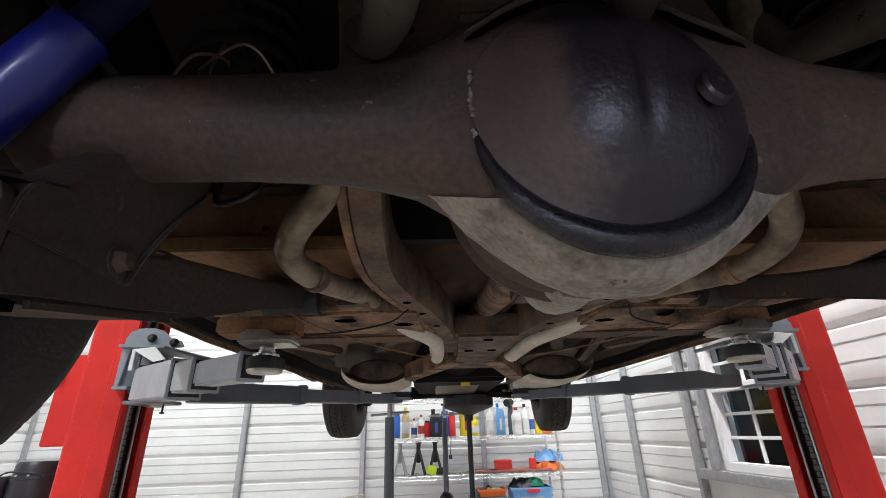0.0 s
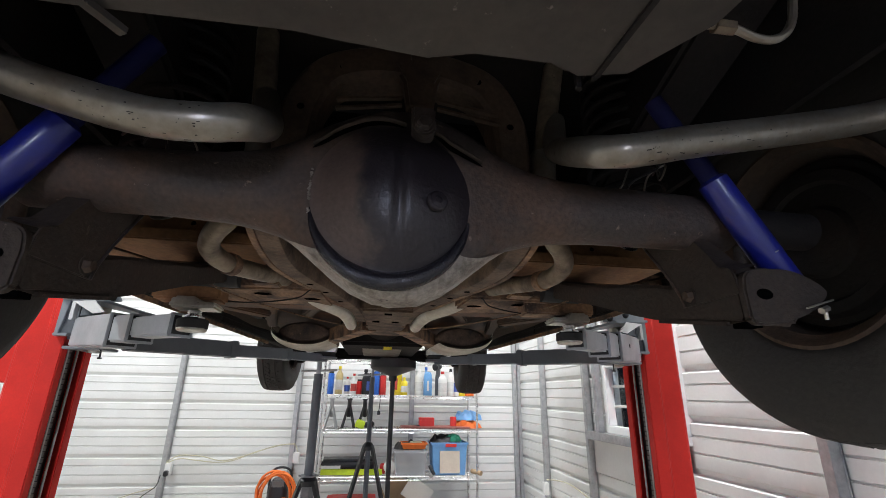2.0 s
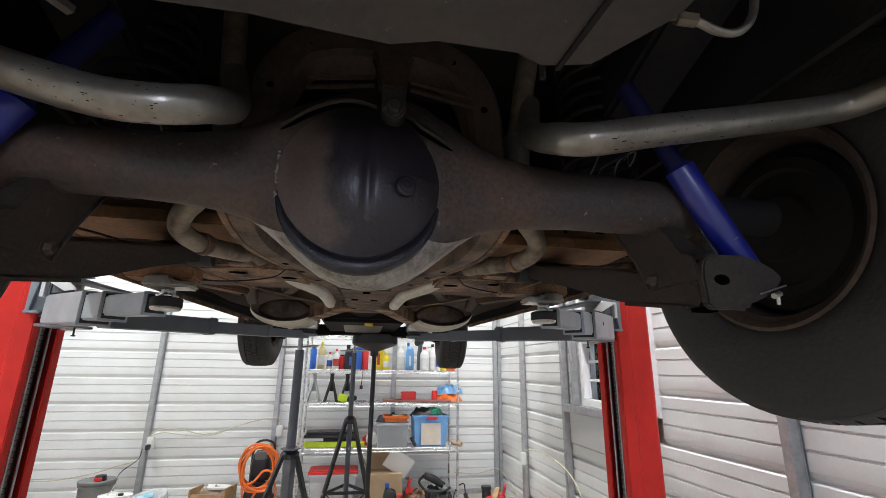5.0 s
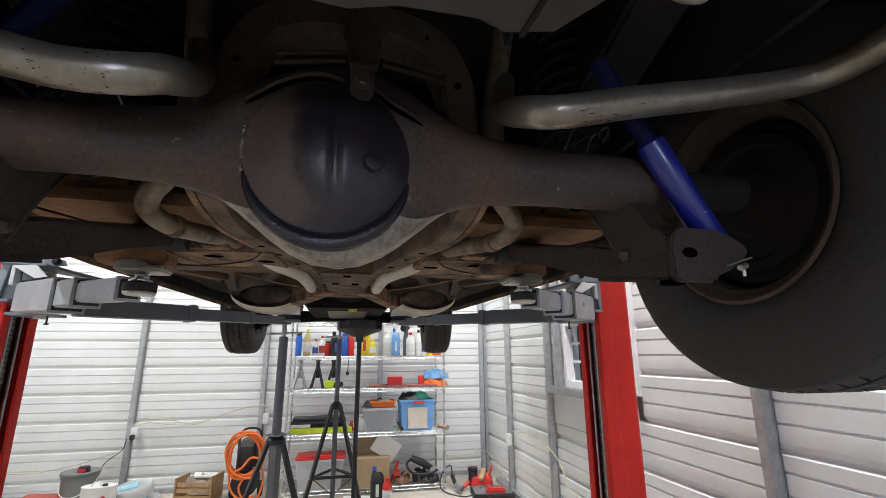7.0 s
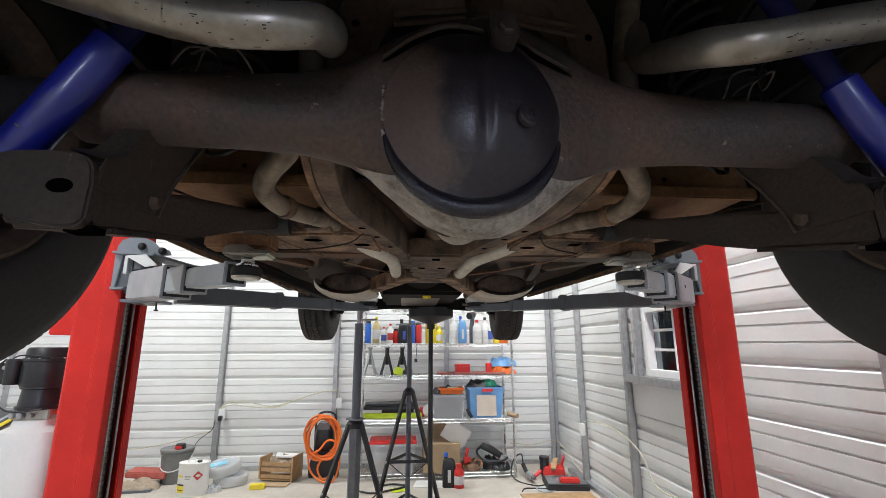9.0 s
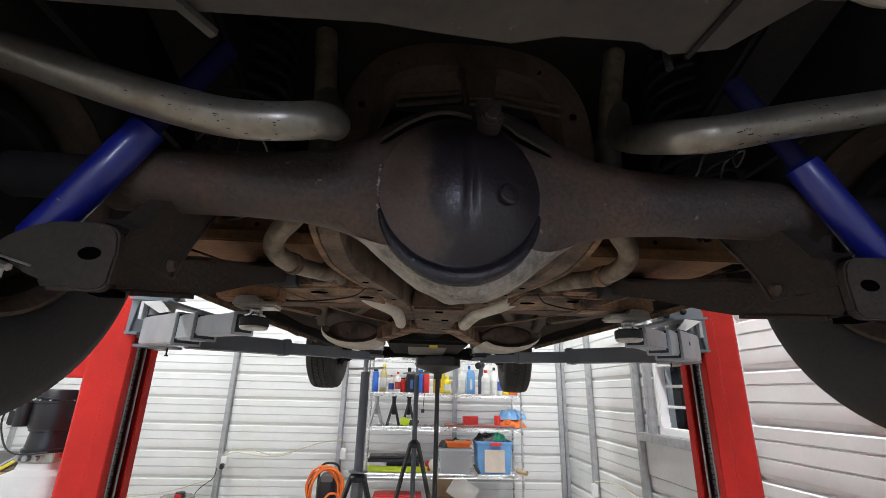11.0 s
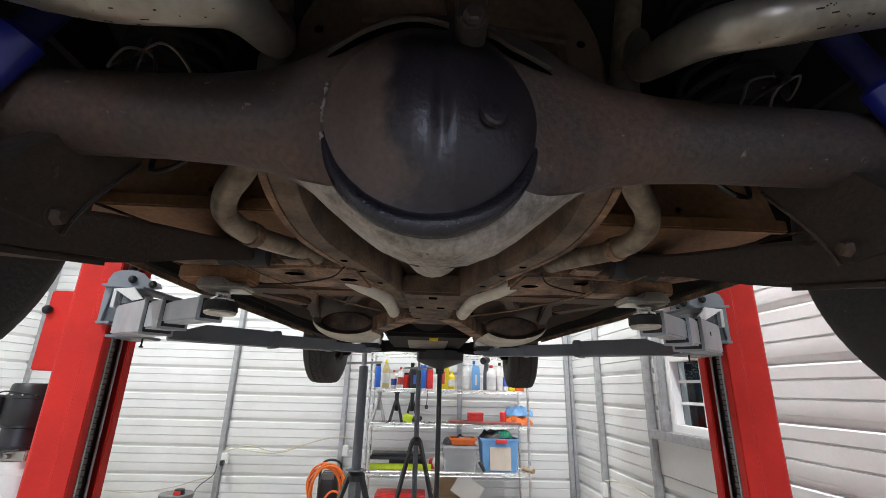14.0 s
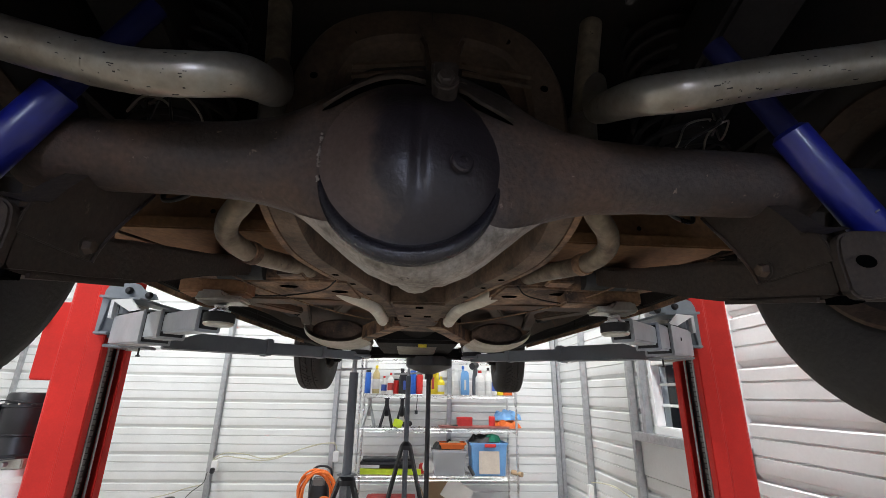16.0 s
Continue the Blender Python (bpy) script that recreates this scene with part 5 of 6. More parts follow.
# ---- stands under the car ----
def tripod_stand(name, label, x, y, hub, top, pole_r, spread, foot_r, turn, rings=()):
    st = thing(name, label, "jack stand", "tall jack stands", (x, y, 0))
    part("pole", Shape().cyl((0, 0, 0.10), (0, 0, top - 0.10), pole_r, n=22), DGREY, st)
    part("inner_screw", Shape().cyl((0, 0, top - 0.12), (0, 0, top - 0.005), pole_r * 0.55, n=16), GALV, st, "bare threaded screw")
    part("saddle", Shape().lathe([(0, 0), (pole_r * 1.2, 0), (pole_r * 1.3, 0.012), (0, 0.014)], pose(0, 0, top - 0.014), 18), BLACK, st)
    part("turn_bar", Shape().cyl((-0.115, 0.03, top - 0.085), (0.115, -0.03, top - 0.075), 0.007, n=10), GALV, st, "bare steel turning bar")
    if not rings:
        part("lower_sleeve", Shape().cyl((0, 0, 0.06), (0, 0, hub + 0.02), pole_r + 0.012, n=6), GREYS, st, "grey hexagonal lower tube")
        part("hub_plate", Shape().lathe([(0, 0), (pole_r + 0.032, 0), (pole_r + 0.032, 0.008), (0, 0.008)], pose(0, 0, hub + 0.022), 6), GREYS, st, "six sided top plate")
    part("hub", Shape().lathe([(pole_r, -0.03), (pole_r + 0.025, -0.028), (pole_r + 0.028, 0.0), (pole_r + 0.012, 0.02), (pole_r, 0.03)], pose(0, 0, hub), 22), BLACK, st)
    for k in range(3):
        a = radians(turn + 120 * k)
        c, s = math.cos(a), math.sin(a)
        r0 = pole_r + 0.014
        part("leg", Shape().beam((c * r0, s * r0, hub), (c * spread, s * spread, 0.012), 0.034, 0.022, (c, s, 0)), BLACK, st, bevel=0.003)
        part("foot", Shape().lathe([(0, 0), (foot_r, 0), (foot_r, 0.006), (foot_r * 0.4, 0.014), (0, 0.014)], pose(c * spread, s * spread, 0), 14), RUBBER, st)
        for rz in rings:
            q = r0 + (spread - r0) * (1 - rz / hub)
            c2, s2 = math.cos(a + 2.0944), math.sin(a + 2.0944)
            part("tie_bar", Shape().beam((c * q, s * q, rz), (c2 * q, s2 * q, rz), 0.006, 0.022), BLACK, st)
            part("tie_bolt", Shape().lathe([(0, 0.007), (0.006, 0.006), (0.008, 0)], pose(c * (q + 0.016), s * (q + 0.016), rz, 0, 90, math.degrees(a)), 8), GALV, st)
        mz = 0.42
        f = 1 - mz / hub
        rm = r0 + (spread - r0) * f
        part("brace", Shape().beam((c * pole_r, s * pole_r, mz - 0.13), (c * rm, s * rm, mz), 0.02, 0.006, (c, s, 0)), BLACK, st)
        part("leg_bolt", Shape().lathe([(0, 0.008), (0.008, 0.006), (0.010, 0)], pose(c * (rm + 0.012), s * (rm + 0.012), mz, 0, 90, math.degrees(a)), 8), GALV, st)
    return st


tripod_stand("tall_jack_stand", "tall grey and black tripod jack stand under the car", -0.395, 2.50, 0.80, 1.52, 0.028, 0.34, 0.03, 90)
tripod_stand("tall_jack_stand", "tall black tripod jack stand with slim pole", -0.048, 3.20, 0.92, 1.53, 0.019, 0.30, 0.03, 90, (0.09, 0.42))

fn = thing("oil_drain_funnel", "black funnel shaped oil drain on a pole", "oil drain", at=(0.098, 2.80, 0))
fp = [(0.028, 1.395), (0.03, 1.43), (0.155, 1.475), (0.165, 1.485), (0.165, 1.545), (0.158, 1.547), (0.155, 1.49), (0.03, 1.445), (0, 1.44)]
part("funnel", Shape().lathe(fp, pose(0, 0, 0), 40), BLACK, fn, "wide black funnel")
part("pole", Shape().cyl((0, 0, 0.12), (0, 0, 1.42), 0.0165, n=16), BLACK, fn)
part("base_drum", Shape().lathe([(0, 0.03), (0.19, 0.03), (0.20, 0.05), (0.20, 0.13), (0.17, 0.15), (0, 0.155)], pose(0, 0, 0), 32), BLACK, fn)
for k in range(4):
    a = radians(45 + 90 * k)
    part("caster", Shape().cyl((0.17 * math.cos(a) - 0.012, 0.17 * math.sin(a), 0.022), (0.17 * math.cos(a) + 0.012, 0.17 * math.sin(a), 0.022), 0.022, n=14), RUBBER, fn)

# ---- wire shelf against the far wall ----
SX0, SX1, SY0, SY1 = -0.52, 1.03, 4.15, 4.58
TIERS = (0.06, 0.555, 0.975, 1.292, 1.648)
shelf = thing("wire_shelf", "chrome wire shelving unit crowded with tools and bottles", "shelf", at=(0, 0, 0))
for x in (SX0, SX1):
    for y in (SY0, SY1):
        p = Shape().cyl((x, y, 0.02), (x, y, 1.72), 0.0125, n=14)
        p.lathe([(0, 0), (0.018, 0), (0.018, 0.012), (0.0125, 0.02)], pose(x, y, 0), 12)
        part("post", p, CHROME, shelf)
for z in TIERS:
    s = Shape()
    for y in (SY0, SY1):
        s.cyl((SX0, y, z - 0.003), (SX1, y, z - 0.003), 0.0035, n=6)
        s.cyl((SX0, y, z - 0.033), (SX1, y, z - 0.033), 0.0035, n=6)
        n = 44
        zig = [(SX0 + (SX1 - SX0) * k / n, y, z - (0.006 if k % 2 else 0.030)) for k in range(n + 1)]
        s.tube(zig, 0.0024, 5)
    for x in (SX0, SX1):
        s.cyl((x, SY0, z - 0.003), (x, SY1, z - 0.003), 0.0035, n=6)
        s.cyl((x, SY0, z - 0.033), (x, SY1, z - 0.033), 0.0035, n=6)
    for k in range(1, 56):
        x = SX0 + (SX1 - SX0) * k / 56
        s.cyl((x, SY0, z), (x, SY1, z), 0.0022, n=5)
    for k in range(1, 4):
        y = SY0 + (SY1 - SY0) * k / 4
        s.cyl((SX0, y, z - 0.005), (SX1, y, z - 0.005), 0.003, n=5)
    part("wire_deck", s, CHROME, shelf, "chrome wire deck")


def bottle(x, y, z, r, h, body, cap, label, kind="round", neck=0.35, group="bottles on the shelf"):
    b = thing("bottle", label, "bottle", group, (x, y, z))
    if kind == "round":
        prof = [(0, 0), (r * 0.94, 0), (r, 0.005), (r, h * 0.68), (r * 0.9, h * 0.74), (r * neck, h * 0.86), (r * neck, h * 0.92), (0, h * 0.92)]
        part("body", Shape().lathe(prof, pose(0, 0, 0), 20), body, b, angle=45)
    elif kind == "can":
        prof = [(0, 0), (r, 0), (r, h * 0.82), (r * 0.86, h * 0.86), (r * 0.5, h * 0.87), (0, h * 0.87)]
        part("body", Shape().lathe(prof, pose(0, 0, 0), 20), body, b, angle=45)
    else:
        rings = []
        for zz, k, off in ((0, 0.94, 0), (0.006, 1, 0), (h * 0.6, 1, 0), (h * 0.74, 0.85, 0.03), (h * 0.84, 0.5, 0.25), (h * 0.86, 0.26, 0.45), (h * 0.92, 0.26, 0.45)):
            rings.append([Vector((r * (k * math.copysign(abs(math.cos(a)) ** 0.6, math.cos(a)) - off), r * 0.6 * k * math.copysign(abs(math.sin(a)) ** 0.6, math.sin(a)), zz)) for a in [2 * math.pi * j / 20 for j in range(20)]])
        part("body", Shape().loft(rings), body, b, angle=45)
        part("grip", Shape().tube(smooth_path([(r * 0.15, 0, h * 0.84), (r * 0.7, 0, h * 0.78), (r * 0.86, 0, h * 0.62)], 4), r * 0.14, 8), body, b)
    cx = 0 if kind != "jug" else -r * 0.45
    cr = r * (neck + 0.06) if kind == "round" else (r * 0.8 if kind == "can" else r * 0.32)
    part("cap", Shape().lathe([(cr, 0), (cr, h * 0.10), (cr * 0.9, h * 0.115), (0, h * 0.115)], pose(cx, 0, h * (0.87 if kind == "can" else 0.90)), 16), cap, b)
    if kind == "round" or kind == "jug":
        part("label", Shape().lathe([(r * 1.012, h * 0.16), (r * 1.012, h * 0.52)], pose(0, 0, 0) if kind == "round" else pose(0, 0, 0) @ Matrix.Diagonal((0.7, 0.62, 1, 1)), 20), LABEL[int(abs(x) * 97) % len(LABEL)], b)
    return b


LABEL = [mat("label_white", (0.7, 0.7, 0.68), 0.5, bump=0), mat("label_red", (0.5, 0.06, 0.05), 0.5, bump=0), mat("label_blue", (0.06, 0.12, 0.45), 0.5, bump=0)]
TAN = mat("amber_plastic", (0.62, 0.50, 0.24), 0.35, bump=0.01)
Z = TIERS[3] + 0.004
ROW = [
    (-0.462, 4.26, 0.030, 0.235, BLUEP, BLACK, "dark blue spray can", "can"),
    (-0.38, 4.26, 0.036, 0.27, TAN, YELLOW, "amber oil bottle with yellow cap", "round"),
    (-0.30, 4.30, 0.028, 0.17, WHITEP, REDP, "small white bottle", "round"),
    (-0.232, 4.25, 0.03, 0.20, WHITEP, REDP, "white bottle with red label", "round"),
    (-0.175, 4.3, 0.030, 0.15, REDP, BLACK, "small red can", "can"),
    (-0.088, 4.26, 0.062, 0.245, BLACK, BLACK, "black oil jug", "jug"),
    (-0.005, 4.25, 0.033, 0.265, BLUEP, WHITEP, "blue spray can with white cap", "can"),
    (0.062, 4.26, 0.034, 0.22, REDP, BLACK, "red spray can", "can"),
    (0.20, 4.30, 0.062, 0.32, YELLOW, YELLOW, "large yellow oil jug", "jug"),
    (0.285, 4.28, 0.036, 0.175, YELLOW, YELLOW, "small yellow bottle", "round"),
    (0.44, 4.28, 0.042, 0.26, WHITEP, WHITEP, "white spray bottle", "round"),
    (0.53, 4.26, 0.045, 0.28, LBLUE, BLUEP, "bright blue bottle", "jug"),
    (0.685, 4.25, 0.046, 0.24, WHITEP, REDP, "white bottle with red print", "round"),
    (0.775, 4.27, 0.036, 0.27, WHITEP, BLACK, "white spray bottle with dark trigger", "round"),
    (0.835, 4.26, 0.026, 0.25, WHITEP, WHITEP, "slim white bottle", "round"),
    (0.895, 4.27, 0.034, 0.22, YELLOW, REDP, "yellow can with red cap", "can"),
    (0.975, 4.28, 0.05, 0.26, ORANGE, REDP, "orange red jug", "jug"),
]
for x, y, r, h, body, cap, label, kind in ROW:
    bottle(x, y, Z, r, h, body, cap, label + " on the wire shelf", kind)
# grinder-like handles at the rear of the row
tor = thing("torch_head", "dark trigger torch head standing on the shelf", "torch", at=(0.635, 4.30, Z))
part("handle", Shape().tube(smooth_path([(0, 0, 0), (0.0, 0, 0.16), (0.01, 0, 0.25), (-0.01, -0.02, 0.29)]), 0.024, 12), DGREY, tor)
part("head", Shape().cyl((-0.03, -0.04, 0.285), (0.02, 0.02, 0.30), 0.036, n=16), BLACK, tor)
# top tier: papers and boxes
single("paper_stack", Shape().box((0.05, 4.33, TIERS[4] + 0.02), (0.34, 0.26, 0.03)).box((0.10, 4.35, TIERS[4] + 0.05), (0.30, 0.22, 0.03), pose(0, 0, 0, 0, 0, 9).to_3x3()), WHITEP, "loose stack of papers on the top shelf", "papers", bevel=0.002)
single("box", Shape().box((-0.15, 4.36, TIERS[4] + 0.045), (0.16, 0.2, 0.08)), CARD, "small cardboard box on the top shelf", "box", bevel=0.002)

# tier 2: small axle stands, clutter
Z = TIERS[2] + 0.004


def axle_stand(x, y, m):
    a = thing("axle_stand", "small black steel axle stand on the shelf", "axle stand", "small axle stands", (x, y, Z))
    part("post", Shape().lathe([(0.017, 0.10), (0.020, 0.11), (0.020, 0.27), (0.013, 0.27)], pose(0, 0, 0), 14).box((0, 0, 0.275), (0.055, 0.035, 0.02)), m, a)
    for k in range(4):
        an = radians(45 + 90 * k)
        part("leg", Shape().beam((0.014 * math.cos(an), 0.014 * math.sin(an), 0.20), (0.085 * math.cos(an), 0.085 * math.sin(an), 0.0), 0.026, 0.008, (math.cos(an), math.sin(an), 0)), m, a)
    return a


axle_stand(-0.26, 4.28, BLACK)
axle_stand(-0.105, 4.28, BLACK)
axle_stand(-0.435, 4.30, GALV)
wl = thing("work_lamp", "lime green cordless work lamp on the shelf", "work lamp", at=(-0.10, 4.21, Z))
part("head", Shape().box((-0.04, -0.01, 0.04), (0.09, 0.05, 0.075), pose(0, 0, 0, 0, 18, 0).to_3x3()), LIME, wl, "lime green head", bevel=0.008)
part("body", Shape().box((0.05, 0.0, 0.035), (0.10, 0.05, 0.05), pose(0, 0, 0, 0, -8, 0).to_3x3()), BLACK, wl, bevel=0.01)
single("plug_lead", Shape().tube(smooth_path([(0.045, 4.18, 1.285), (0.04, 4.165, 1.20), (0.035, 4.16, 1.14)]), 0.004, 6).box((0.035, 4.16, 1.125), (0.03, 0.03, 0.035)), BLACK, "black plug hanging from the shelf", "plug")
rb = thing("toolbox", "small red steel box on the shelf", "toolbox", at=(0.525, 4.26, Z))
part("body", Shape().box((0, 0, 0.04), (0.15, 0.1, 0.08)), REDP, rb, bevel=0.004)
part("lid", Shape().box((0, 0, 0.092), (0.154, 0.104, 0.022)), REDP, rb, bevel=0.004)
single("tray", Shape().box((0.62, 4.30, Z + 0.012), (0.70, 0.22, 0.02)), PINKISH, "dusty red steel tray", "tray", bevel=0.004)
single("tin", Shape().lathe([(0, 0), (0.032, 0), (0.032, 0.085), (0.028, 0.09), (0, 0.09)], pose(0.80, 4.24, Z + 0.024), 18), REDP, "small dark red paint tin", "tin")
single("tape_measure", Shape().box((0.905, 4.22, Z + 0.055), (0.065, 0.04, 0.055)), ORANGE, "orange red tape measure", "tape measure", bevel=0.012)
single("hand_file", Shape().tube([(0.33, 4.2, Z + 0.014), (0.55, 4.23, Z + 0.034)], 0.008, 8), BLACK, "dark hand tool on the tray", "hand tool")

def cloth_heap(name, x, y, z, sx, sy, sz, material, label, category, seed):
    noise_off = Vector((seed * 3.7, seed * 1.9, 0))

    def fn(u, v):
        sx1, sy1 = (u * 2 - 1), (v * 2 - 1)
        px, py = sx1 * math.sqrt(1 - sy1 * sy1 / 2), sy1 * math.sqrt(1 - sx1 * sx1 / 2)
        r = min(1.0, math.hypot(px, py))
        ragged = 1 + 0.14 * noise.noise(Vector((px * 1.7, py * 1.7, 5)) + noise_off)
        hgt = math.sqrt(max(0.0, 1 - r ** 3)) * (0.72 + 0.55 * noise.noise(Vector((px * 2.6, py * 2.6, 0)) + noise_off)) + 0.16 * (1 - r) * noise.noise(Vector((px * 8, py * 8, 1)) + noise_off)
        return Vector((x + px * ragged * sx / 2, y + py * ragged * sy / 2, z + max(0.003, hgt * sz)))

    return single(name, Shape().grid(fn, 22, 22), material, label, category, angle=70)


cloth_heap("rag", 0.96, 4.32, Z, 0.30, 0.24, 0.09, ORANGE, "crumpled orange rags on the shelf", "rag", 1)
cloth_heap("plastic_bag", 0.98, 4.36, Z + 0.075, 0.30, 0.2, 0.11, LBLUE, "crumpled light blue plastic bag", "plastic bag", 2)

# tier 1: storage bins
Z = TIERS[1] + 0.004


def storage_bin(x, y, z, w, d, h, wall, lid, label, group="storage bins", lidh=0.02):
    b = thing("storage_bin", label, "storage bin", group, (x, y, z))
    t = 0.004
    rings = []
    for zz, k in ((0, 0.90), (h * 0.9, 1.0), (h, 1.03)):
        rings.append([Vector((sx * w / 2 * k, sy * d / 2 * k, zz)) for sx, sy in ((-1, -0.92), (-0.95, -1), (0.95, -1), (1, -0.92), (1, 0.92), (0.95, 1), (-0.95, 1), (-1, 0.92))])
    s = Shape()
    s.loft(rings, cap=False)
    s.add(rings[0], [tuple(range(8))])
    part("body", s, wall, b)
    part("rim", Shape().box((0, -d / 2 * 1.03, h), (w * 1.05, 0.012, 0.018)).box((0, d / 2 * 1.03, h), (w * 1.05, 0.012, 0.018)).box((w / 2 * 1.03, 0, h), (0.012, d * 1.05, 0.018)).box((-w / 2 * 1.03, 0, h), (0.012, d * 1.05, 0.018)), wall, b)
    if lid:
        part("lid", Shape().box((0, 0, h + lidh / 2 + 0.008), (w * 1.06, d * 1.06, lidh)).box((0, 0, h + lidh + 0.012), (w * 0.9, d * 0.85, 0.012)), lid, b, bevel=0.004)
    return b


bb = storage_bin(0.755, 4.30, Z, 0.355, 0.26, 0.285, LBLUE, None, "light blue plastic bin with white front and red handles")
part("front_panel", Shape().box((0.0, -0.142, 0.12), (0.20, 0.003, 0.20), pose(0, 0, 0, -3.5).to_3x3()), PALECARD, bb, "pale contents seen through the front")
part("handle", Shape().box((0.01, -0.152, 0.27), (0.11, 0.018, 0.03)), REDP, bb, "red handle", bevel=0.004)
cloth_heap("work_gloves", 0.72, 4.30, Z + 0.275, 0.34, 0.24, 0.10, BLACK, "black gloves heaped in the blue bin", "gloves", 3)
cloth_heap("glove", 0.80, 4.24, Z + 0.30, 0.16, 0.12, 0.08, GREEN, "green work glove in the bin", "glove", 4)
storage_bin(0.37, 4.28, Z, 0.32, 0.26, 0.215, CLEARP, None, "clear plastic storage bin of small parts")
cloth_heap("cables", 0.37, 4.28, Z + 0.01, 0.26, 0.2, 0.13, GREYP, "grey cables inside the clear bin", "cables", 5)
storage_bin(0.40, 4.24, Z + 0.235, 0.24, 0.18, 0.05, ORANGE, None, "shallow orange plastic tray")
cloth_heap("small_tools", 0.36, 4.26, Z + 0.225, 0.3, 0.2, 0.09, BLACK, "small dark tools in the orange tray", "tools", 6)
single("sponge", Shape().box((0.42, 4.22, Z + 0.285), (0.12, 0.07, 0.03)), CREAM, "pale sponge on the orange tray", "sponge", bevel=0.008)
single("tool_case", Shape().box((-0.22, 4.30, Z + 0.105), (0.52, 0.24, 0.03)).box((-0.22, 4.30, Z + 0.135), (0.50, 0.22, 0.02), pose(0, 0, 0, 0, 0, 4).to_3x3()), BLACK, "flat black cases stacked on the shelf", "case", bevel=0.005)
single("spirit_level", Shape().beam((-0.48, 4.22, Z + 0.03), (0.10, 4.20, Z + 0.03), 0.04, 0.05), LIME, "long lime green spirit level", "spirit level", bevel=0.004)
single("green_hose", Shape().tube([(-0.30, 4.34, Z + 0.06), (0.02, 4.30, Z + 0.06)], 0.03, 12), BLACK, "dark roll on the shelf", "roll")
fan = thing("grinder", "white and black small grinder on the shelf", "grinder", at=(0.17, 4.26, Z))
part("disc", Shape().lathe([(0, 0), (0.055, 0.0), (0.058, 0.01), (0.058, 0.03), (0.03, 0.04), (0, 0.042)], pose(0, 0, 0.07, 90), 20), WHITEP, fan)
part("body", Shape().box((-0.06, 0.03, 0.05), (0.06, 0.08, 0.09)), REDP, fan, bevel=0.012)
single("paper_tube", Shape().cyl((0.99, 4.22, Z + 0.03), (1.06, 4.12, Z + 0.022), 0.022, n=18), CARD, "cardboard tube jutting from the shelf", "tube")
single("bottle_cap_tool", Shape().tube([(0.555, 4.16, Z + 0.09), (0.60, 4.13, Z + 0.012)], 0.016, 10), BLACK, "black hand tool leaning on the bin", "hand tool")

# bottom tier
Z = TIERS[0] + 0.004
rbn = storage_bin(-0.18, 4.30, Z, 0.44, 0.30, 0.26, CLEARP, REDP, "clear plastic bin with a red lid")
cloth_heap("bin_contents", -0.18, 4.30, Z + 0.008, 0.34, 0.24, 0.12, CARD, "paper inside the clear bin", "papers", 8)
cb = thing("cardboard_box", "open brown cardboard box with raised flaps", "cardboard box", at=(0.30, 4.28, Z))
part("body", Shape().box((0, 0, 0.13), (0.36, 0.27, 0.26)), CARD, cb, bevel=0.003)
part("flap", Shape().box((0.15, -0.05, 0.34), (0.26, 0.006, 0.2), pose(0, 0, 0, 12, 32, 0).to_3x3()), WHITEP, cb, "white printed flap")
part("flap", Shape().box((0.02, 0.12, 0.33), (0.30, 0.006, 0.2), pose(0, 0, 0, -16, 6, 0).to_3x3()), CARD, cb)
part("flap", Shape().box((-0.17, 0.0, 0.31), (0.12, 0.2, 0.005), pose(0, 0, 0, 0, 65, 0).to_3x3()), CARD, cb)
for k, (x, y, h) in enumerate(((0.60, 4.26, 0.10), (0.80, 4.30, 0.12), (0.90, 4.24, 0.09))):
    cloth_heap("machine_part", x, y, Z, 0.2, 0.2, h, BLACK if k else RUST, "greasy dark machine part on the bottom shelf", "machine part", 10 + k)
am = thing("hand_grinder", "black angle grinder lying on the bottom shelf", "angle grinder", at=(0.83, 4.24, Z + 0.06))
part("body", Shape().tube([(-0.12, 0, 0.16), (-0.02, 0, 0.12), (0.08, 0, 0.06)], [0.03, 0.038, 0.03], 14), BLACK, am)
part("head", Shape().cyl((0.09, 0, 0.02), (0.10, 0.0, 0.07), 0.042, n=18), GALV, am)
part("cable", Shape().tube(smooth_path([(-0.12, 0, 0.16), (-0.17, 0, 0.10), (-0.10, -0.04, 0.03), (0.05, -0.05, 0.02), (0.14, -0.03, 0.05)]), 0.012, 8), BLACK, am)
for k, (x, z2) in enumerate(((0.66, 0.06), (0.98, 0.05), (0.73, 0.05))):
    single("bearing_ring", Shape().lathe([(0.03, -0.012), (0.05, -0.012), (0.05, 0.012), (0.03, 0.012)], pose(x, 4.2 + 0.03 * k, Z + z2, 70, 20 * k, 0), 20, closed=True), GALV if k else RUST, "greasy steel bearing ring on the shelf", "bearing", "bearing rings")
single("red_clamp", Shape().tube(smooth_path([(0.54, 4.22, Z + 0.05), (0.55, 4.2, Z + 0.15), (0.57, 4.2, Z + 0.21)]), 0.015, 10).box((0.555, 4.2, Z + 0.1), (0.07, 0.03, 0.05)), REDP, "red clamp on the bottom shelf", "clamp", bevel=0.004)

# bottles on the floor before the shelf
bottle(0.345, 3.93, 0, 0.062, 0.29, BLACK, BLUEP, "black oil jug with blue cap on the floor", "jug", group="floor bottles")
bottle(0.435, 3.90, 0, 0.045, 0.20, REDP, REDP, "red oil bottle on the floor", "round", 0.5, group="floor bottles")

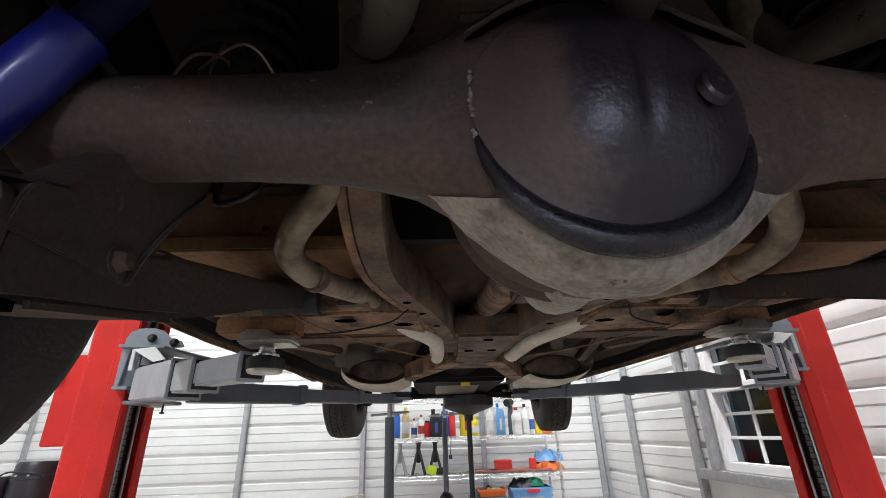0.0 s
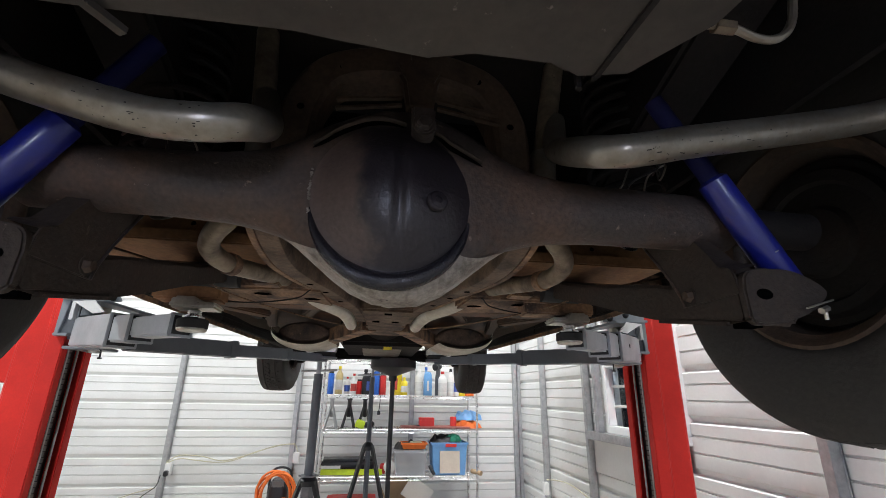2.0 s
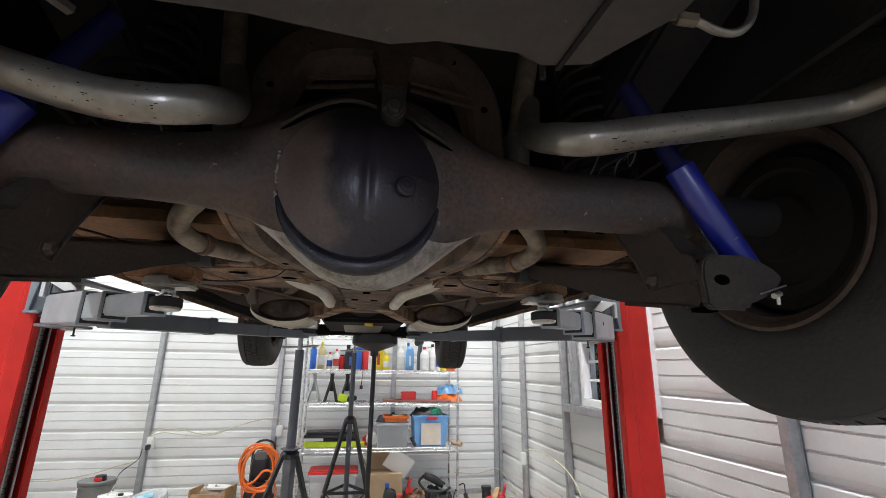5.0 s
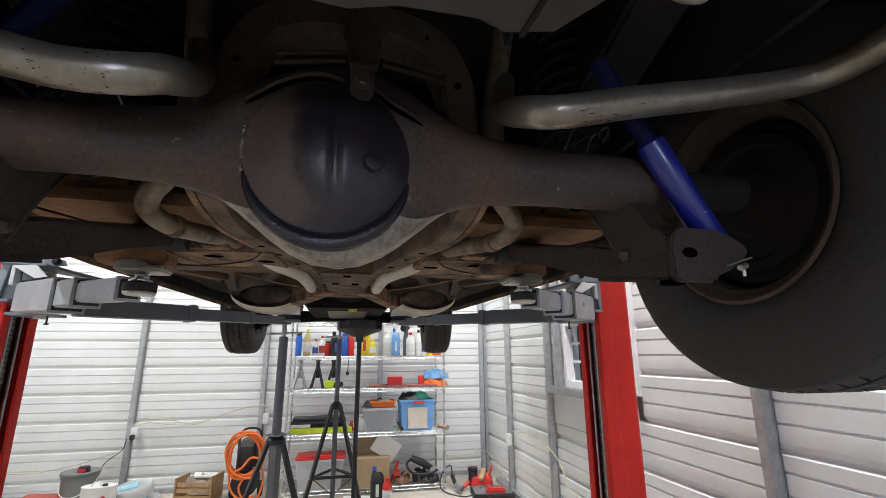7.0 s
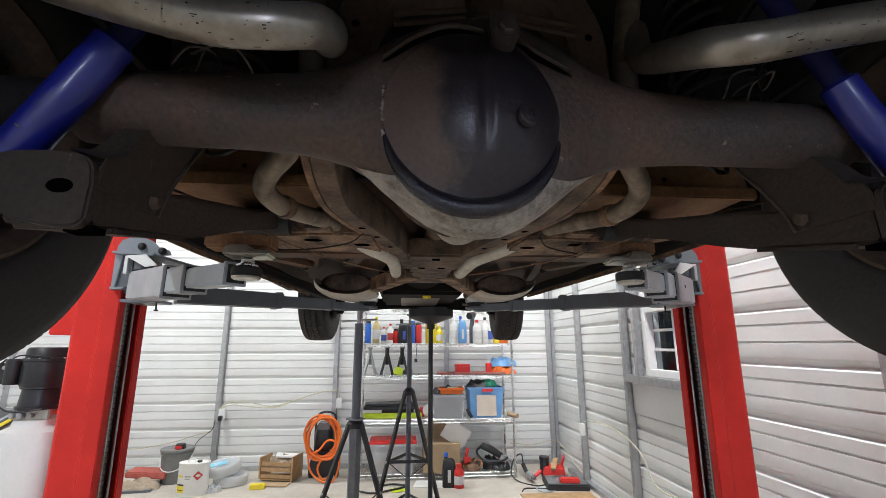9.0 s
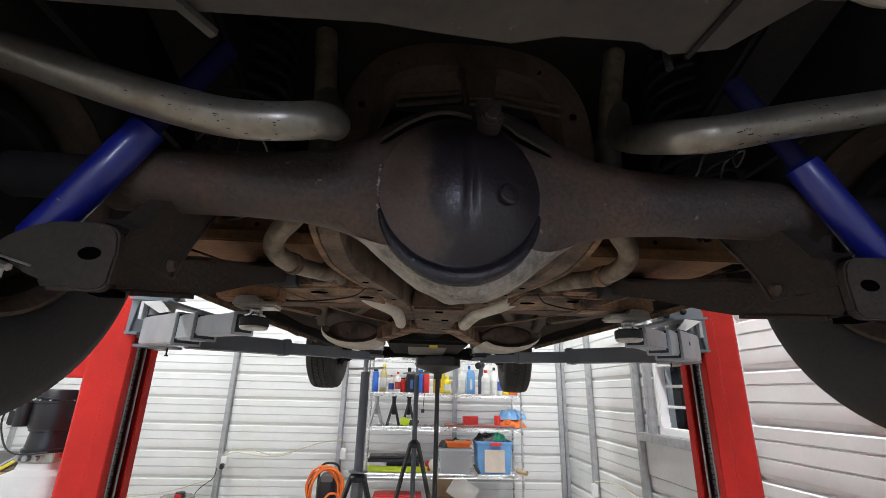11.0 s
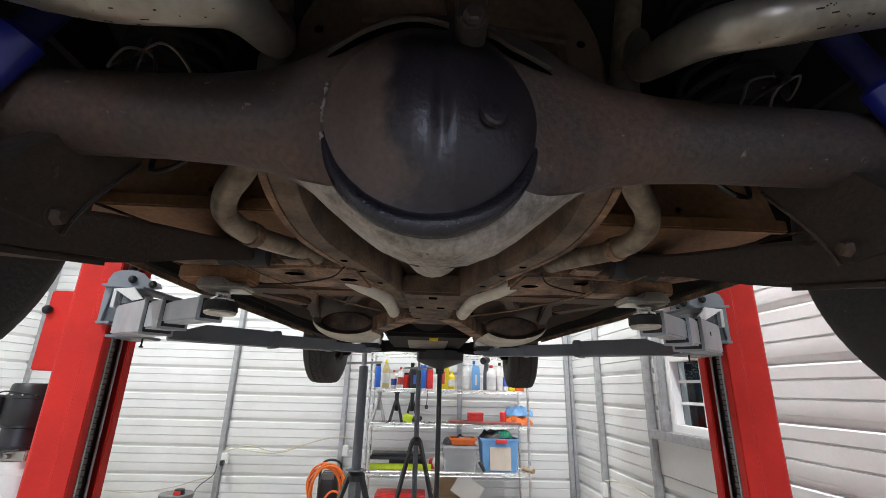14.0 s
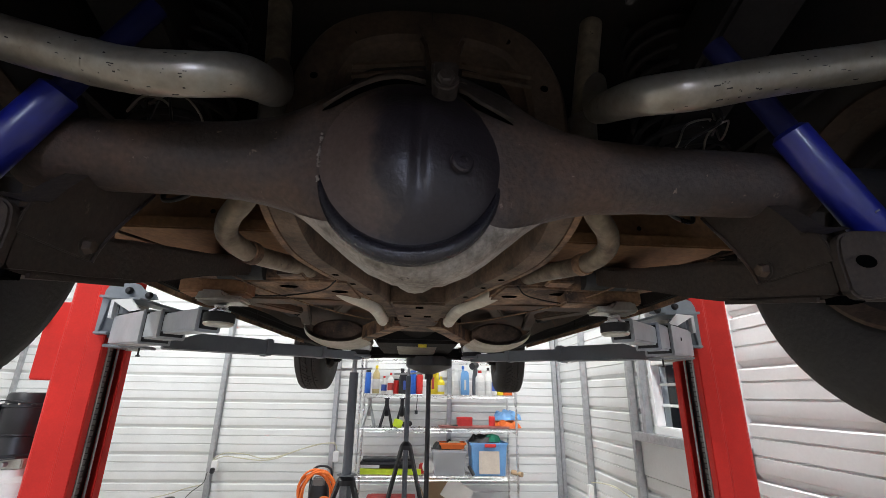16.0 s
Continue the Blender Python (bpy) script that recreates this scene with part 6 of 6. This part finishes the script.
# ---- things on the floor along the far wall ----
bk = thing("bucket", "grey plastic bucket with lid and red black spout", "bucket", at=(-2.27, 4.36, 0))
part("body", Shape().lathe([(0, 0), (0.118, 0), (0.122, 0.006), (0.135, 0.255), (0.143, 0.258), (0.143, 0.268), (0.137, 0.272), (0.139, 0.288)], pose(0, 0, 0), 32), GREYP, bk)
part("lid", Shape().lathe([(0.146, 0.278), (0.149, 0.284), (0.149, 0.300), (0.142, 0.305), (0.125, 0.300), (0, 0.300)], pose(0, 0, 0), 32), GREYP, bk)
part("spout_cap", Shape().lathe([(0.048, 0), (0.048, 0.022), (0.044, 0.024), (0.044, 0.042), (0.038, 0.046), (0, 0.046)], pose(0.035, -0.03, 0.30), 16), BLACK, bk)
part("spout_seal", Shape().box((0.035, -0.075, 0.318), (0.06, 0.02, 0.03)), REDP, bk, "red tamper tab", bevel=0.004)
part("handle", Shape().tube(smooth_path([(-0.145, 0, 0.25), (-0.13, -0.06, 0.17), (-0.05, -0.135, 0.125), (0.05, -0.14, 0.125), (0.13, -0.06, 0.18), (0.145, 0, 0.25)]), 0.004, 8), WHITEP, bk, "white wire handle")

dr = thing("solvent_drum", "white oval solvent drum with red hazard diamond label", "drum", at=(-1.93, 3.95, 0))
oval = lambda k, z: [Vector((0.128 * k * math.cos(a), 0.085 * k * math.sin(a), z)) for a in [2 * math.pi * j / 36 for j in range(36)]]
part("body", Shape().loft([oval(0.97, 0), oval(1, 0.006), oval(1, 0.255), oval(1.02, 0.258), oval(1.02, 0.266), oval(0.97, 0.268), oval(0.95, 0.260)]), WHITEP, dr)
part("cap", Shape().lathe([(0.02, 0), (0.02, 0.016), (0, 0.018)], pose(0.04, 0, 0.261), 14), BLACK, dr)
part("handle", Shape().tube(smooth_path([(-0.06, 0, 0.262), (-0.045, 0, 0.285), (0.0, 0, 0.285), (0.01, 0, 0.262)]), 0.006, 8), WHITEP, dr)


def on_oval(x0, x1, z0, z1, lift=1.012, n=8, diamond=False):
    s = Shape()
    if diamond:
        cx, cz, r = (x0 + x1) / 2, (z0 + z1) / 2, (z1 - z0) / 2
        q = [(cx - r, cz), (cx, cz - r), (cx + r, cz), (cx, cz + r)]
        pts = [Vector((x, -0.085 * lift * math.sqrt(max(0, 1 - (x / (0.128 * lift)) ** 2)), z)) for x, z in q]
        return s.add(pts, [(0, 1, 2, 3)])
    return s.grid(lambda u, v: Vector((x0 + (x1 - x0) * u, -0.085 * lift * math.sqrt(max(0.0, 1 - ((x0 + (x1 - x0) * u) / (0.128 * lift)) ** 2)), z0 + (z1 - z0) * v)), n, 1)


part("hazard_label", on_oval(0.03, 0.10, 0.13, 0.205, 1.04, diamond=True), LABEL[1], dr, "red diamond hazard label")
part("hazard_mark", on_oval(0.055, 0.075, 0.158, 0.176, 1.05), LABEL[0], dr)
part("label", on_oval(-0.112, -0.045, 0.03, 0.085), YELLOW, dr, "yellow label")
part("label_bar", on_oval(-0.112, -0.045, 0.088, 0.10), BLACK, dr)
part("label_bar", on_oval(-0.108, -0.05, 0.05, 0.056, 1.018), BLACK, dr)
part("label", on_oval(-0.108, -0.06, 0.155, 0.170), YELLOW, dr, "small yellow label")
for k in range(3):
    part("label_bar", on_oval(-0.04, 0.01, 0.165 - 0.012 * k, 0.169 - 0.012 * k), GREYP, dr)


def hose_tub(x, y, z, tilt, label):
    t = thing("wrapped_tubing", label, "tubing", "wrapped tubing rolls", (x, y, z))
    t.rotation_euler = (radians(tilt), radians(-tilt * 0.7), 0)
    s = Shape()
    for k in range(5):
        r = 0.135 - 0.006 * (k % 2)
        s.tube([(r * math.cos(a), r * math.sin(a), 0.012 + 0.015 * k) for a in [2 * math.pi * j / 40 for j in range(41)]], 0.0085, 7)
    part("coil", s, WHITEP, t, "pale coiled tubing")
    part("wrap", Shape().lathe([(0.03, 0.0), (0.145, 0.0), (0.152, 0.02), (0.152, 0.07), (0.14, 0.088), (0.04, 0.086)], pose(0, 0, 0), 32), CLEARP, t, "clear plastic wrap")
    part("label", Shape().box((-0.03, -0.03, 0.091), (0.15, 0.10, 0.003), pose(0, 0, 0, 0, 0, 20).to_3x3()), LABELB, t, "light blue label")
    return t


LABELB = mat("label_light_blue", (0.22, 0.55, 0.70), 0.4, 0, (0.7, 0.75, 0.75), 30, (0.55, 0.6), bump=0)
hose_tub(-1.70, 4.22, 0.004, 0, "clear wrapped roll of pale tubing on the floor")
hose_tub(-1.76, 4.20, 0.112, 8, "clear wrapped roll of pale tubing lying on another")
cloth_heap("plastic_wrap", -1.78, 4.0, 0.0, 0.16, 0.12, 0.07, CLEARP, "crumpled clear plastic wrap on the floor", "plastic wrap", 21)

cr = thing("wooden_crate", "open wooden crate filled with offcuts and cloth", "crate", at=(-1.27, 4.33, 0))
cr.rotation_euler = (0, 0, radians(-14))
for sx in (-1, 1):
    part("end_board", Shape().box((sx * 0.165, 0, 0.12), (0.014, 0.22, 0.22 if sx > 0 else 0.19)), WOOD, cr, bevel=0.002)
for z in (0.05, 0.11, 0.16):
    part("slat", Shape().box((0, -0.10, z), (0.30, 0.012, 0.034)), WOOD, cr, bevel=0.002)
for z in (0.06, 0.14):
    part("slat", Shape().box((0, 0.10, z), (0.30, 0.012, 0.05)), WOOD, cr, bevel=0.002)
part("bottom", Shape().box((0, 0, 0.02), (0.31, 0.2, 0.012)), WOOD, cr)
cloth_heap("rag", -1.27, 4.33, 0.10, 0.26, 0.18, 0.15, CLOTH, "grey and white rags heaped in the crate", "rag", 22)
single("offcut", Shape().box((-1.22, 4.33, 0.215), (0.2, 0.10, 0.016), pose(0, 0, 0, 8, 6, 12).to_3x3()), WHITEP, "pale board lying on the crate", "board", bevel=0.002)
single("cardboard_sheet", Shape().box((-1.27, 4.12, 0.012), (0.26, 0.10, 0.008), pose(0, 0, 0, 3, 0, -8).to_3x3()), CARD, "flat torn piece of cardboard on the floor", "cardboard")
single("sponge", Shape().box((-1.40, 4.04, 0.022), (0.13, 0.06, 0.044), pose(0, 0, 0, 0, 0, 6).to_3x3()), YELLOW, "yellow sponge block on the floor", "sponge", bevel=0.005)

# pressure washer with orange hose
pw = thing("pressure_washer", "black pressure washer cart draped with orange hose", "pressure washer", at=(-0.86, 4.30, 0))
part("body", Shape().loft([[Vector((sx * math.copysign(abs(math.cos(a)) ** 0.6, math.cos(a)), sy * math.copysign(abs(math.sin(a)) ** 0.6, math.sin(a)), z)) for a in [2 * math.pi * k / 24 for k in range(24)]] for z, sx, sy in ((0.28, 0.085, 0.075), (0.30, 0.095, 0.085), (0.42, 0.09, 0.08), (0.50, 0.075, 0.07), (0.53, 0.05, 0.05))]), BLACK, pw, bevel=0)
part("top_cover", Shape().box((0.0, -0.06, 0.49), (0.11, 0.05, 0.08)), GREYP, pw, "grey plastic cover", bevel=0.015)
part("handle", Shape().tube(smooth_path([(-0.10, 0.06, 0.12), (-0.10, 0.07, 0.5), (-0.06, 0.07, 0.60), (0.06, 0.07, 0.60), (0.10, 0.07, 0.5), (0.10, 0.06, 0.12)]), 0.011, 10), BLACK, pw)
part("hose_drum", Shape().lathe([(0, -0.05), (0.115, -0.05), (0.12, -0.045), (0.12, -0.035), (0.07, -0.03), (0.07, 0.03), (0.12, 0.035), (0.12, 0.05), (0, 0.05)], pose(0, -0.03, 0.15, 90), 32), BLACK, pw, "round black hose drum")
for sx in (-1, 1):
    part("wheel", Shape().lathe([(0, -0.018), (0.06, -0.018), (0.07, -0.012), (0.07, 0.012), (0.06, 0.018), (0, 0.018)], pose(sx * 0.125, 0.05, 0.07, 0, 90), 24), RUBBER, pw)
hs = Shape()
rnd = random.Random(7)
for k in range(7):
    w, h = 0.145 + 0.02 * rnd.random(), 0.175 + 0.035 * rnd.random()
    off = rnd.uniform(-0.02, 0.02)
    loop = [(w * math.cos(a) + off + 0.01 * math.sin(3 * a + k), -0.10 - 0.012 * k + 0.01 * math.sin(2 * a), 0.40 + h * math.sin(a) + 0.012 * math.sin(2 * a + k)) for a in [2 * math.pi * j / 36 for j in range(37)]]
    hs.tube(loop, 0.0095, 8)
hs.tube(smooth_path([(-0.14, -0.13, 0.34), (-0.10, -0.15, 0.12), (0.02, -0.16, 0.02), (0.13, -0.15, 0.03), (0.17, -0.12, 0.2), (0.12, -0.12, 0.33)]), 0.0095, 8)
hs.tube(smooth_path([(0.12, -0.13, 0.24), (0.02, -0.15, 0.22), (-0.03, -0.15, 0.13), (0.02, -0.155, 0.04), (0.10, -0.15, 0.06)]), 0.0095, 8)
hs.tube(smooth_path([(-0.1, -0.15, 0.26), (-0.02, -0.17, 0.30), (0.05, -0.17, 0.38), (0.12, -0.16, 0.37), (0.13, -0.15, 0.28), (0.02, -0.16, 0.24), (-0.1, -0.15, 0.25)]), 0.0095, 8)
tagged(part("hose", hs, ORANGE, pw, "tangled bright orange hose"), kind="stuff")

cloth_heap("rag", -2.50, 4.15, 0.0, 0.42, 0.26, 0.09, CLOTH, "heap of dusty brown rags on the floor", "rag", 31)
single("red_case", Shape().box((-2.47, 4.28, 0.10), (0.34, 0.2, 0.055), pose(0, 0, 0, 0, 5, 6).to_3x3()).box((-2.36, 4.28, 0.14), (0.06, 0.05, 0.02)), REDCLOTH, "faded red case lying on rags", "case", bevel=0.01)
single("wood_strip", Shape().beam((-2.75, 4.0, 0.012), (-2.32, 4.05, 0.012), 0.05, 0.02), DGREY, "dark flat bar on the floor", "bar")
# clutter on a low bench beyond the left column
bn = thing("workbench", "low wooden workbench behind the lift column", "workbench", at=(-3.30, 3.85, 0))
part("top", Shape().box((0, 0, 0.56), (0.9, 0.55, 0.04)), WOOD, bn, bevel=0.003)
for sx in (-1, 1):
    for sy in (-1, 1):
        part("leg", Shape().box((sx * 0.40, sy * 0.22, 0.27), (0.07, 0.07, 0.54)), WOOD, bn)
cloth_heap("rag", -3.20, 3.75, 0.58, 0.36, 0.3, 0.20, CLOTH, "heap of brown rags and gloves on the bench", "rag", 33)
single("yellow_strap", Shape().tube(smooth_path([(-3.42, 3.62, 0.60), (-3.28, 3.60, 0.68), (-3.18, 3.60, 0.74), (-3.08, 3.62, 0.72)]), 0.022, 8, squash=0.4), YELLOW, "yellow ratchet strap on the bench", "strap")
single("hand_saw", Shape().beam((-3.40, 3.64, 0.63), (-3.12, 3.6, 0.76), 0.03, 0.06), DGREY, "dark grey hand tool on the bench", "hand tool", bevel=0.006)
single("toolbox", Shape().box((-3.48, 3.9, 0.66), (0.24, 0.2, 0.16)), GREYP, "grey plastic tool box on the bench", "toolbox", bevel=0.01)

# right-hand corner: drill, red vise, open tool case, board
dl = thing("corded_drill", "grey and black corded drill lying on the floor", "drill", at=(1.14, 4.06, 0))
part("motor", Shape().tube([(0, 0.02, 0.045), (0.0, -0.05, 0.05), (0.005, -0.10, 0.05)], [0.03, 0.036, 0.025], 14), GALV, dl, "bare metal gear case")
part("chuck", Shape().tube([(0.005, -0.10, 0.05), (0.008, -0.15, 0.05)], [0.018, 0.014], 12), DGREY, dl)
part("grip", Shape().tube([(0, 0.02, 0.045), (-0.005, 0.10, 0.06), (-0.01, 0.17, 0.10)], [0.024, 0.02, 0.022], 12), BLACK, dl)
part("cord", Shape().tube(smooth_path([(-0.01, 0.17, 0.10), (-0.03, 0.16, 0.20), (-0.12, 0.10, 0.17), (-0.17, 0.02, 0.06), (-0.12, -0.05, 0.008), (0.02, -0.2, 0.006), (0.16, -0.14, 0.006), (0.12, -0.28, 0.006), (-0.1, -0.26, 0.006), (-0.16, -0.34, 0.006)]), 0.006, 8), BLACK, dl)
vs = thing("floor_jack", "small red floor jack with black handle socket", "jack", at=(1.42, 4.15, 0))
part("body", Shape().box((0, 0, 0.06), (0.22, 0.16, 0.09), pose(0, 0, 0, 0, 0, -20).to_3x3(), 0.85), REDP, vs, bevel=0.012)
part("back_plate", Shape().box((0.09, 0.02, 0.12), (0.02, 0.16, 0.14), pose(0, 0, 0, 0, 20, -20).to_3x3()), REDP, vs, bevel=0.006)
part("arm", Shape().box((0.0, -0.02, 0.12), (0.05, 0.16, 0.03), pose(0, 0, 0, 25, 0, -30).to_3x3()), WOOD, vs, bevel=0.004)
part("socket", Shape().lathe([(0, 0), (0.045, 0), (0.045, 0.13), (0.05, 0.135), (0.05, 0.165), (0, 0.17)], pose(-0.09, 0.02, 0.02), 18), BLACK, vs)
part("lever", Shape().tube([(-0.15, -0.05, 0.07), (-0.22, -0.08, 0.03)], 0.018, 10), REDP, vs)
tc = thing("tool_case", "open black socket set case with red lid insert", "tool case", at=(1.42, 3.84, 0))
tc.rotation_euler = (0, 0, radians(-8))
part("tray", Shape().box((0, 0, 0.025), (0.38, 0.29, 0.05)), BLACK, tc, bevel=0.008)
part("insert", Shape().box((0, 0.0, 0.053), (0.35, 0.26, 0.008)), GREYS, tc)
part("lid_block", Shape().box((0.02, -0.085, 0.075), (0.18, 0.08, 0.045)), REDP, tc, "red insert", bevel=0.012)
for k in range(9):
    part("socket", Shape().cyl((-0.11 + 0.028 * k, 0.02 + 0.03 * (k % 2), 0.057), (-0.11 + 0.028 * k, 0.02 + 0.03 * (k % 2), 0.085), 0.010, n=10), CHROME, tc)
for k in range(5):
    part("spanner", Shape().beam((-0.12 + 0.05 * k, 0.10, 0.064), (-0.09 + 0.05 * k, 0.06, 0.064), 0.012, 0.008), CHROME, tc)
single("board", Shape().box((1.25, 3.52, 0.006), (0.62, 0.24, 0.01)), WOOD, "thin plywood board on the floor", "board")
single("paper_plate", Shape().lathe([(0, 0.004), (0.07, 0.004), (0.085, 0.012), (0.086, 0.010), (0.07, 0.0), (0, 0.0)], pose(1.20, 3.74, 0), 24), CLEARP, "clear plastic dish on the floor", "dish")
# papers and clutter under the stands
single("paper_sheet", Shape().box((0.17, 4.02, 0.003), (0.28, 0.2, 0.003), pose(0, 0, 0, 0, 0, -12).to_3x3()), WHITEP, "white paper sheet on the floor", "paper")
single("yellow_sheet", Shape().box((-0.12, 3.88, 0.003), (0.14, 0.12, 0.003), pose(0, 0, 0, 0, 0, 24).to_3x3()), LIME, "lime yellow sheet on the floor", "paper")
single("air_hose", Shape().tube(smooth_path([(-0.55, 3.9, 0.012), (-0.35, 3.78, 0.012), (-0.2, 3.84, 0.012), (-0.05, 3.95, 0.012), (-0.18, 4.02, 0.012), (-0.32, 3.95, 0.012)]), 0.008, 8), BLACK, "black cable curled on the floor", "cable")

# ---- cables and sockets on the walls ----
def socket_box(x, y, z, turn, plug):
    b = thing("socket_outlet", "white surface mounted socket outlet on a stud", "socket", "wall sockets", (x, y, z))
    b.rotation_euler = (0, 0, radians(turn))
    part("box", Shape().box((0, -0.02, 0), (0.062, 0.04, 0.105)), WHITEP, b, bevel=0.005)
    part("face", Shape().box((0, -0.042, 0), (0.05, 0.004, 0.09)), FRAMEW, b, bevel=0.001)
    if plug:
        part("plug", Shape().box((0, -0.065, -0.035), (0.036, 0.045, 0.05)), BLACK, b, "black plug", bevel=0.006)
    return b


socket_box(-1.985, Y1 - 0.054, 0.57, 0, True)
socket_box(-0.775, Y1 - 0.054, 0.665, 0, False)
socket_box(X1 - 0.054, 3.80, 0.50, -90, False)
yw = Y1 - 0.06
CABLES = [
    [(-2.02, yw, 0.62), (-1.90, yw, 0.66), (-1.75, yw, 0.645), (-1.55, yw, 0.625), (-1.38, yw, 0.645), (-1.20, yw, 0.715), (-1.02, yw, 0.765), (-0.90, yw, 0.79), (-0.80, yw, 0.785), (-0.77, yw, 0.72)],
    [(-2.02, yw, 0.635), (-1.90, yw, 0.69), (-1.7, yw, 0.68), (-1.5, yw, 0.64), (-1.3, yw, 0.68), (-1.0, yw, 0.775), (-0.80, yw, 0.80)],
    [(-2.08, yw, 0.40), (-2.25, yw, 0.36), (-2.45, yw, 0.30), (-2.8, yw, 0.245), (-3.1, yw, 0.26)],
    [(X1 - 0.06, 3.8, 0.57), (X1 - 0.06, 3.6, 0.60), (X1 - 0.06, 3.3, 0.62), (X1 - 0.06, 2.95, 0.58), (X1 - 0.06, 2.75, 0.50), (X1 - 0.06, 2.62, 0.36), (X1 - 0.06, 2.4, 0.34), (X1 - 0.06, 2.0, 0.42)],
    [(1.1, yw, 0.22), (1.35, yw, 0.20), (1.58, yw, 0.24), (X1 - 0.06, 4.4, 0.22), (X1 - 0.06, 4.1, 0.14), (X1 - 0.06, 3.9, 0.10)],
]
for pts in CABLES:
    single("wall_cable", Shape().tube(smooth_path(pts, 6), 0.0052, 7), CREAM, "cream cable drooping along the wall siding", "cable", "wall cables")
single("plug_lead", Shape().tube(smooth_path([(-2.03, Y1 - 0.12, 0.52), (-2.06, Y1 - 0.11, 0.42), (-2.20, Y1 - 0.10, 0.30), (-2.24, 4.5, 0.10)]), 0.004, 6), BLACK, "thin black lead hanging from a socket", "cable")
